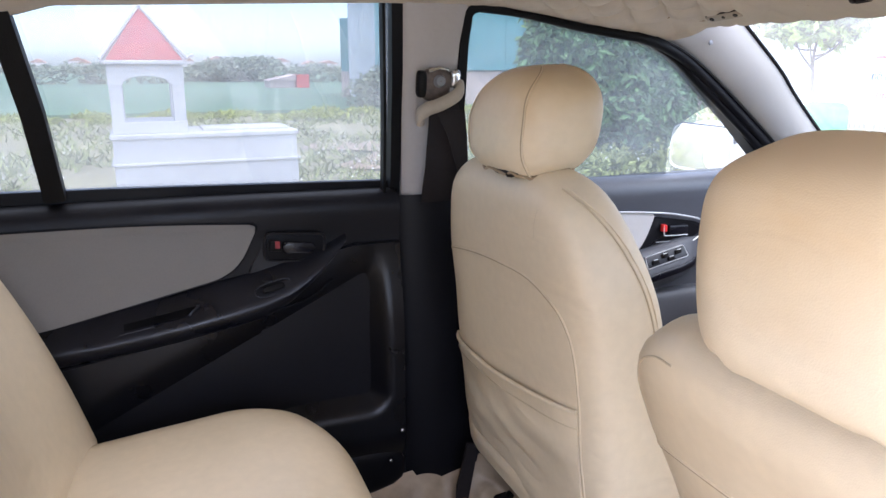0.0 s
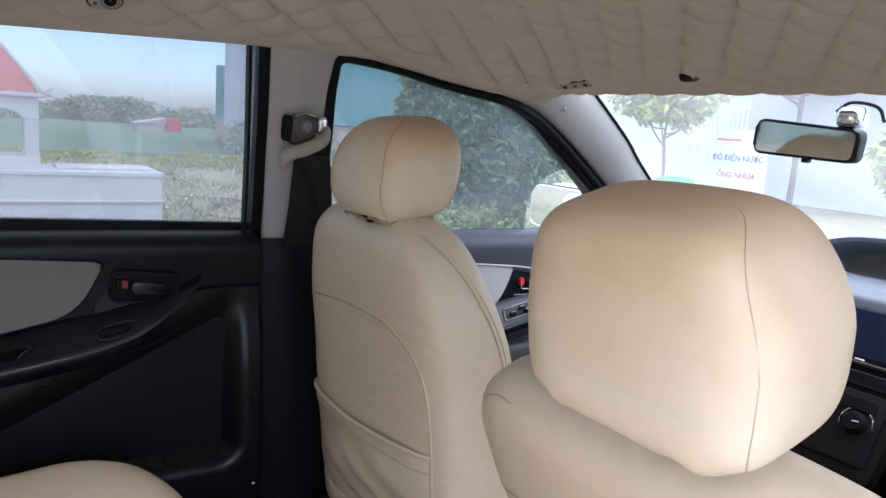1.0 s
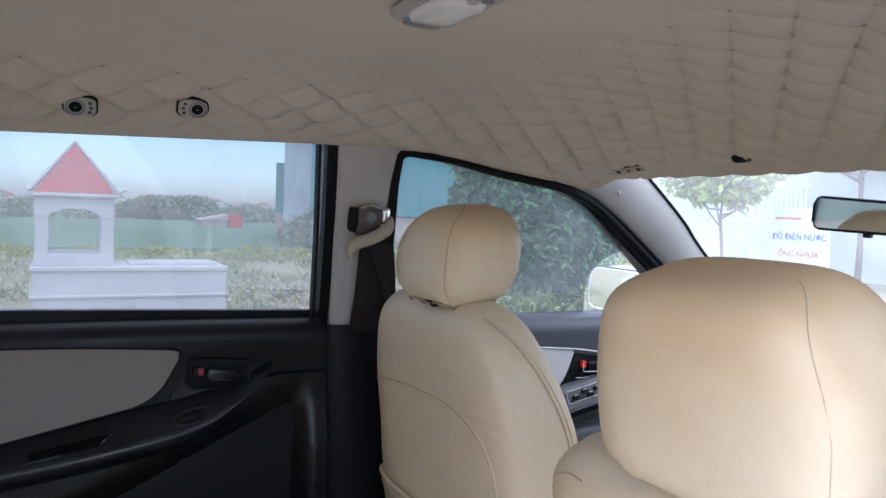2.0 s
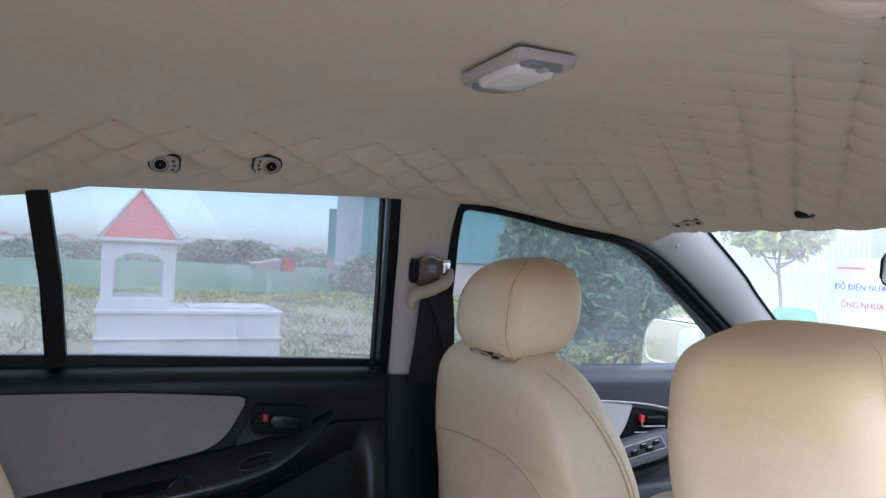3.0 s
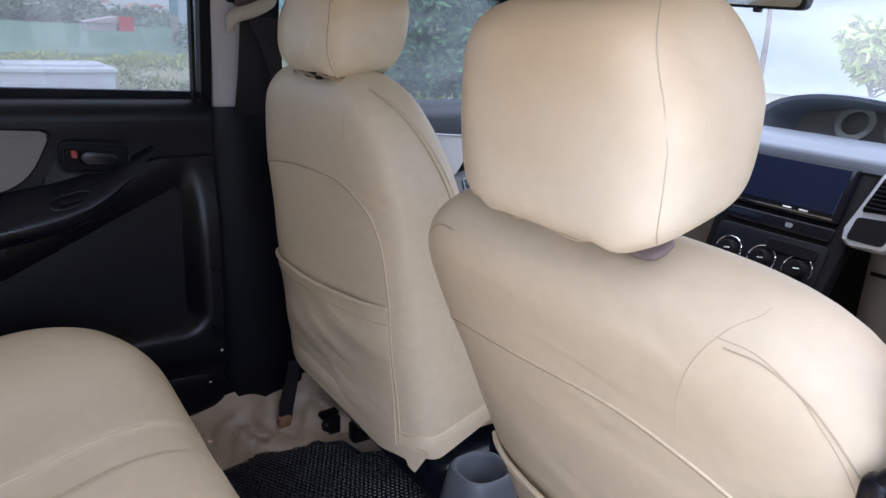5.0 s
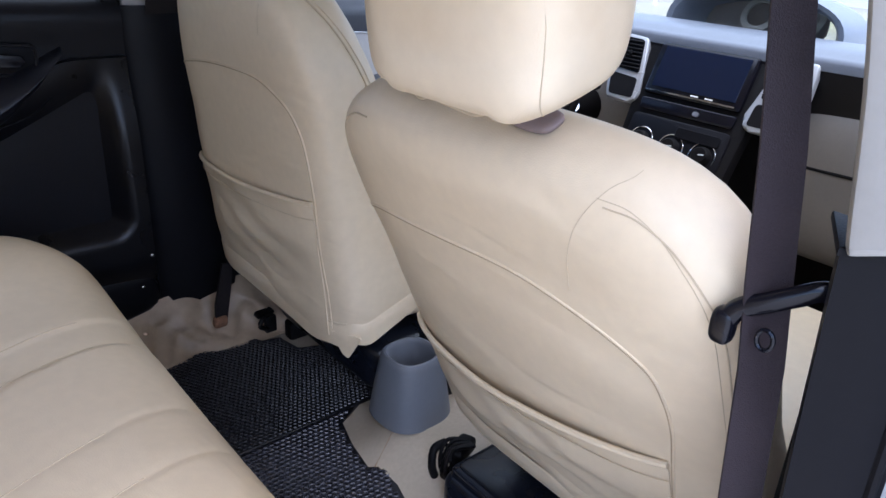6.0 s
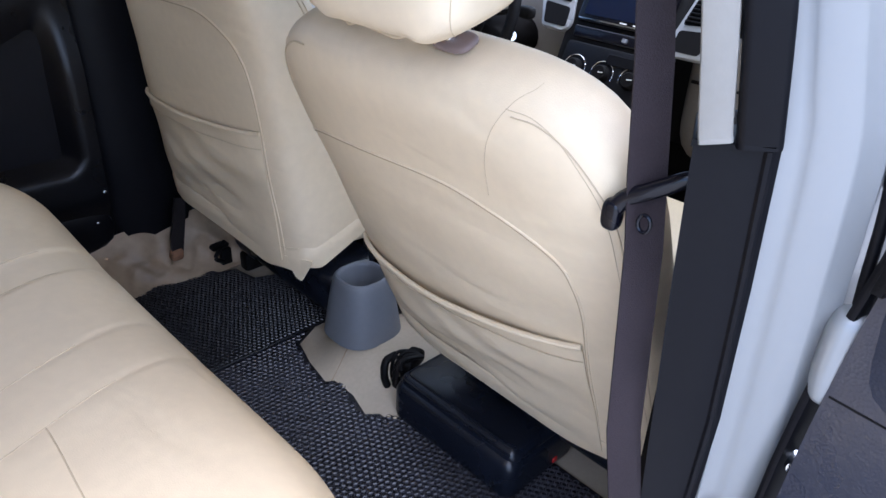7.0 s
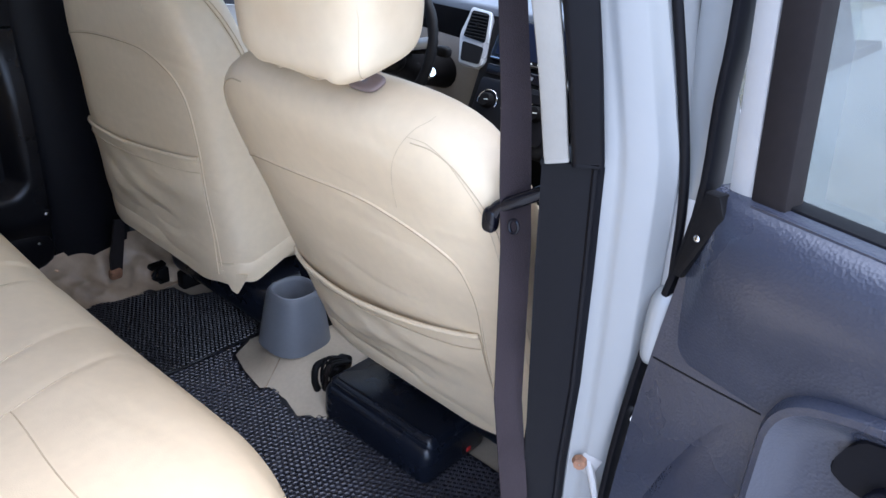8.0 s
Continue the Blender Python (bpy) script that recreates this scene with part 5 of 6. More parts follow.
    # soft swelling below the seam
    part("lower_swelling", pillow(0.085, 0.40, 0.013, 0.9, 28, 12), LIT_TRIM, d, m=W @ pose(0.03, 0.66, 0.0, 0, 0, -10))
    # window frame: silver edge, seal, pale inner strip, black channel
    for pts, w, c, m_, nm in (
            ([(-0.058, 1.20), (-0.072, 1.385), (-0.105, 1.64)], 0.034, -0.022, PAINT, "window_frame"),
            ([(-0.050, 0.5), (-0.066, 0.81), (-0.056, 1.026), (-0.034, 1.19), (-0.041, 1.30), (-0.046, 1.385), (-0.076, 1.64)], 0.009, -0.012, RUBBER, "door_seal"),
            ([(0.003, 1.205), (-0.022, 1.387), (-0.055, 1.64)], 0.024, -0.02, LIGHT_TRIM, "window_frame"),
            ([(0.031, 1.21), (0.008, 1.39), (-0.024, 1.64)], 0.034, -0.018, BROWN_BELT, "window_seal"),
            ([(-0.05, 1.64), (0.4, 1.61), (0.8, 1.5)], 0.04, -0.03, PAINT, "window_frame"),
            ([(0.04, 1.226), (0.4, 1.222), (0.95, 1.2)], 0.006, -0.026, RUBBER, "window_seal")):
        path = smooth_path([W @ Vector((a, z, c)) for a, z in pts], 4)
        part(nm, sweep(path, round_poly([(-0.014, -w / 2), (0.014, -w / 2), (0.014, w / 2), (-0.014, w / 2)], 0.004, 2), tuple(N)), m_, d)
    g = part("pane", slab([(0.03, 1.19), (0.95, 1.19), (0.8, 1.5), (0.4, 1.6), (-0.03, 1.63)], 0.004, 0, 1, W @ Matrix.Translation((0, 0, -0.04))), PANE_DARK, d, smooth=False)
    g.visible_shadow = False


open_door()


def front_right_door():
    d = thing("door_4", "closed front passenger door with white window frame", "car door", kind="structure")
    rows = [[(x, -y, z) for z, y in [(0.43, 0.70), (0.62, 0.682), (1.12, 0.676), (1.195, 0.668), (1.225, 0.680), (1.23, 0.725), (1.2, 0.74)]] for x in (0.72, 1.2, 1.78)]
    part("trim_panel", grid(rows), BLACK, d)
    rail = smooth_path([(0.70, -0.705, 1.22), (0.695, -0.66, 1.40), (0.692, -0.64, 1.54), (0.712, -0.63, 1.592), (0.85, -0.64, 1.592), (1.0, -0.645, 1.567), (1.2, -0.665, 1.505), (1.42, -0.685, 1.345), (1.56, -0.70, 1.23)], 5)
    part("window_frame", sweep(rail, [(-0.02, -0.012), (0.02, -0.012), (0.02, 0.012), (-0.02, 0.012)], (0, 1, 0)), RUBBER, d)
    pane("pane", [(0.68, 1.18), (1.62, 1.16), (1.42, 1.36), (1.2, 1.52), (1.0, 1.585), (0.68, 1.62)], d, PANE, -1)


front_right_door()


# ---- floor things ----
def rubber_mat(name, pts, z, label, step=0.0125, lugs=None):
    ob = thing(name, label, "floor mat")
    part("mat_sheet", slab(pts, 0.006, 0.002, 1, pose(0, 0, z)), MAT, ob)
    # moulded honeycomb with open cells
    vs, fs = [], []
    xs, ys = [p[0] for p in pts], [p[1] for p in pts]

    def inside(x, y):
        c = False
        for (x0, y0), (x1, y1) in zip(pts, pts[1:] + pts[:1]):
            if (y0 > y) != (y1 > y) and x < (x1 - x0) * (y - y0) / (y1 - y0) + x0:
                c = not c
        return c
    row, h = 0, 0.0032
    corner = [(math.sin(math.pi * i / 3), math.cos(math.pi * i / 3)) for i in range(6)]
    y = min(ys)
    while y < max(ys):
        x = min(xs) + (row % 2) * step / 2
        while x < max(xs):
            if all(inside(x + step * 0.6 * c, y + step * 0.6 * d) for c, d in corner):
                k = len(vs)
                for r, top in ((0.577, z + 0.004 + h), (0.415, z + 0.006 + h), (0.36, z + 0.0062)):
                    vs += [(x + r * step * c, y + r * step * d, top) for c, d in corner]
                for i in range(6):
                    j = (i + 1) % 6
                    fs += [(k + i, k + j, k + 6 + j, k + 6 + i), (k + 6 + i, k + 6 + j, k + 12 + j, k + 12 + i)]
            x += step
        y += step * 0.866
        row += 1
    tagged(raw("mat_relief", vs, fs, lugs or LUGS, ob, "raised rubber honeycomb"), kind="stuff")
    return ob


rubber_mat("floor_mat", [(0.30, -0.62), (0.88, -0.62), (0.88, -0.30), (0.775, -0.13), (0.70, -0.075), (0.715, -0.02), (0.745, 0.03), (0.70, 0.055), (0.715, 0.13), (0.735, 0.20), (0.80, 0.232), (0.62, 0.235), (0.30, 0.235)], FLOOR_Z + 0.001, "black honeycomb rubber floor mat with a cut zigzag edge")
rubber_mat("floor_mat", [(0.30, 0.226), (0.86, 0.226), (0.86, 0.47), (0.80, 0.49), (0.79, 0.56), (0.745, 0.57), (0.735, 0.60), (0.62, 0.605), (0.30, 0.605)], FLOOR_Z + 0.009, "black honeycomb rubber floor mat behind the driver's seat", 0.011, LUGS_SHADED)


def crumpled_vinyl():
    """Loose tan vinyl that runs up the sill beside the driver's seat."""
    rows = []
    for i in range(81):
        x = 0.44 + 0.50 * i / 80
        # peaks and dips of the torn upper edge
        tall = 0.115 + 0.030 * abs(math.sin(19 * x + 0.4)) + 0.006 * math.sin(43 * x)
        row = []
        for j in range(21):
            k = j / 20
            fold = 0.022 * math.sin(38 * x + 5 * k) * abs(math.sin(13 * x + 2 * k)) + 0.005 * math.sin(83 * x - 14 * k) + 0.0015 * math.sin(150 * x + 31 * k)
            y = 0.575 + 0.098 * k ** 0.8 - fold * math.sin(3.14 * min(k + 0.12, 1))
            z = FLOOR_Z + 0.008 + tall * k ** 1.3 + 0.012 * math.sin(29 * x + 9 * k) * k * (1 - k) * 3
            row.append((x, y, max(z, FLOOR_Z + 0.003)))
        rows.append(row)
    bm = grid(rows)
    bmesh.ops.recalc_face_normals(bm, faces=bm.faces)
    bmesh.ops.solidify(bm, geom=list(bm.faces), thickness=0.003)
    tagged(part("loose_floor_vinyl", bm, VINYL_DIRTY), "crumpled tan vinyl lining along the door sill", "floor covering", kind="structure")
    tagged(part("sill_trim_left", box(1.2, 0.06, 0.12, 0.015, m=pose(0.2, 0.70, 0.45)), BLACK_SOFT), "black plastic door sill trim", "sill", kind="structure")
    # tunnel under the tan patch
    rows = [[(x, y, FLOOR_Z + 0.002 + 0.05 * math.exp(-((y - 0.02) / 0.13) ** 4) * smoothstep(0.70, 0.80, x)) for y in [-0.2 + 0.44 * j / 20 for j in range(21)]] for x in [0.66 + 0.9 * i / 16 for i in range(17)]]
    tagged(part("floor_tunnel", grid(rows), VINYL), "tan vinyl over the raised floor tunnel", "floor tunnel", kind="structure")
    seam = [(0.700 + 0.12 * i / 10, 0.045 + 0.05 * i / 10) for i in range(11)]
    tagged(part("vinyl_seam", tube([(x, y, FLOOR_Z + 0.0028 + 0.05 * math.exp(-((y - 0.02) / 0.13) ** 4) * smoothstep(0.70, 0.80, x)) for x, y in seam], 0.0012, 6), VINYL_DIRTY), "seam across the tan tunnel vinyl", "seam", kind="structure")


crumpled_vinyl()


def console():
    c = thing("centre_console", "grey and black plastic centre console behind the front seats", "console", at=(0.85, 0.05, FLOOR_Z))
    # rear cup holder: rounded square, tapering upwards, hollow
    def sq(h, r):
        return [(h * power(math.cos(a), 0.75), h * power(math.sin(a), 0.75) * 0.97, r) for a in [2 * math.pi * i / 40 for i in range(40)]]
    rows = [sq(0.078, 0.0), sq(0.0765, 0.012), sq(0.073, 0.04), sq(0.067, 0.085), sq(0.061, 0.125), sq(0.058, 0.140), sq(0.0555, 0.149), sq(0.052, 0.154), sq(0.048, 0.1545), sq(0.0445, 0.151), sq(0.043, 0.143), sq(0.040, 0.07), sq(0.036, 0.012), sq(0.001, 0.010)]
    part("cup_holder", grid(rows, True), CUP_GREY, c, "grey tapered open cup holder", m=pose(-0.008, 0.058, 0.050) @ Matrix.Diagonal((1, 1, 0.90, 1)))
    part("console_body", pillow(0.30, 0.075, 0.12, 0.35, 40, 16), BLACK_SOFT, c, m=pose(0.52, 0.0, 0.16))
    part("console_end", pillow(0.12, 0.085, 0.10, 0.6, 32, 20), CONSOLE_BLUE, c, "rounded blue-black console end", m=pose(0.165, 0.125, 0.10))


console()


def box_under_seat():
    b = thing("black_box", "black plastic box lying under the passenger seat", "box", at=(0.83, -0.262, FLOOR_Z + 0.007))
    part("box_body", box(0.190, 0.30, 0.092, 0.024, 5, pose(0, 0, 0.046)), CONSOLE_BLUE, b)
    part("box_lid", box(0.176, 0.288, 0.040, 0.019, 5, pose(0.004, 0, 0.086)), CONSOLE_BLUE, b)
    # moulded ridges along the edge of the lid
    for dx, z in ((-0.0815, 0.0975), (-0.070, 0.1055)):
        part("ridge", tube(smooth_path([(dx + 0.012, 0.128, z - 0.003), (dx, 0.120, z), (dx, 0.0, z), (dx, -0.120, z), (dx + 0.012, -0.130, z - 0.003)], 4), 0.0028, 8), CONSOLE_BLUE, b)
    part("red_tag", box(0.012, 0.003, 0.010, 0.001, 1, pose(0.03, -0.151, 0.03)), RED, b)


box_under_seat()


def buckles():
    b = thing("seat_belt_buckle", "dark seat belt stalk with a brown end beside the driver's seat", "seat belt buckle")
    part("stalk", ribbon([[(0.672, 0.600, 0.66), (0.697, 0.600, 0.655)], [(0.660, 0.598, 0.61), (0.690, 0.598, 0.607)], [(0.645, 0.592, 0.565), (0.678, 0.592, 0.56)], [(0.640, 0.585, 0.53), (0.668, 0.585, 0.526)]], 0.008), BROWN_BELT, b)
    part("buckle", box(0.032, 0.022, 0.030, 0.008, 3, pose(0.652, 0.583, 0.522, 15, 0, 0)), RUST, b)
    c = thing("seat_bracket", "dark steel seat mount with a wire bundle", "bracket")
    part("bracket", box(0.075, 0.034, 0.030, 0.009, 3, pose(0.822, -0.072, 0.500, 0, 8, 24)), BLACK_SOFT, c)
    part("hook", tube(smooth_path([(0.80, -0.052, 0.515), (0.775, -0.050, 0.510), (0.766, -0.056, 0.480), (0.772, -0.062, 0.450)], 5), 0.008, 10), BLACK_SOFT, c)
    part("bracket_foot", box(0.040, 0.030, 0.050, 0.006, 2, pose(0.800, -0.085, 0.455, 0, 0, 20)), BLACK_SOFT, c)
    for i in range(5):
        a = i * 1.3
        part("wire", tube(smooth_path([(0.835, -0.07 - 0.006 * i, 0.516), (0.795 + 0.008 * math.sin(a), -0.058 - 0.007 * i, 0.520 + 0.004 * math.cos(a)), (0.776 + 0.006 * math.cos(a), -0.060 - 0.009 * i, 0.480), (0.792, -0.07, 0.440)], 5), 0.0042, 6), BROWN_BELT if i == 3 else BLACK_SOFT, c)
    e = thing("seat_bracket", "dark steel seat mount bolted to the floor behind the driver's seat", "bracket")
    part("bracket", box(0.055, 0.020, 0.014, 0.004, 2, pose(0.772, 0.604, 0.494, 20, 10, 20)), BLACK_SOFT, e)
    part("hook", tube(smooth_path([(0.790, 0.608, 0.500), (0.765, 0.595, 0.486), (0.752, 0.588, 0.470), (0.772, 0.588, 0.455)], 5), 0.006, 8), BLACK_SOFT, e)
    part("bracket_foot", box(0.030, 0.016, 0.045, 0.004, 2, pose(0.785, 0.600, 0.462)), BLACK_SOFT, e)


buckles()


# ---- dashboard ----
def dashboard():
    d = thing("dashboard", "blue-grey car dashboard with silver centre panel", "dashboard", at=(1.6, 0, 0.9))
    o = Vector((1.6, 0, 0.9))

    def P(x, y, z):
        return Vector((x, y, z)) - o
    # padded top from door to door
    prof = [(1.98, 1.08), (1.85, 1.16), (1.72, 1.20), (1.62, 1.205), (1.575, 1.19), (1.56, 1.16), (1.60, 1.02), (1.66, 0.9), (1.75, 0.75)]
    prof = smooth_path([Vector((a, 0, b)) for a, b in prof], 4)
    rows = [[P(p.x + 0.03 * (y / 0.66) ** 2, y, p.z) for p in prof] for y in [-0.67 + 1.34 * j / 24 for j in range(25)]]
    cutp = next(i for i, p in enumerate(prof) if p.x < 1.6 and p.z < 1.165)
    part("dash_top", grid([r[:cutp + 1] for r in rows]), DASH, d, "blue-grey padded dash top")
    part("dash_face", grid([r[cutp:] for r in rows]), BLACK, d, "dark navy dash face")
    # instrument binnacle in the middle
    rows = []
    for i in range(25):
        a = math.pi * i / 24
        y, h = 0.215 * math.cos(a), 0.104 * math.sin(a) ** 0.7
        rows.append([P(x + 0.02 * abs(math.cos(a)), 0.0 + y * s, 1.19 + h * k) for x, s, k in ((1.95, 0.8, 0.55), (1.82, 0.95, 0.9), (1.70, 1.0, 1.0), (1.675, 0.99, 0.985), (1.68, 0.93, 0.90), (1.74, 0.8, 0.75), (1.78, 0.72, 0.65))])
    part("binnacle", grid(rows), DASH, d, "domed instrument hood")
    part("dial_back", slab(round_poly([(-0.15, -0.02), (0.15, -0.02), (0.13, 0.065), (-0.13, 0.065)], 0.03, 4), 0.006, 0, 1), DASH_LOW, d, m=Matrix.Translation(P(1.775, 0, 1.205)) @ pose(0, 0, 0, 60, 0, -90))
    for y, r in ((-0.098, 0.043), (0.010, 0.043)):
        dl = part("dial", lathe([(r, 0.002), (r, 0.006), (r * 0.68, 0.007), (r * 0.66, 0.003)], 28), DIAL, d, "pale ring gauge face", m=Matrix.Translation(P(1.765, y, 1.228)) @ pose(0, 0, 0, 0, -62, 0))
    # centre stack
    F = Matrix.Translation(P(1.55, 0.0, 1.104)) @ pose(0, 0, 0, 0, 25, 0) @ Matrix(((0, 0, -1, 0), (-1, 0, 0, 0), (0, 1, 0, 0), (0, 0, 0, 1)))
    SH, SHV = -0.1135, -0.130
    part("stack_panel", slab(round_poly([(-0.135, -0.16), (0.135, -0.16), (0.155, 0.19), (-0.155, 0.19)], 0.02, 3), 0.03, 0.008, 2, F @ Matrix.Translation((0, SH,  -0.02))), BLACK_SOFT, d, "matt black centre stack")
    scr = part("screen_frame", slab(round_poly([(-0.118, 0.055), (0.118, 0.055), (0.118, 0.172), (-0.118, 0.172)], 0.008, 3), 0.012, 0.004, 2, F @ Matrix.Translation((0, SH,  0.008))), GLOSS_BLACK, d)
    part("screen", slab([(-0.103, 0.072), (0.103, 0.072), (0.103, 0.165), (-0.103, 0.165)], 0.003, 0.001, 1, F @ Matrix.Translation((0, SH,  0.019))), SCREEN, scr, "dark blank touch screen")
    part("screen_edge", slab([(-0.112, 0.0605), (0.105, 0.0605), (0.105, 0.0635), (-0.112, 0.0635)], 0.003, 0, 1, F @ Matrix.Translation((0, SH,  0.019))), CHROME, scr)
    for i in range(2):
        part("button_mark", slab([(0.0 + i * 0.035, 0.0655), (0.018 + i * 0.035, 0.0655), (0.018 + i * 0.035, 0.0685), (0.0 + i * 0.035, 0.0685)], 0.002, 0, 1, F @ Matrix.Translation((0, SH,  0.020))), WHITE, scr)
    part("storage_slot", slab(round_poly([(-0.115, 0.018), (0.115, 0.018), (0.118, 0.046), (-0.118, 0.046)], 0.006, 3), 0.008, 0.003, 2, F @ Matrix.Translation((0, SH,  0.008))), GLOSS_BLACK, d)
    part("slot_button", slab(round_poly([(0.02, 0.026), (0.034, 0.026), (0.034, 0.036), (0.02, 0.036)], 0.003, 2), 0.004, 0.001, 1, F @ Matrix.Translation((0, SH,  0.016))), CUP_GREY, d)
    part("hvac_panel", slab(round_poly([(-0.12, -0.13), (0.12, -0.13), (0.122, 0.008), (-0.122, 0.008)], 0.012, 3), 0.006, 0.002, 2, F @ Matrix.Translation((0, SH,  0.009))), BLACK, d)
    part("hvac_slot", slab(round_poly([(0.0, -0.028), (0.105, -0.028), (0.105, -0.004), (0.0, -0.004)], 0.006, 3), 0.004, 0.001, 1, F @ Matrix.Translation((0, SH,  0.015))), RUBBER, d)
    for x in (-0.078, 0.0, 0.078):
        k = part("control_knob", lathe([(0.001, 0.02), (0.016, 0.02), (0.019, 0.016), (0.022, 0.0)], 20), BLACK_SOFT, d, "round black heater knob", m=F @ Matrix.Translation((x, SH - 0.052, 0.012)))
        rg = [F @ Vector((x + 0.030 * math.cos(a), SH - 0.052 + 0.030 * math.sin(a), 0.016)) for a in [radians(-20 + 220 * i / 20) for i in range(21)]]
        part("scale_ring", tube(rg, 0.0014, 6), CHROME, k)
        part("knob_mark", tube([F @ Vector((x, SH - 0.052, 0.033)), F @ Vector((x + 0.012, SH - 0.050, 0.033))], 0.0012, 6), WHITE, k)
    # silver air vents beside the screen
    for s in (1, -1):
        # outline across (away from the middle) and up
        fr = [(0.158 * s, 0.195), (0.235 * s, 0.20), (0.24 * s, 0.12), (0.215 * s, 0.04), (0.14 * s, 0.04), (0.128 * s, 0.06)]
        if s < 0:
            fr = fr[::-1]
        v = part("air_vent", slab(round_poly(fr, 0.012, 3), 0.018, 0.006, 3, F @ Matrix.Translation((0, SHV, 0))), SILVER, d, "silver framed air vent")
        hole = [(0.166 * s, 0.186), (0.224 * s, 0.188), (0.226 * s, 0.115), (0.148 * s, 0.108)]
        if s < 0:
            hole = hole[::-1]
        part("vent_opening", slab(round_poly(hole, 0.008, 3), 0.003, 0, 1, F @ Matrix.Translation((0, SHV,  0.017))), RUBBER, v)
        for i in range(8):
            q = i / 7
            y = 0.118 + 0.062 * q
            x0, x1 = (0.151 + 0.016 * q) * s, 0.222 * s
            part("slat", box(abs(x1 - x0), 0.003, 0.010, 0.001, 1), BLACK_SOFT, v, m=F @ pose((x0 + x1) / 2, y + SHV, 0.021, 25, 0, 0))
        part("vent_tab", box(0.008, 0.01, 0.008, 0.002), BLACK_SOFT, v, m=F @ pose(0.185 * s, 0.15 + SHV, 0.028))
        low = [(0.146 * s, 0.096), (0.222 * s, 0.102), (0.208 * s, 0.05), (0.142 * s, 0.05)]
        if s < 0:
            low = low[::-1]
        part("tray", slab(round_poly(low, 0.008, 3), 0.003, 0, 1, F @ Matrix.Translation((0, SHV,  0.017))), BLACK_SOFT, v)
    part("lower_dash", pillow(0.12, 0.24, 0.17, 0.4, 32, 16), DASH_LOW, d, "taupe lower dash padding", m=Matrix.Translation(P(1.69, -0.38, 0.93)))
    part("lower_dash", pillow(0.12, 0.24, 0.17, 0.4, 32, 16), DASH_LOW, d, m=Matrix.Translation(P(1.69, 0.40, 0.93)))
    part("glove_box_edge", tube([P(1.575, -0.17, 0.965), P(1.57, -0.4, 0.97), P(1.58, -0.6, 0.975)], 0.004), BLACK_SOFT, d)
    # steering column with key and stalk
    sc = thing("steering_column", "black steering column with ignition key and stalk", "steering column", at=(1.5, 0.33, 1.0))
    part("column_cover", sweep([(0.1, 0, -0.03), (-0.02, 0, 0.0), (-0.10, 0, 0.03), (-0.16, 0, 0.05)], ring(0.055, 0.05, 16), (0, 1, 0)), BLACK_SOFT, sc)
    part("stalk", tube([(-0.12, -0.04, 0.06), (-0.13, -0.13, 0.08), (-0.13, -0.16, 0.082)], 0.009, 10), BLACK_SOFT, sc)
    part("stalk_knob", pillow(0.012, 0.022, 0.014, 0.6, 16, 10), BLACK_SOFT, sc, m=pose(-0.13, -0.17, 0.083))
    part("ignition_lock", lathe([(0.001, 0.03), (0.013, 0.03), (0.016, 0.022), (0.018, 0.0)], 18), CHROME, sc, "chrome ignition lock", m=pose(-0.06, -0.055, -0.005, 60, -40, 0))
    part("key", slab(round_poly([(-0.012, 0), (0.012, 0), (0.013, 0.022), (-0.013, 0.022)], 0.006, 4), 0.004, 0.001, 1), CHROME, sc, m=pose(-0.085, -0.085, -0.0, 60, -40, 0))
    rim = [(-0.20 + 0.06 * math.sin(a) * 1, 0.185 * math.cos(a), 0.07 + 0.175 * math.sin(a)) for a in [2 * math.pi * i / 48 for i in range(49)]]
    part("steering_wheel_rim", tube(rim, 0.014, 10), BLACK_SOFT, sc, "black steering wheel rim")
    for a in (0.25, math.pi - 0.25, -math.pi / 2):
        part("spoke", tube([(-0.17, 0, 0.065), (-0.20 + 0.06 * math.sin(a), 0.18 * math.cos(a), 0.07 + 0.17 * math.sin(a))], 0.014, 10), SILVER, sc)
    part("wheel_hub", pillow(0.03, 0.07, 0.06, 0.6, 24, 12), BLACK_SOFT, sc, m=pose(-0.18, 0, 0.065, 0, -18, 0))


dashboard()


def rear_view_mirror():
    m_ = thing("rear_view_mirror", "black framed rear view mirror hung at the windscreen", "mirror", at=(1.33, 0.015, 1.480))
    R = pose(0, 0, 0, 0, 0, -89) @ pose(0, 0, 0, 91.5, 3.5, 0)
    out = round_poly([(-0.110, -0.033), (0.086, -0.029), (0.088, 0.029), (-0.110, 0.033)], 0.016, 5)
    part("housing", slab(out, 0.022, 0.006, 3, R @ Matrix.Translation((0, 0, -0.02))), GLOSS_BLACK, m_)
    part("mirror_glass", slab(round_poly([(-0.103, -0.028), (0.079, -0.024), (0.081, 0.024), (-0.103, 0.028)], 0.012, 5), 0.002, 0, 1, R @ Matrix.Translation((0, 0, 0.002))), MIRROR, m_, smooth=False)
    part("dip_lever", box(0.014, 0.01, 0.014, 0.003, 2, R @ pose(0.0, -0.033, 0.0)), GLOSS_BLACK, m_)
    part("mount", pillow(0.028, 0.022, 0.02, 0.6, 20, 12), CHROME, m_, "grey mirror mount", m=pose(0.035, -0.052, 0.045))
    part("stem", tube([(0.02, -0.03, 0.01), (0.035, -0.046, 0.035)], 0.009, 10), BLACK_SOFT, m_)
    part("wire", tube(smooth_path([(0.03, -0.022, 0.055), (0.04, -0.042, 0.072), (0.05, -0.082, 0.065), (0.05, -0.097, 0.04)], 5), 0.003, 6), RUBBER, m_)


rear_view_mirror()


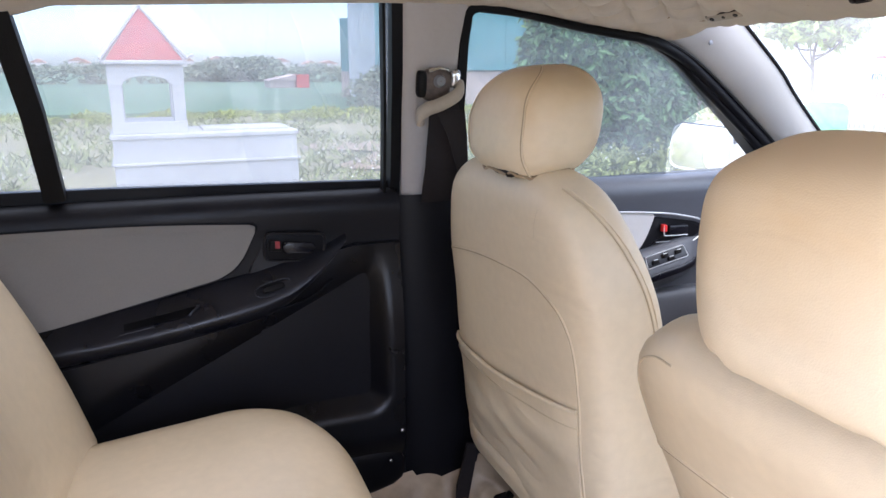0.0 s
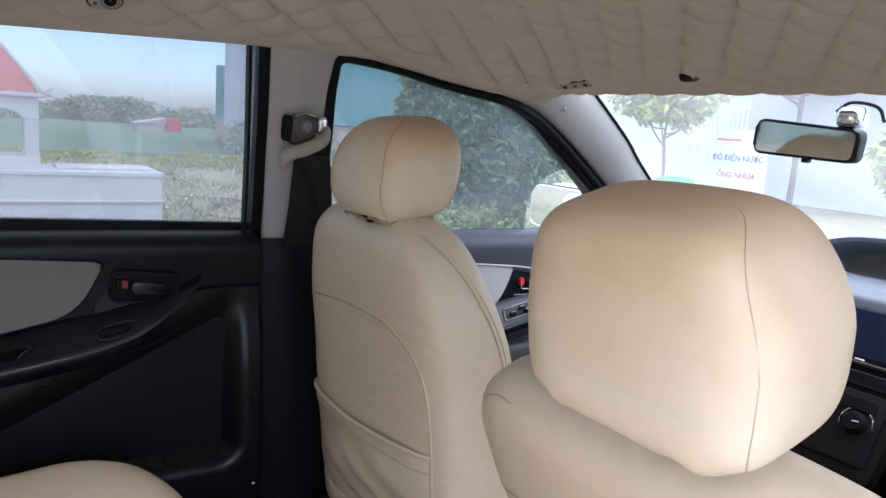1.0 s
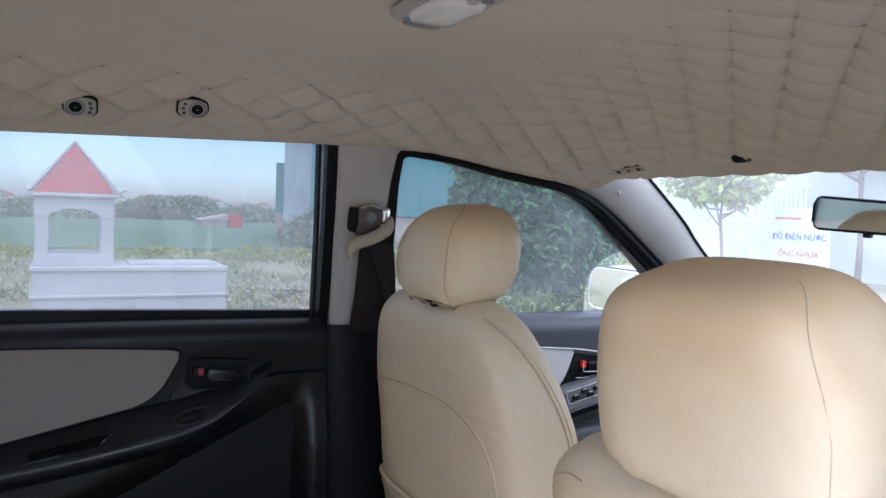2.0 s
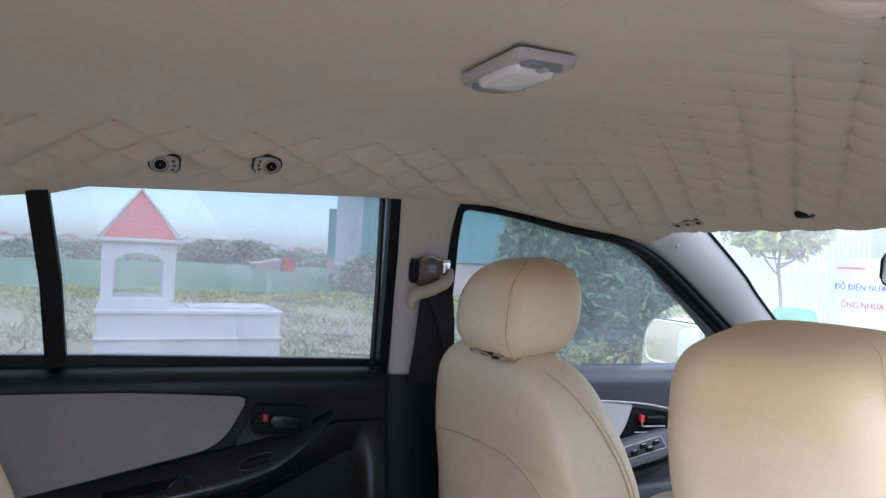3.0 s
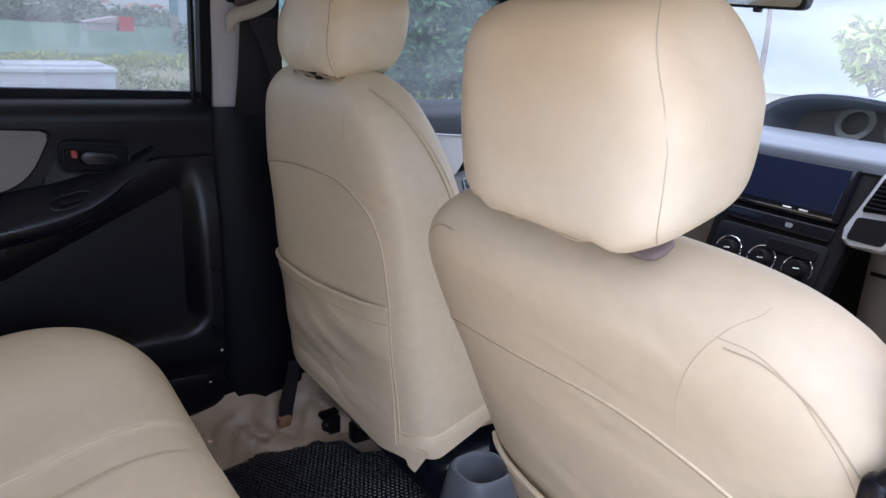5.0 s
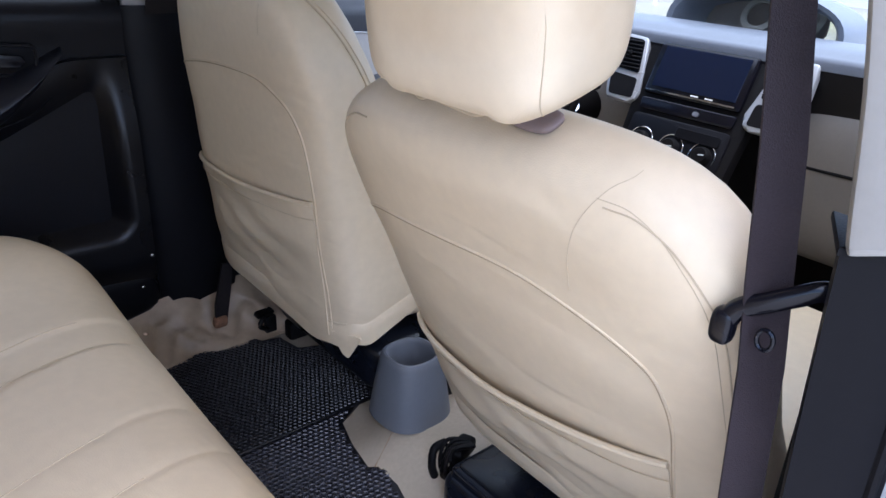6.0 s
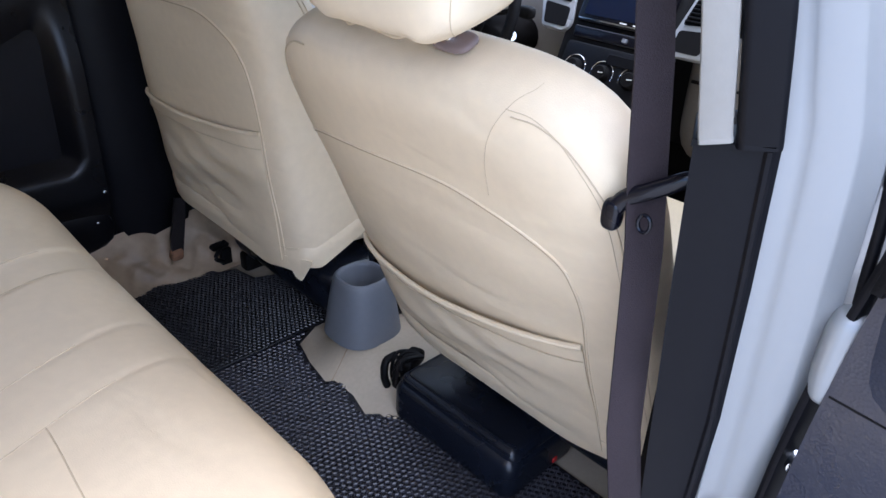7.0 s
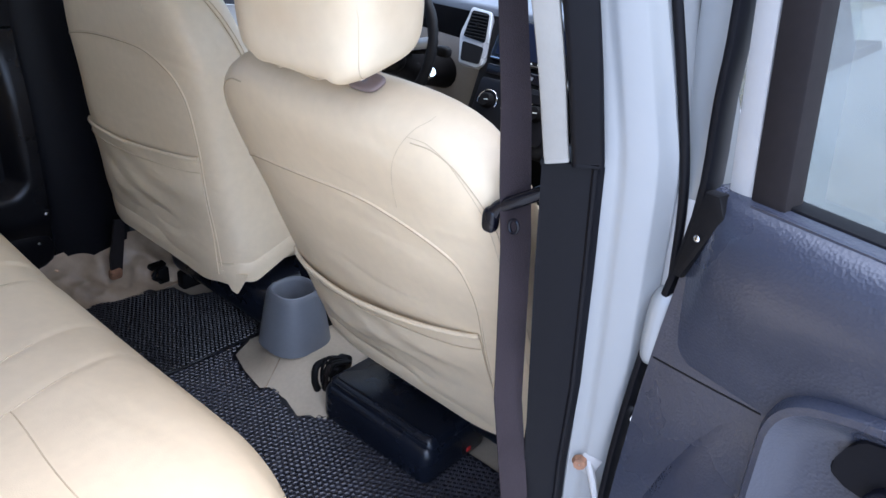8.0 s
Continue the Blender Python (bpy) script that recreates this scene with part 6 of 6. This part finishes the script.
# ---- on the ceiling ----
def ceiling_things():
    l = thing("dome_lamp", "clear plastic dome lamp, switched off, on the roof lining", "lamp", at=(0.428, -0.042, 1.692))
    sh = round_poly([(-0.043, -0.080), (0.043, -0.080), (0.043, 0.080), (-0.043, 0.080)], 0.012, 4)
    part("lamp_base", slab([(a * 0.88, b * 0.94) for a, b in sh], 0.011, 0.006, 3, pose(0, 0, 0.004, 180, 0, 0)), GREY_TRIM, l, "grey lamp frame")
    rows = [[(k * 0.030 * power(math.cos(a), 0.45), q * 0.052 * power(math.sin(a), 0.45), z) for a in [2 * math.pi * i / 36 for i in range(36)]] for k, q, z in ((1, 1, -0.004), (0.99, 0.98, -0.009), (0.95, 0.93, -0.0135), (0.88, 0.86, -0.0155), (0.5, 0.5, -0.017), (0.01, 0.01, -0.0175))]
    part("lens", grid(rows, True), LENS, l, "clear lamp lens")
    for sg in (1, -1):
        part("end_cap", slab(round_poly([(-0.028, 0.0), (0.028, 0.0), (0.020, 0.018), (-0.020, 0.018)][::1], 0.006, 3), 0.007, 0.003, 2, pose(0, sg * 0.054, -0.005, 180, 0, 180 if sg > 0 else 0)), CUP_GREY, l)
    part("lamp_switch", box(0.010, 0.014, 0.005, 0.0015, 2, pose(0.0, -0.062, -0.013)), LIGHT_TRIM, l)
    for x, y0, flip in ((0.077, 0.508, 1), (0.243, 0.490, -1)):
        z = ceiling_z(x, y0)
        g = thing("grab_handle_mount", "bare grey grab handle mount on the roof lining", "handle mount", "grab handle mounts", at=(x, y0, z - 0.020))
        B = pose(0, 0, 0, 180 - 56, 0, 0)
        oval = round_poly([(-0.022, -0.010), (-0.008, -0.016), (0.012, -0.016), (0.023, -0.012), (0.023, 0.012), (0.012, 0.016), (-0.008, 0.016), (-0.022, 0.010)], 0.008, 4)
        B = B if flip > 0 else B @ pose(0, 0, 0, 0, 0, 180)
        part("back_plate", slab([(a * 1.13, b * 1.13) for a, b in oval], 0.006, 0.003, 2, B), BROWN_BELT, g)
        part("plate", slab(oval, 0.010, 0.004, 2, B), LIGHT_TRIM, g, "pale grey mount with dark holes")
        part("cup", lathe([(0.0115, 0.0005), (0.0125, 0.002), (0.014, 0.0015), (0.014, 0)], 20), CUP_GREY, g, m=B @ pose(-0.006, 0, 0.0095))
        part("hole", lathe([(0.001, 0.002), (0.009, 0.002), (0.010, 0)], 16), BLACK_SOFT, g, m=B @ pose(-0.006, 0, 0.009))
        for dx, dy in ((0.014, -0.008), (0.016, 0), (0.014, 0.008)):
            part("slot", lathe([(0.001, 0.0015), (0.0024, 0.0015), (0.003, 0)], 8), BLACK_SOFT, g, m=B @ pose(dx, dy, 0.0095))
    for x, y0, half in ((1.146, 0.438, 0.042), (1.146, 0.142, 0.021)):
        c = thing("sun_visor_mount", "bare sun visor mount, dark holes in pale plastic" if half > 0.03 else "small dark sun visor clip on the roof lining", "visor mount", "visor mounts", at=(x, y0, ceiling_z(x, y0) - 0.004))
        # lies on the sloping face of the visor hollow
        across = Vector((0.02, 0, ceiling_z(x + 0.01, y0) - ceiling_z(x - 0.01, y0))).normalized()
        along = Vector((0.10, -1, 0.05)).normalized()
        out = along.cross(across).normalized()
        out = -out if out.z > 0 else out
        along = across.cross(out)
        B = Matrix(((along.x, across.x, out.x, 0), (along.y, across.y, out.y, 0), (along.z, across.z, out.z, 0), (0, 0, 0, 1)))
        shape = round_poly([(-half, -0.009), (half, -0.009), (half, 0.009), (-half, 0.009)], 0.008, 4)
        part("rim", slab([(a * 1.05, b * 1.15) for a, b in shape], 0.004, 0.0015, 2, B), BROWN_BELT, c)
        part("plate", slab(shape, 0.006, 0.002, 2, B), IVORY if half > 0.03 else BLACK_SOFT, c)
        for dx, r in ((-0.7 * half, 0.0055), (0.0, 0.004), (0.7 * half, 0.0055)):
            part("hole", lathe([(0.001, 0.002), (r - 0.001, 0.002), (r, 0)], 10), BLACK_SOFT, c, m=B @ pose(dx, 0, 0.0055))


ceiling_things()


def side_mirror():
    m_ = thing("side_mirror", "silver door mirror outside the driver's window", "side mirror", at=(1.585, 0.945, 1.236))
    part("housing", pillow(0.050, 0.122, 0.078, 0.6, 40, 22), MIRROR_SHELL, m_, m=pose(0.045, 0.0, 0.0, 0, 0, -8))
    glass_at = pose(-0.006, 0.0, 0.0, 0, 0, -84) @ pose(0, 0, 0, 91, 0, 0)
    face = round_poly([(-0.112, -0.058), (0.108, -0.062), (0.110, 0.060), (-0.100, 0.064)], 0.036, 6)
    part("mirror_glass", slab(face, 0.004, 0.001, 1), MIRROR_DULL, m_, m=glass_at.copy())
    part("mirror_rim", tube([glass_at @ Vector((a * 1.03, b * 1.05, 0.002)) for a, b in face + face[:1]], 0.004, 8), MIRROR_SHELL, m_)
    part("dark_edge", tube([glass_at @ Vector((a * 1.08, b * 1.10, -0.004)) for a, b in face[14:] + face[:7]], 0.005, 8), RUBBER, m_)
    part("arm", box(0.06, 0.12, 0.05, 0.015, 3, pose(0.04, -0.15, -0.06)), MIRROR_SHELL, m_)


side_mirror()


# ---- outside ----
def ground():
    rows = []
    ys = [-400, -60, -12, -4, -2, 0, 2, 4, 7, 10, 14, 20, 30, 60, 150, 600]
    for x in (-500, -60, -20, -8, -4, 0, 4, 8, 12, 20, 40, 80, 500):
        rows.append([(x, y, -0.02 if abs(y) < 3 else 0.03 * math.sin(x * 1.3 + y)) for y in ys])
    g = part("ground", grid(rows), GRASS_GROUND)
    tagged(g, "scrubby grass and bare earth", "ground", kind="structure")
    tagged(part("road", slab([(-60, -6), (60, -6), (60, 2.2), (-60, 2.2)], 0.05, 0, 1, pose(0, 0, -0.01)), ROAD), "pale concrete road under the car", "road", kind="structure")
    tagged(part("field", slab([(-300, 22), (40, 22), (120, 130), (-300, 130)], 0.12, 0, 1, pose(0, 0, 0)), FIELD), "flat green paddy field", "field", kind="structure")


ground()


def leaves(rnd, centres, n, size, droop=0.4, flat=0.5):
    """Many small folded leaves scattered in clumps: centres of (x, y, z, rx, ry, rz)."""
    vs, fs = [], []
    for _ in range(n):
        cx, cy, cz, rx, ry, rz = centres[int(rnd.random() * len(centres))]
        while True:
            a, b, c = (rnd.uniform(-1, 1) for _ in range(3))
            q = a * a + b * b + c * c
            if q < 1:
                break
        if rnd.random() < 0.6 and q > 1e-4:
            f = (0.75 + 0.25 * rnd.random()) / math.sqrt(q)
            a, b, c = a * f, b * f, c * f
        p = Vector((cx + a * rx, cy + b * ry, cz + c * rz))
        d = Vector((rnd.gauss(0, 1), rnd.gauss(0, 1), rnd.gauss(-droop, flat))).normalized()
        s = d.cross(Vector((rnd.gauss(0, 1), rnd.gauss(0, 1), rnd.gauss(0, 1)))).normalized()
        L = size * rnd.uniform(0.6, 1.3)
        w = L * 0.2
        n_ = d.cross(s) * w * 0.4
        i = len(vs)
        vs += [tuple(p), tuple(p + d * L * 0.5 + s * w + n_), tuple(p + d * L), tuple(p + d * L * 0.5 - s * w + n_)]
        fs += [(i, i + 1, i + 2), (i, i + 2, i + 3)]
    return vs, fs


def tree(x, y, h, crown, leaf_mat, label, seed, n=5000, leaf=0.1, trunk_r=0.06, name="tree", stems=4):
    rnd = random.Random(seed)
    t = thing(name, label, "tree", at=(x, y, 0))
    tips = []
    tr = [Vector((0, 0, -0.1)), Vector((0.05, 0.02, h * 0.25)), Vector((0.02, 0.08, h * 0.5)), Vector((0.1, 0.05, h * 0.7))]
    bms = [sweep(smooth_path(tr, 4), ring(trunk_r, n=8), (1, 0.2, 0), [1 - 0.05 * i for i in range(13)])]
    for i in range(stems):
        a = 6.283 * i / stems + rnd.random()
        z0 = h * rnd.uniform(0.3, 0.6)
        e = Vector((math.cos(a) * crown * rnd.uniform(0.5, 0.9), math.sin(a) * crown * rnd.uniform(0.5, 0.9), h * rnd.uniform(0.7, 0.95)))
        st = Vector((0.03, 0.04, z0))
        path = smooth_path([st, st.lerp(e, 0.5) + Vector((0, 0, -0.08 * h)), e], 5)
        bms.append(sweep(path, ring(trunk_r * 0.45, n=6), (0.3, 1, 0.2), [1 - 0.07 * k for k in range(len(path))]))
        tips.append((e.x, e.y, e.z, crown * 0.42, crown * 0.42, h * 0.12))
        m_ = st.lerp(e, 0.65)
        tips.append((m_.x, m_.y, m_.z, crown * 0.3, crown * 0.3, h * 0.1))
    tips.append((0.1, 0.05, h * 0.85, crown * 0.5, crown * 0.5, h * 0.13))
    part("trunk", join(*bms), BARK, t)
    vs, fs = leaves(rnd, tips, n, leaf)
    raw("crown", vs, fs, leaf_mat, t)
    return t


def earth():
    rows = [[(3.2 + 1.6 * i / 10 + 0.5 * math.sin(j), 7.6 + 5 * j / 12, 0.045 + 0.02 * math.sin(i * 2.0 + j)) for j in range(13)] for i in range(11)]
    tagged(part("bare_earth", grid(rows), EARTH), "patch of bare pinkish earth among the weeds", "ground patch", kind="structure")


earth()


def shrine():
    s = thing("roadside_shrine", "pale stone roadside shrine with a red pyramid roof", "shrine", at=(0.16, 6.0, 0))
    w, dp = 0.30, 0.28
    def lift(pts, depth, y, bev=0.006):
        return slab(pts, depth, bev, 1, Matrix(((1, 0, 0, 0), (0, 0, -1, y), (0, 1, 0, 0), (0, 0, 0, 1))))
    # tower with an arched window on each face, made of posts, sill and arch
    posts = [box(0.10, 0.10, 0.40, 0.004, 1, pose(sx * 0.246, sy * 0.246 + 0.25, 1.16)) for sx in (-1, 1) for sy in (-1, 1)]
    tower = part("tower", join(*posts, box(0.60, 0.60, 0.10, 0.004, 1, pose(0, 0.25, 0.955))), CONCRETE, s)
    arch = [(-0.30, 1.30)] + [(-0.20, 1.30)] + [(-0.20 * math.cos(math.pi * i / 14), 1.30 + 0.085 * math.sin(math.pi * i / 14) ** 0.8) for i in range(1, 14)] + [(0.20, 1.30), (0.30, 1.30), (0.30, 1.48), (-0.30, 1.48)]
    part("arch", lift(arch, 0.085, 0.035), CONCRETE, s)
    part("arch", lift(arch, 0.08, 0.55), CONCRETE, s)
    part("arch_side", box(0.08, 0.5, 0.12, 0.004, 1, pose(-0.26, 0.25, 1.42)), CONCRETE, s)
    part("arch_side", box(0.08, 0.5, 0.12, 0.004, 1, pose(0.26, 0.25, 1.42)), CONCRETE, s)
    part("eave", box(0.68, 0.68, 0.035, 0.008, 1, pose(0, 0.25, 1.495)), CONCRETE, s)
    bm = bmesh.new()
    a = [bm.verts.new(p) for p in ((-0.30, -0.05, 1.515), (0.30, -0.05, 1.515), (0.30, 0.55, 1.515), (-0.30, 0.55, 1.515), (0.0, 0.25, 1.955))]
    for i in range(4):
        bm.faces.new((a[i], a[(i + 1) % 4], a[4]))
    bm.faces.new((a[3], a[2], a[1], a[0]))
    part("roof", bm, ROOF_RED, s, "faded red pyramid roof", smooth=False)
    for sx, sy in ((-1, -0.05), (1, -0.05), (-1, 0.55), (1, 0.55)):
        part("roof_ridge", tube([(sx * 0.34, sy + (0.04 if sy > 0 else -0.04), 1.525), (sx * 0.18, (sy + 0.25) / 2, 1.73), (0, 0.25, 1.965)], 0.014, 6), CONCRETE, s)
    part("eave_horn", box(0.12, 0.03, 0.03, 0.008, 1, pose(0.38, 0.5, 1.545, 0, -20, 0)), CONCRETE, s)
    # long two-tier base
    part("base_top", box(1.57, 0.74, 0.04, 0.008, 1, pose(0.455, 0.22, 0.885)), CONCRETE, s)
    part("base_wall", box(1.53, 0.70, 0.25, 0.004, 1, pose(0.455, 0.22, 0.75)), CONCRETE, s)
    part("base_band", box(1.58, 0.75, 0.025, 0.006, 1, pose(0.455, 0.22, 0.655)), CONCRETE, s)
    part("base_wall", box(1.54, 0.71, 0.64, 0.004, 1, pose(0.455, 0.22, 0.31)), CONCRETE, s)
    part("slab_top", box(0.75, 0.42, 0.025, 0.006, 1, pose(0.80, 0.24, 0.915)), CONCRETE, s)


shrine()


def warehouse():
    b = thing("warehouse", "teal steel-clad building over pinkish plaster base", "building", at=(7.85, 23.9, 0))
    b.rotation_euler = (0, 0, radians(-17.5))
    part("wall", box(22, 6, 2.2, 0, m=pose(11.1, 3.1, 0.15 + 0.0)), PINK, b)
    part("cladding", box(22.2, 6.1, 5.0, 0, m=pose(11.1, 3.05, 3.78)), TEAL, b, "teal corrugated steel cladding")
    for i in range(35):
        part("rib", box(0.05, 0.04, 5.0, 0, m=pose(0.25 + i * 0.62, -0.015, 3.78)), TEAL, b)
    c = thing("white_house", "tall narrow white plastered building with teal side", "building", at=(9.0, 30, 0))
    c.rotation_euler = (0, 0, radians(-16.5))
    part("side_base", box(0.34, 3.8, 1.6, 0, m=pose(-0.57, 2.2, 0.4)), PINK, c)
    part("wall", box(1.12, 4, 9, 0, m=pose(0.17, 2, 4.0)), PLASTER, c)
    part("side_cladding", box(0.34, 3.8, 2.2, 0, m=pose(-0.57, 2.2, 2.3)), TEAL, c)


warehouse()


def far_things():
    r = thing("small_red_shed", "small far shed with a red side", "shed", at=(9.2, 44, 0))
    part("wall", box(1.5, 2, 0.6, 0, m=pose(-0.9, 1, 0.25)), PINK, r)
    part("red_side", box(0.75, 1.0, 0.9, 0, m=pose(0.3, 0.2, 0.45)), RED, r)
    part("roof", slab([(-1.0, 0), (1.0, 0), (0.7, 0.35)], 2.2, 0, 1, pose(-0.8, 2.1, 0.54, 90, 0, 0)), PINK, r)
    rnd = random.Random(11)
    for i in range(26):
        x = -75 + i * 6.5 + rnd.uniform(-2, 2)
        y = rnd.uniform(190, 240)
        h = rnd.uniform(1.4, 2.8)
        w = rnd.uniform(2.5, 6)
        hs = thing("far_house", "small far white house with a red roof", "house", "far houses", at=(x, y, 0))
        part("wall", box(w, 6, h, 0, m=pose(0, 0, h / 2)), FAR_WALL, hs)
        part("roof", slab([(-w * 0.55, 0), (w * 0.55, 0), (0, 1.0)], 6.4, 0, 1, pose(0, 3.2, h, 90, 0, 0)), FAR_ROOF, hs)
    cs = []
    for i in range(150):
        x = rnd.uniform(-110, 100)
        y = rnd.uniform(130, 180)
        h = rnd.uniform(0.35, 0.85) * (1.8 if rnd.random() < 0.12 else 1)
        cs.append((x, y, h * 0.6, rnd.uniform(2, 5), 2, h))
    vs, fs = leaves(rnd, cs, 45000, 0.6)
    tagged(raw("far_tree_line", vs, fs, LEAF_HAZED), "low green line of far trees and hedges", "trees", kind="stuff")
    cs = [(7.0 + rnd.uniform(-2.5, 4), 62 + rnd.uniform(-2, 4), rnd.uniform(0.5, 1.6), 1.6, 1.5, 0.8) for _ in range(14)]
    cs += [(x, 58, 0.8, 2.0, 1.5, 0.8) for x in (-6, -2, 2, 11, 14)]
    vs, fs = leaves(rnd, cs, 9000, 0.45)
    tagged(raw("middle_hedge", vs, fs, LEAF_HAZED), "scrubby green hedge at the field's edge", "hedge", kind="stuff")
    cs = [(x + rnd.uniform(-0.3, 0.3), 20.5 + rnd.uniform(-1.5, 1.5), 0.08, 0.5, 0.6, 0.09) for x in [-14 + i * 0.7 for i in range(36)]]
    vs, fs = leaves(rnd, cs, 12000, 0.13, -0.2)
    tagged(raw("crop_row", vs, fs, CROP), "yellow-green vegetable plants in a row", "crops", kind="stuff")
    cs = [(8.3 + rnd.uniform(-1.2, 2.2), 23 + rnd.uniform(-1, 1), rnd.uniform(0.2, 1.2), 0.6, 0.6, 0.6) for _ in range(16)]
    vs, fs = leaves(rnd, cs, 5000, 0.22)
    tagged(raw("roadside_bushes", vs, fs, LEAF_HAZED), "loose green bushes before the building", "bushes", kind="stuff")


far_things()


def grass():
    rnd = random.Random(5)
    vs, fs = [], []
    for _ in range(30000):
        y = 5.0 + 15.5 * rnd.random() ** 1.4
        x = rnd.uniform(-0.75, 1.05) * y + rnd.uniform(-2, 1)
        if -0.9 < x < 2 and 5.6 < y < 7 or math.sin(1.7 * x + 0.6 * y) + math.sin(0.9 * y - 1.1 * x + 2) + rnd.gauss(0, 0.3) < -0.75:
            continue
        hgt = rnd.uniform(0.05, 0.18)
        a = rnd.uniform(0, 6.283)
        w = 0.012 + 0.0014 * y
        i = len(vs)
        lean = Vector((rnd.gauss(0, 0.12), rnd.gauss(0, 0.12), 0))
        vs += [(x - w * math.cos(a), y - w * math.sin(a), 0), (x + w * math.cos(a), y + w * math.sin(a), 0), (x + lean.x, y + lean.y, hgt)]
        fs.append((i, i + 1, i + 2))
    tagged(raw("wild_grass", vs, fs, GRASS), "tall wild grass and weeds beside the road", "grass", kind="stuff")
    vs, fs = [], []
    for _ in range(800):
        y = 5.2 + 11 * rnd.random()
        x = rnd.uniform(-0.7, 1.1) * y
        if -0.9 < x < 2 and 5.6 < y < 7:
            continue
        z = rnd.uniform(0.1, 0.3)
        s = rnd.uniform(0.008, 0.017)
        i = len(vs)
        for k in range(5):
            vs.append((x + s * math.cos(k * 1.2566), y + s * math.sin(k * 1.2566) * 0.6, z + s * 0.8 * math.sin(k * 1.2566)))
        fs.append((i, i + 1, i + 2, i + 3, i + 4))
    tagged(raw("wild_flowers", vs, fs, FLOWER), "small white wild flowers among the weeds", "flowers", kind="stuff")


grass()


def bush_wall():
    rnd = random.Random(9)
    b = thing("roadside_thicket", "dense dark green bushes with drooping narrow leaves", "bushes", at=(0, 0, 0))
    cs = []
    for i in range(46):
        a, r = math.atan(rnd.uniform(1.08, 1.45)), rnd.uniform(8.6, 10.8)
        x, y = r * math.cos(a), r * math.sin(a)
        cs.append((x, y, rnd.uniform(0.7, 2.3) + 0.10 * (x - 5), 0.6, 0.6, 0.6))
    vs, fs = leaves(rnd, cs, 50000, 0.13, 0.7)
    raw("foliage", vs, fs, LEAF_DARK, b)
    wd = []
    for i in range(60):
        a, r = math.atan(rnd.uniform(0.95, 1.6)), rnd.uniform(6.8, 8.6)
        wd.append((r * math.cos(a), r * math.sin(a), 0.25, 0.5, 0.5, rnd.uniform(0.15, 0.42)))
    v2, f2 = leaves(rnd, wd, 16000, 0.10, -0.5)
    raw("undergrowth", v2, f2, GRASS, b)
    v3, f3 = leaves(rnd, [(x, y, z + 0.2, rx, ry, 0.2) for x, y, z, rx, ry, rz in wd], 500, 0.035, 0.0)
    raw("blossom", v3, f3, FLOWER, b, "small white blossoms")
    bms = []
    for i in range(26):
        x, y = 5.2 + 2.2 * rnd.random(), 7.6 + 1.2 * rnd.random()
        bms.append(tube(smooth_path([(x, y, -0.05), (x + rnd.uniform(-0.2, 0.2), y, 1.2), (x + rnd.uniform(-0.6, 0.6), y + rnd.uniform(-0.5, 0.5), 2.6)], 3), 0.02, 5))
    part("stems", join(*bms), BARK, b)


bush_wall()
tree(6.2, 9.4, 3.6, 1.0, LEAF_LIGHT, "young tree with hanging yellow-green leaves", 3, 6000, 0.22, name="tree", stems=5)


def street_front():
    """What shows through the windscreen: gate, sign, wall and a young tree."""
    tree(13.3, 10.6, 3.25, 1.3, LEAF_LIGHT, "slender young tree with bright yellow-green leaves", 21, 2600, 0.26, 0.05, stems=6)
    f = thing("steel_fence", "white painted steel bar fence panel", "fence", at=(16.0, 11.8, 0))
    for i in range(22):
        part("bar", box(0.035, 0.035, 2.6, 0, m=pose(0, 1.4 - i * 0.13, 1.3)), FENCE, f)
    for z in (0.5, 1.55, 2.45):
        part("rail", box(0.04, 2.9, 0.05, 0, m=pose(0, 0.03, z)), FENCE, f)
    w = thing("white_wall_house", "bright white plastered house front", "house", at=(19, 6, 0))
    part("wall", box(1, 26, 6, 0, m=pose(0.5, 0, 3)), PLASTER, w)
    part("roof", box(2, 26.6, 0.2, 0, m=pose(0.2, 0, 6.0)), PLASTER, w)
    s = thing("shop_sign", "white shop sign board with blue and red lettering", "sign", at=(14.0, 9.15, 0))
    part("board", box(0.06, 1.32, 1.55, 0.01, 1, pose(0, 0, 1.05)), SIGN, s)
    part("red_dash", box(0.066, 0.62, 0.05, 0.0, 1, pose(0, 0.28, 1.62)), SIGN_RED, s)
    for side in (-0.6, 0.6):
        part("post", box(0.06, 0.06, 1.2, 0.0, 1, pose(0.08, side, 0.58)), FENCE, s)
    for text, z, size, m_ in (("ĐỒ ĐIỆN NƯỚC", 1.17, 0.172, SIGN_BLUE), ("ỐNG NHỰA", 0.80, 0.175, SIGN_RED)):
        cu = bpy.data.curves.new("lettering", "FONT")
        cu.body, cu.size, cu.extrude, cu.align_x = text, size, 0.004, "CENTER"
        cu.materials.append(m_)
        t = new("lettering", cu)
        t.parent = s
        t.matrix_basis = Matrix.Translation((-0.036, 0.0, z)) @ Matrix(((0, 0, -1, 0), (-1, 0, 0, 0), (0, 1, 0, 0), (0, 0, 0, 1)))
    g = thing("green_tarpaulin", "green plastic sheet at the foot of the fence", "tarpaulin", at=(13.4, 10.3, 0))
    part("sheet", pillow(0.3, 0.45, 0.36, 0.5, 20, 12), GREEN, g, m=pose(0, 0, 0.36))
    tree(12.2, 4.75, 1.75, 0.75, LEAF_LIGHT, "low green shrub by the roadside", 31, 3500, 0.22, 0.04, stems=5)
    tree(17.5, 10.0, 5.5, 2.2, LEAF_LIGHT, "larger tree behind the sign", 41, 4000, 0.35, 0.09, stems=6)


street_front()
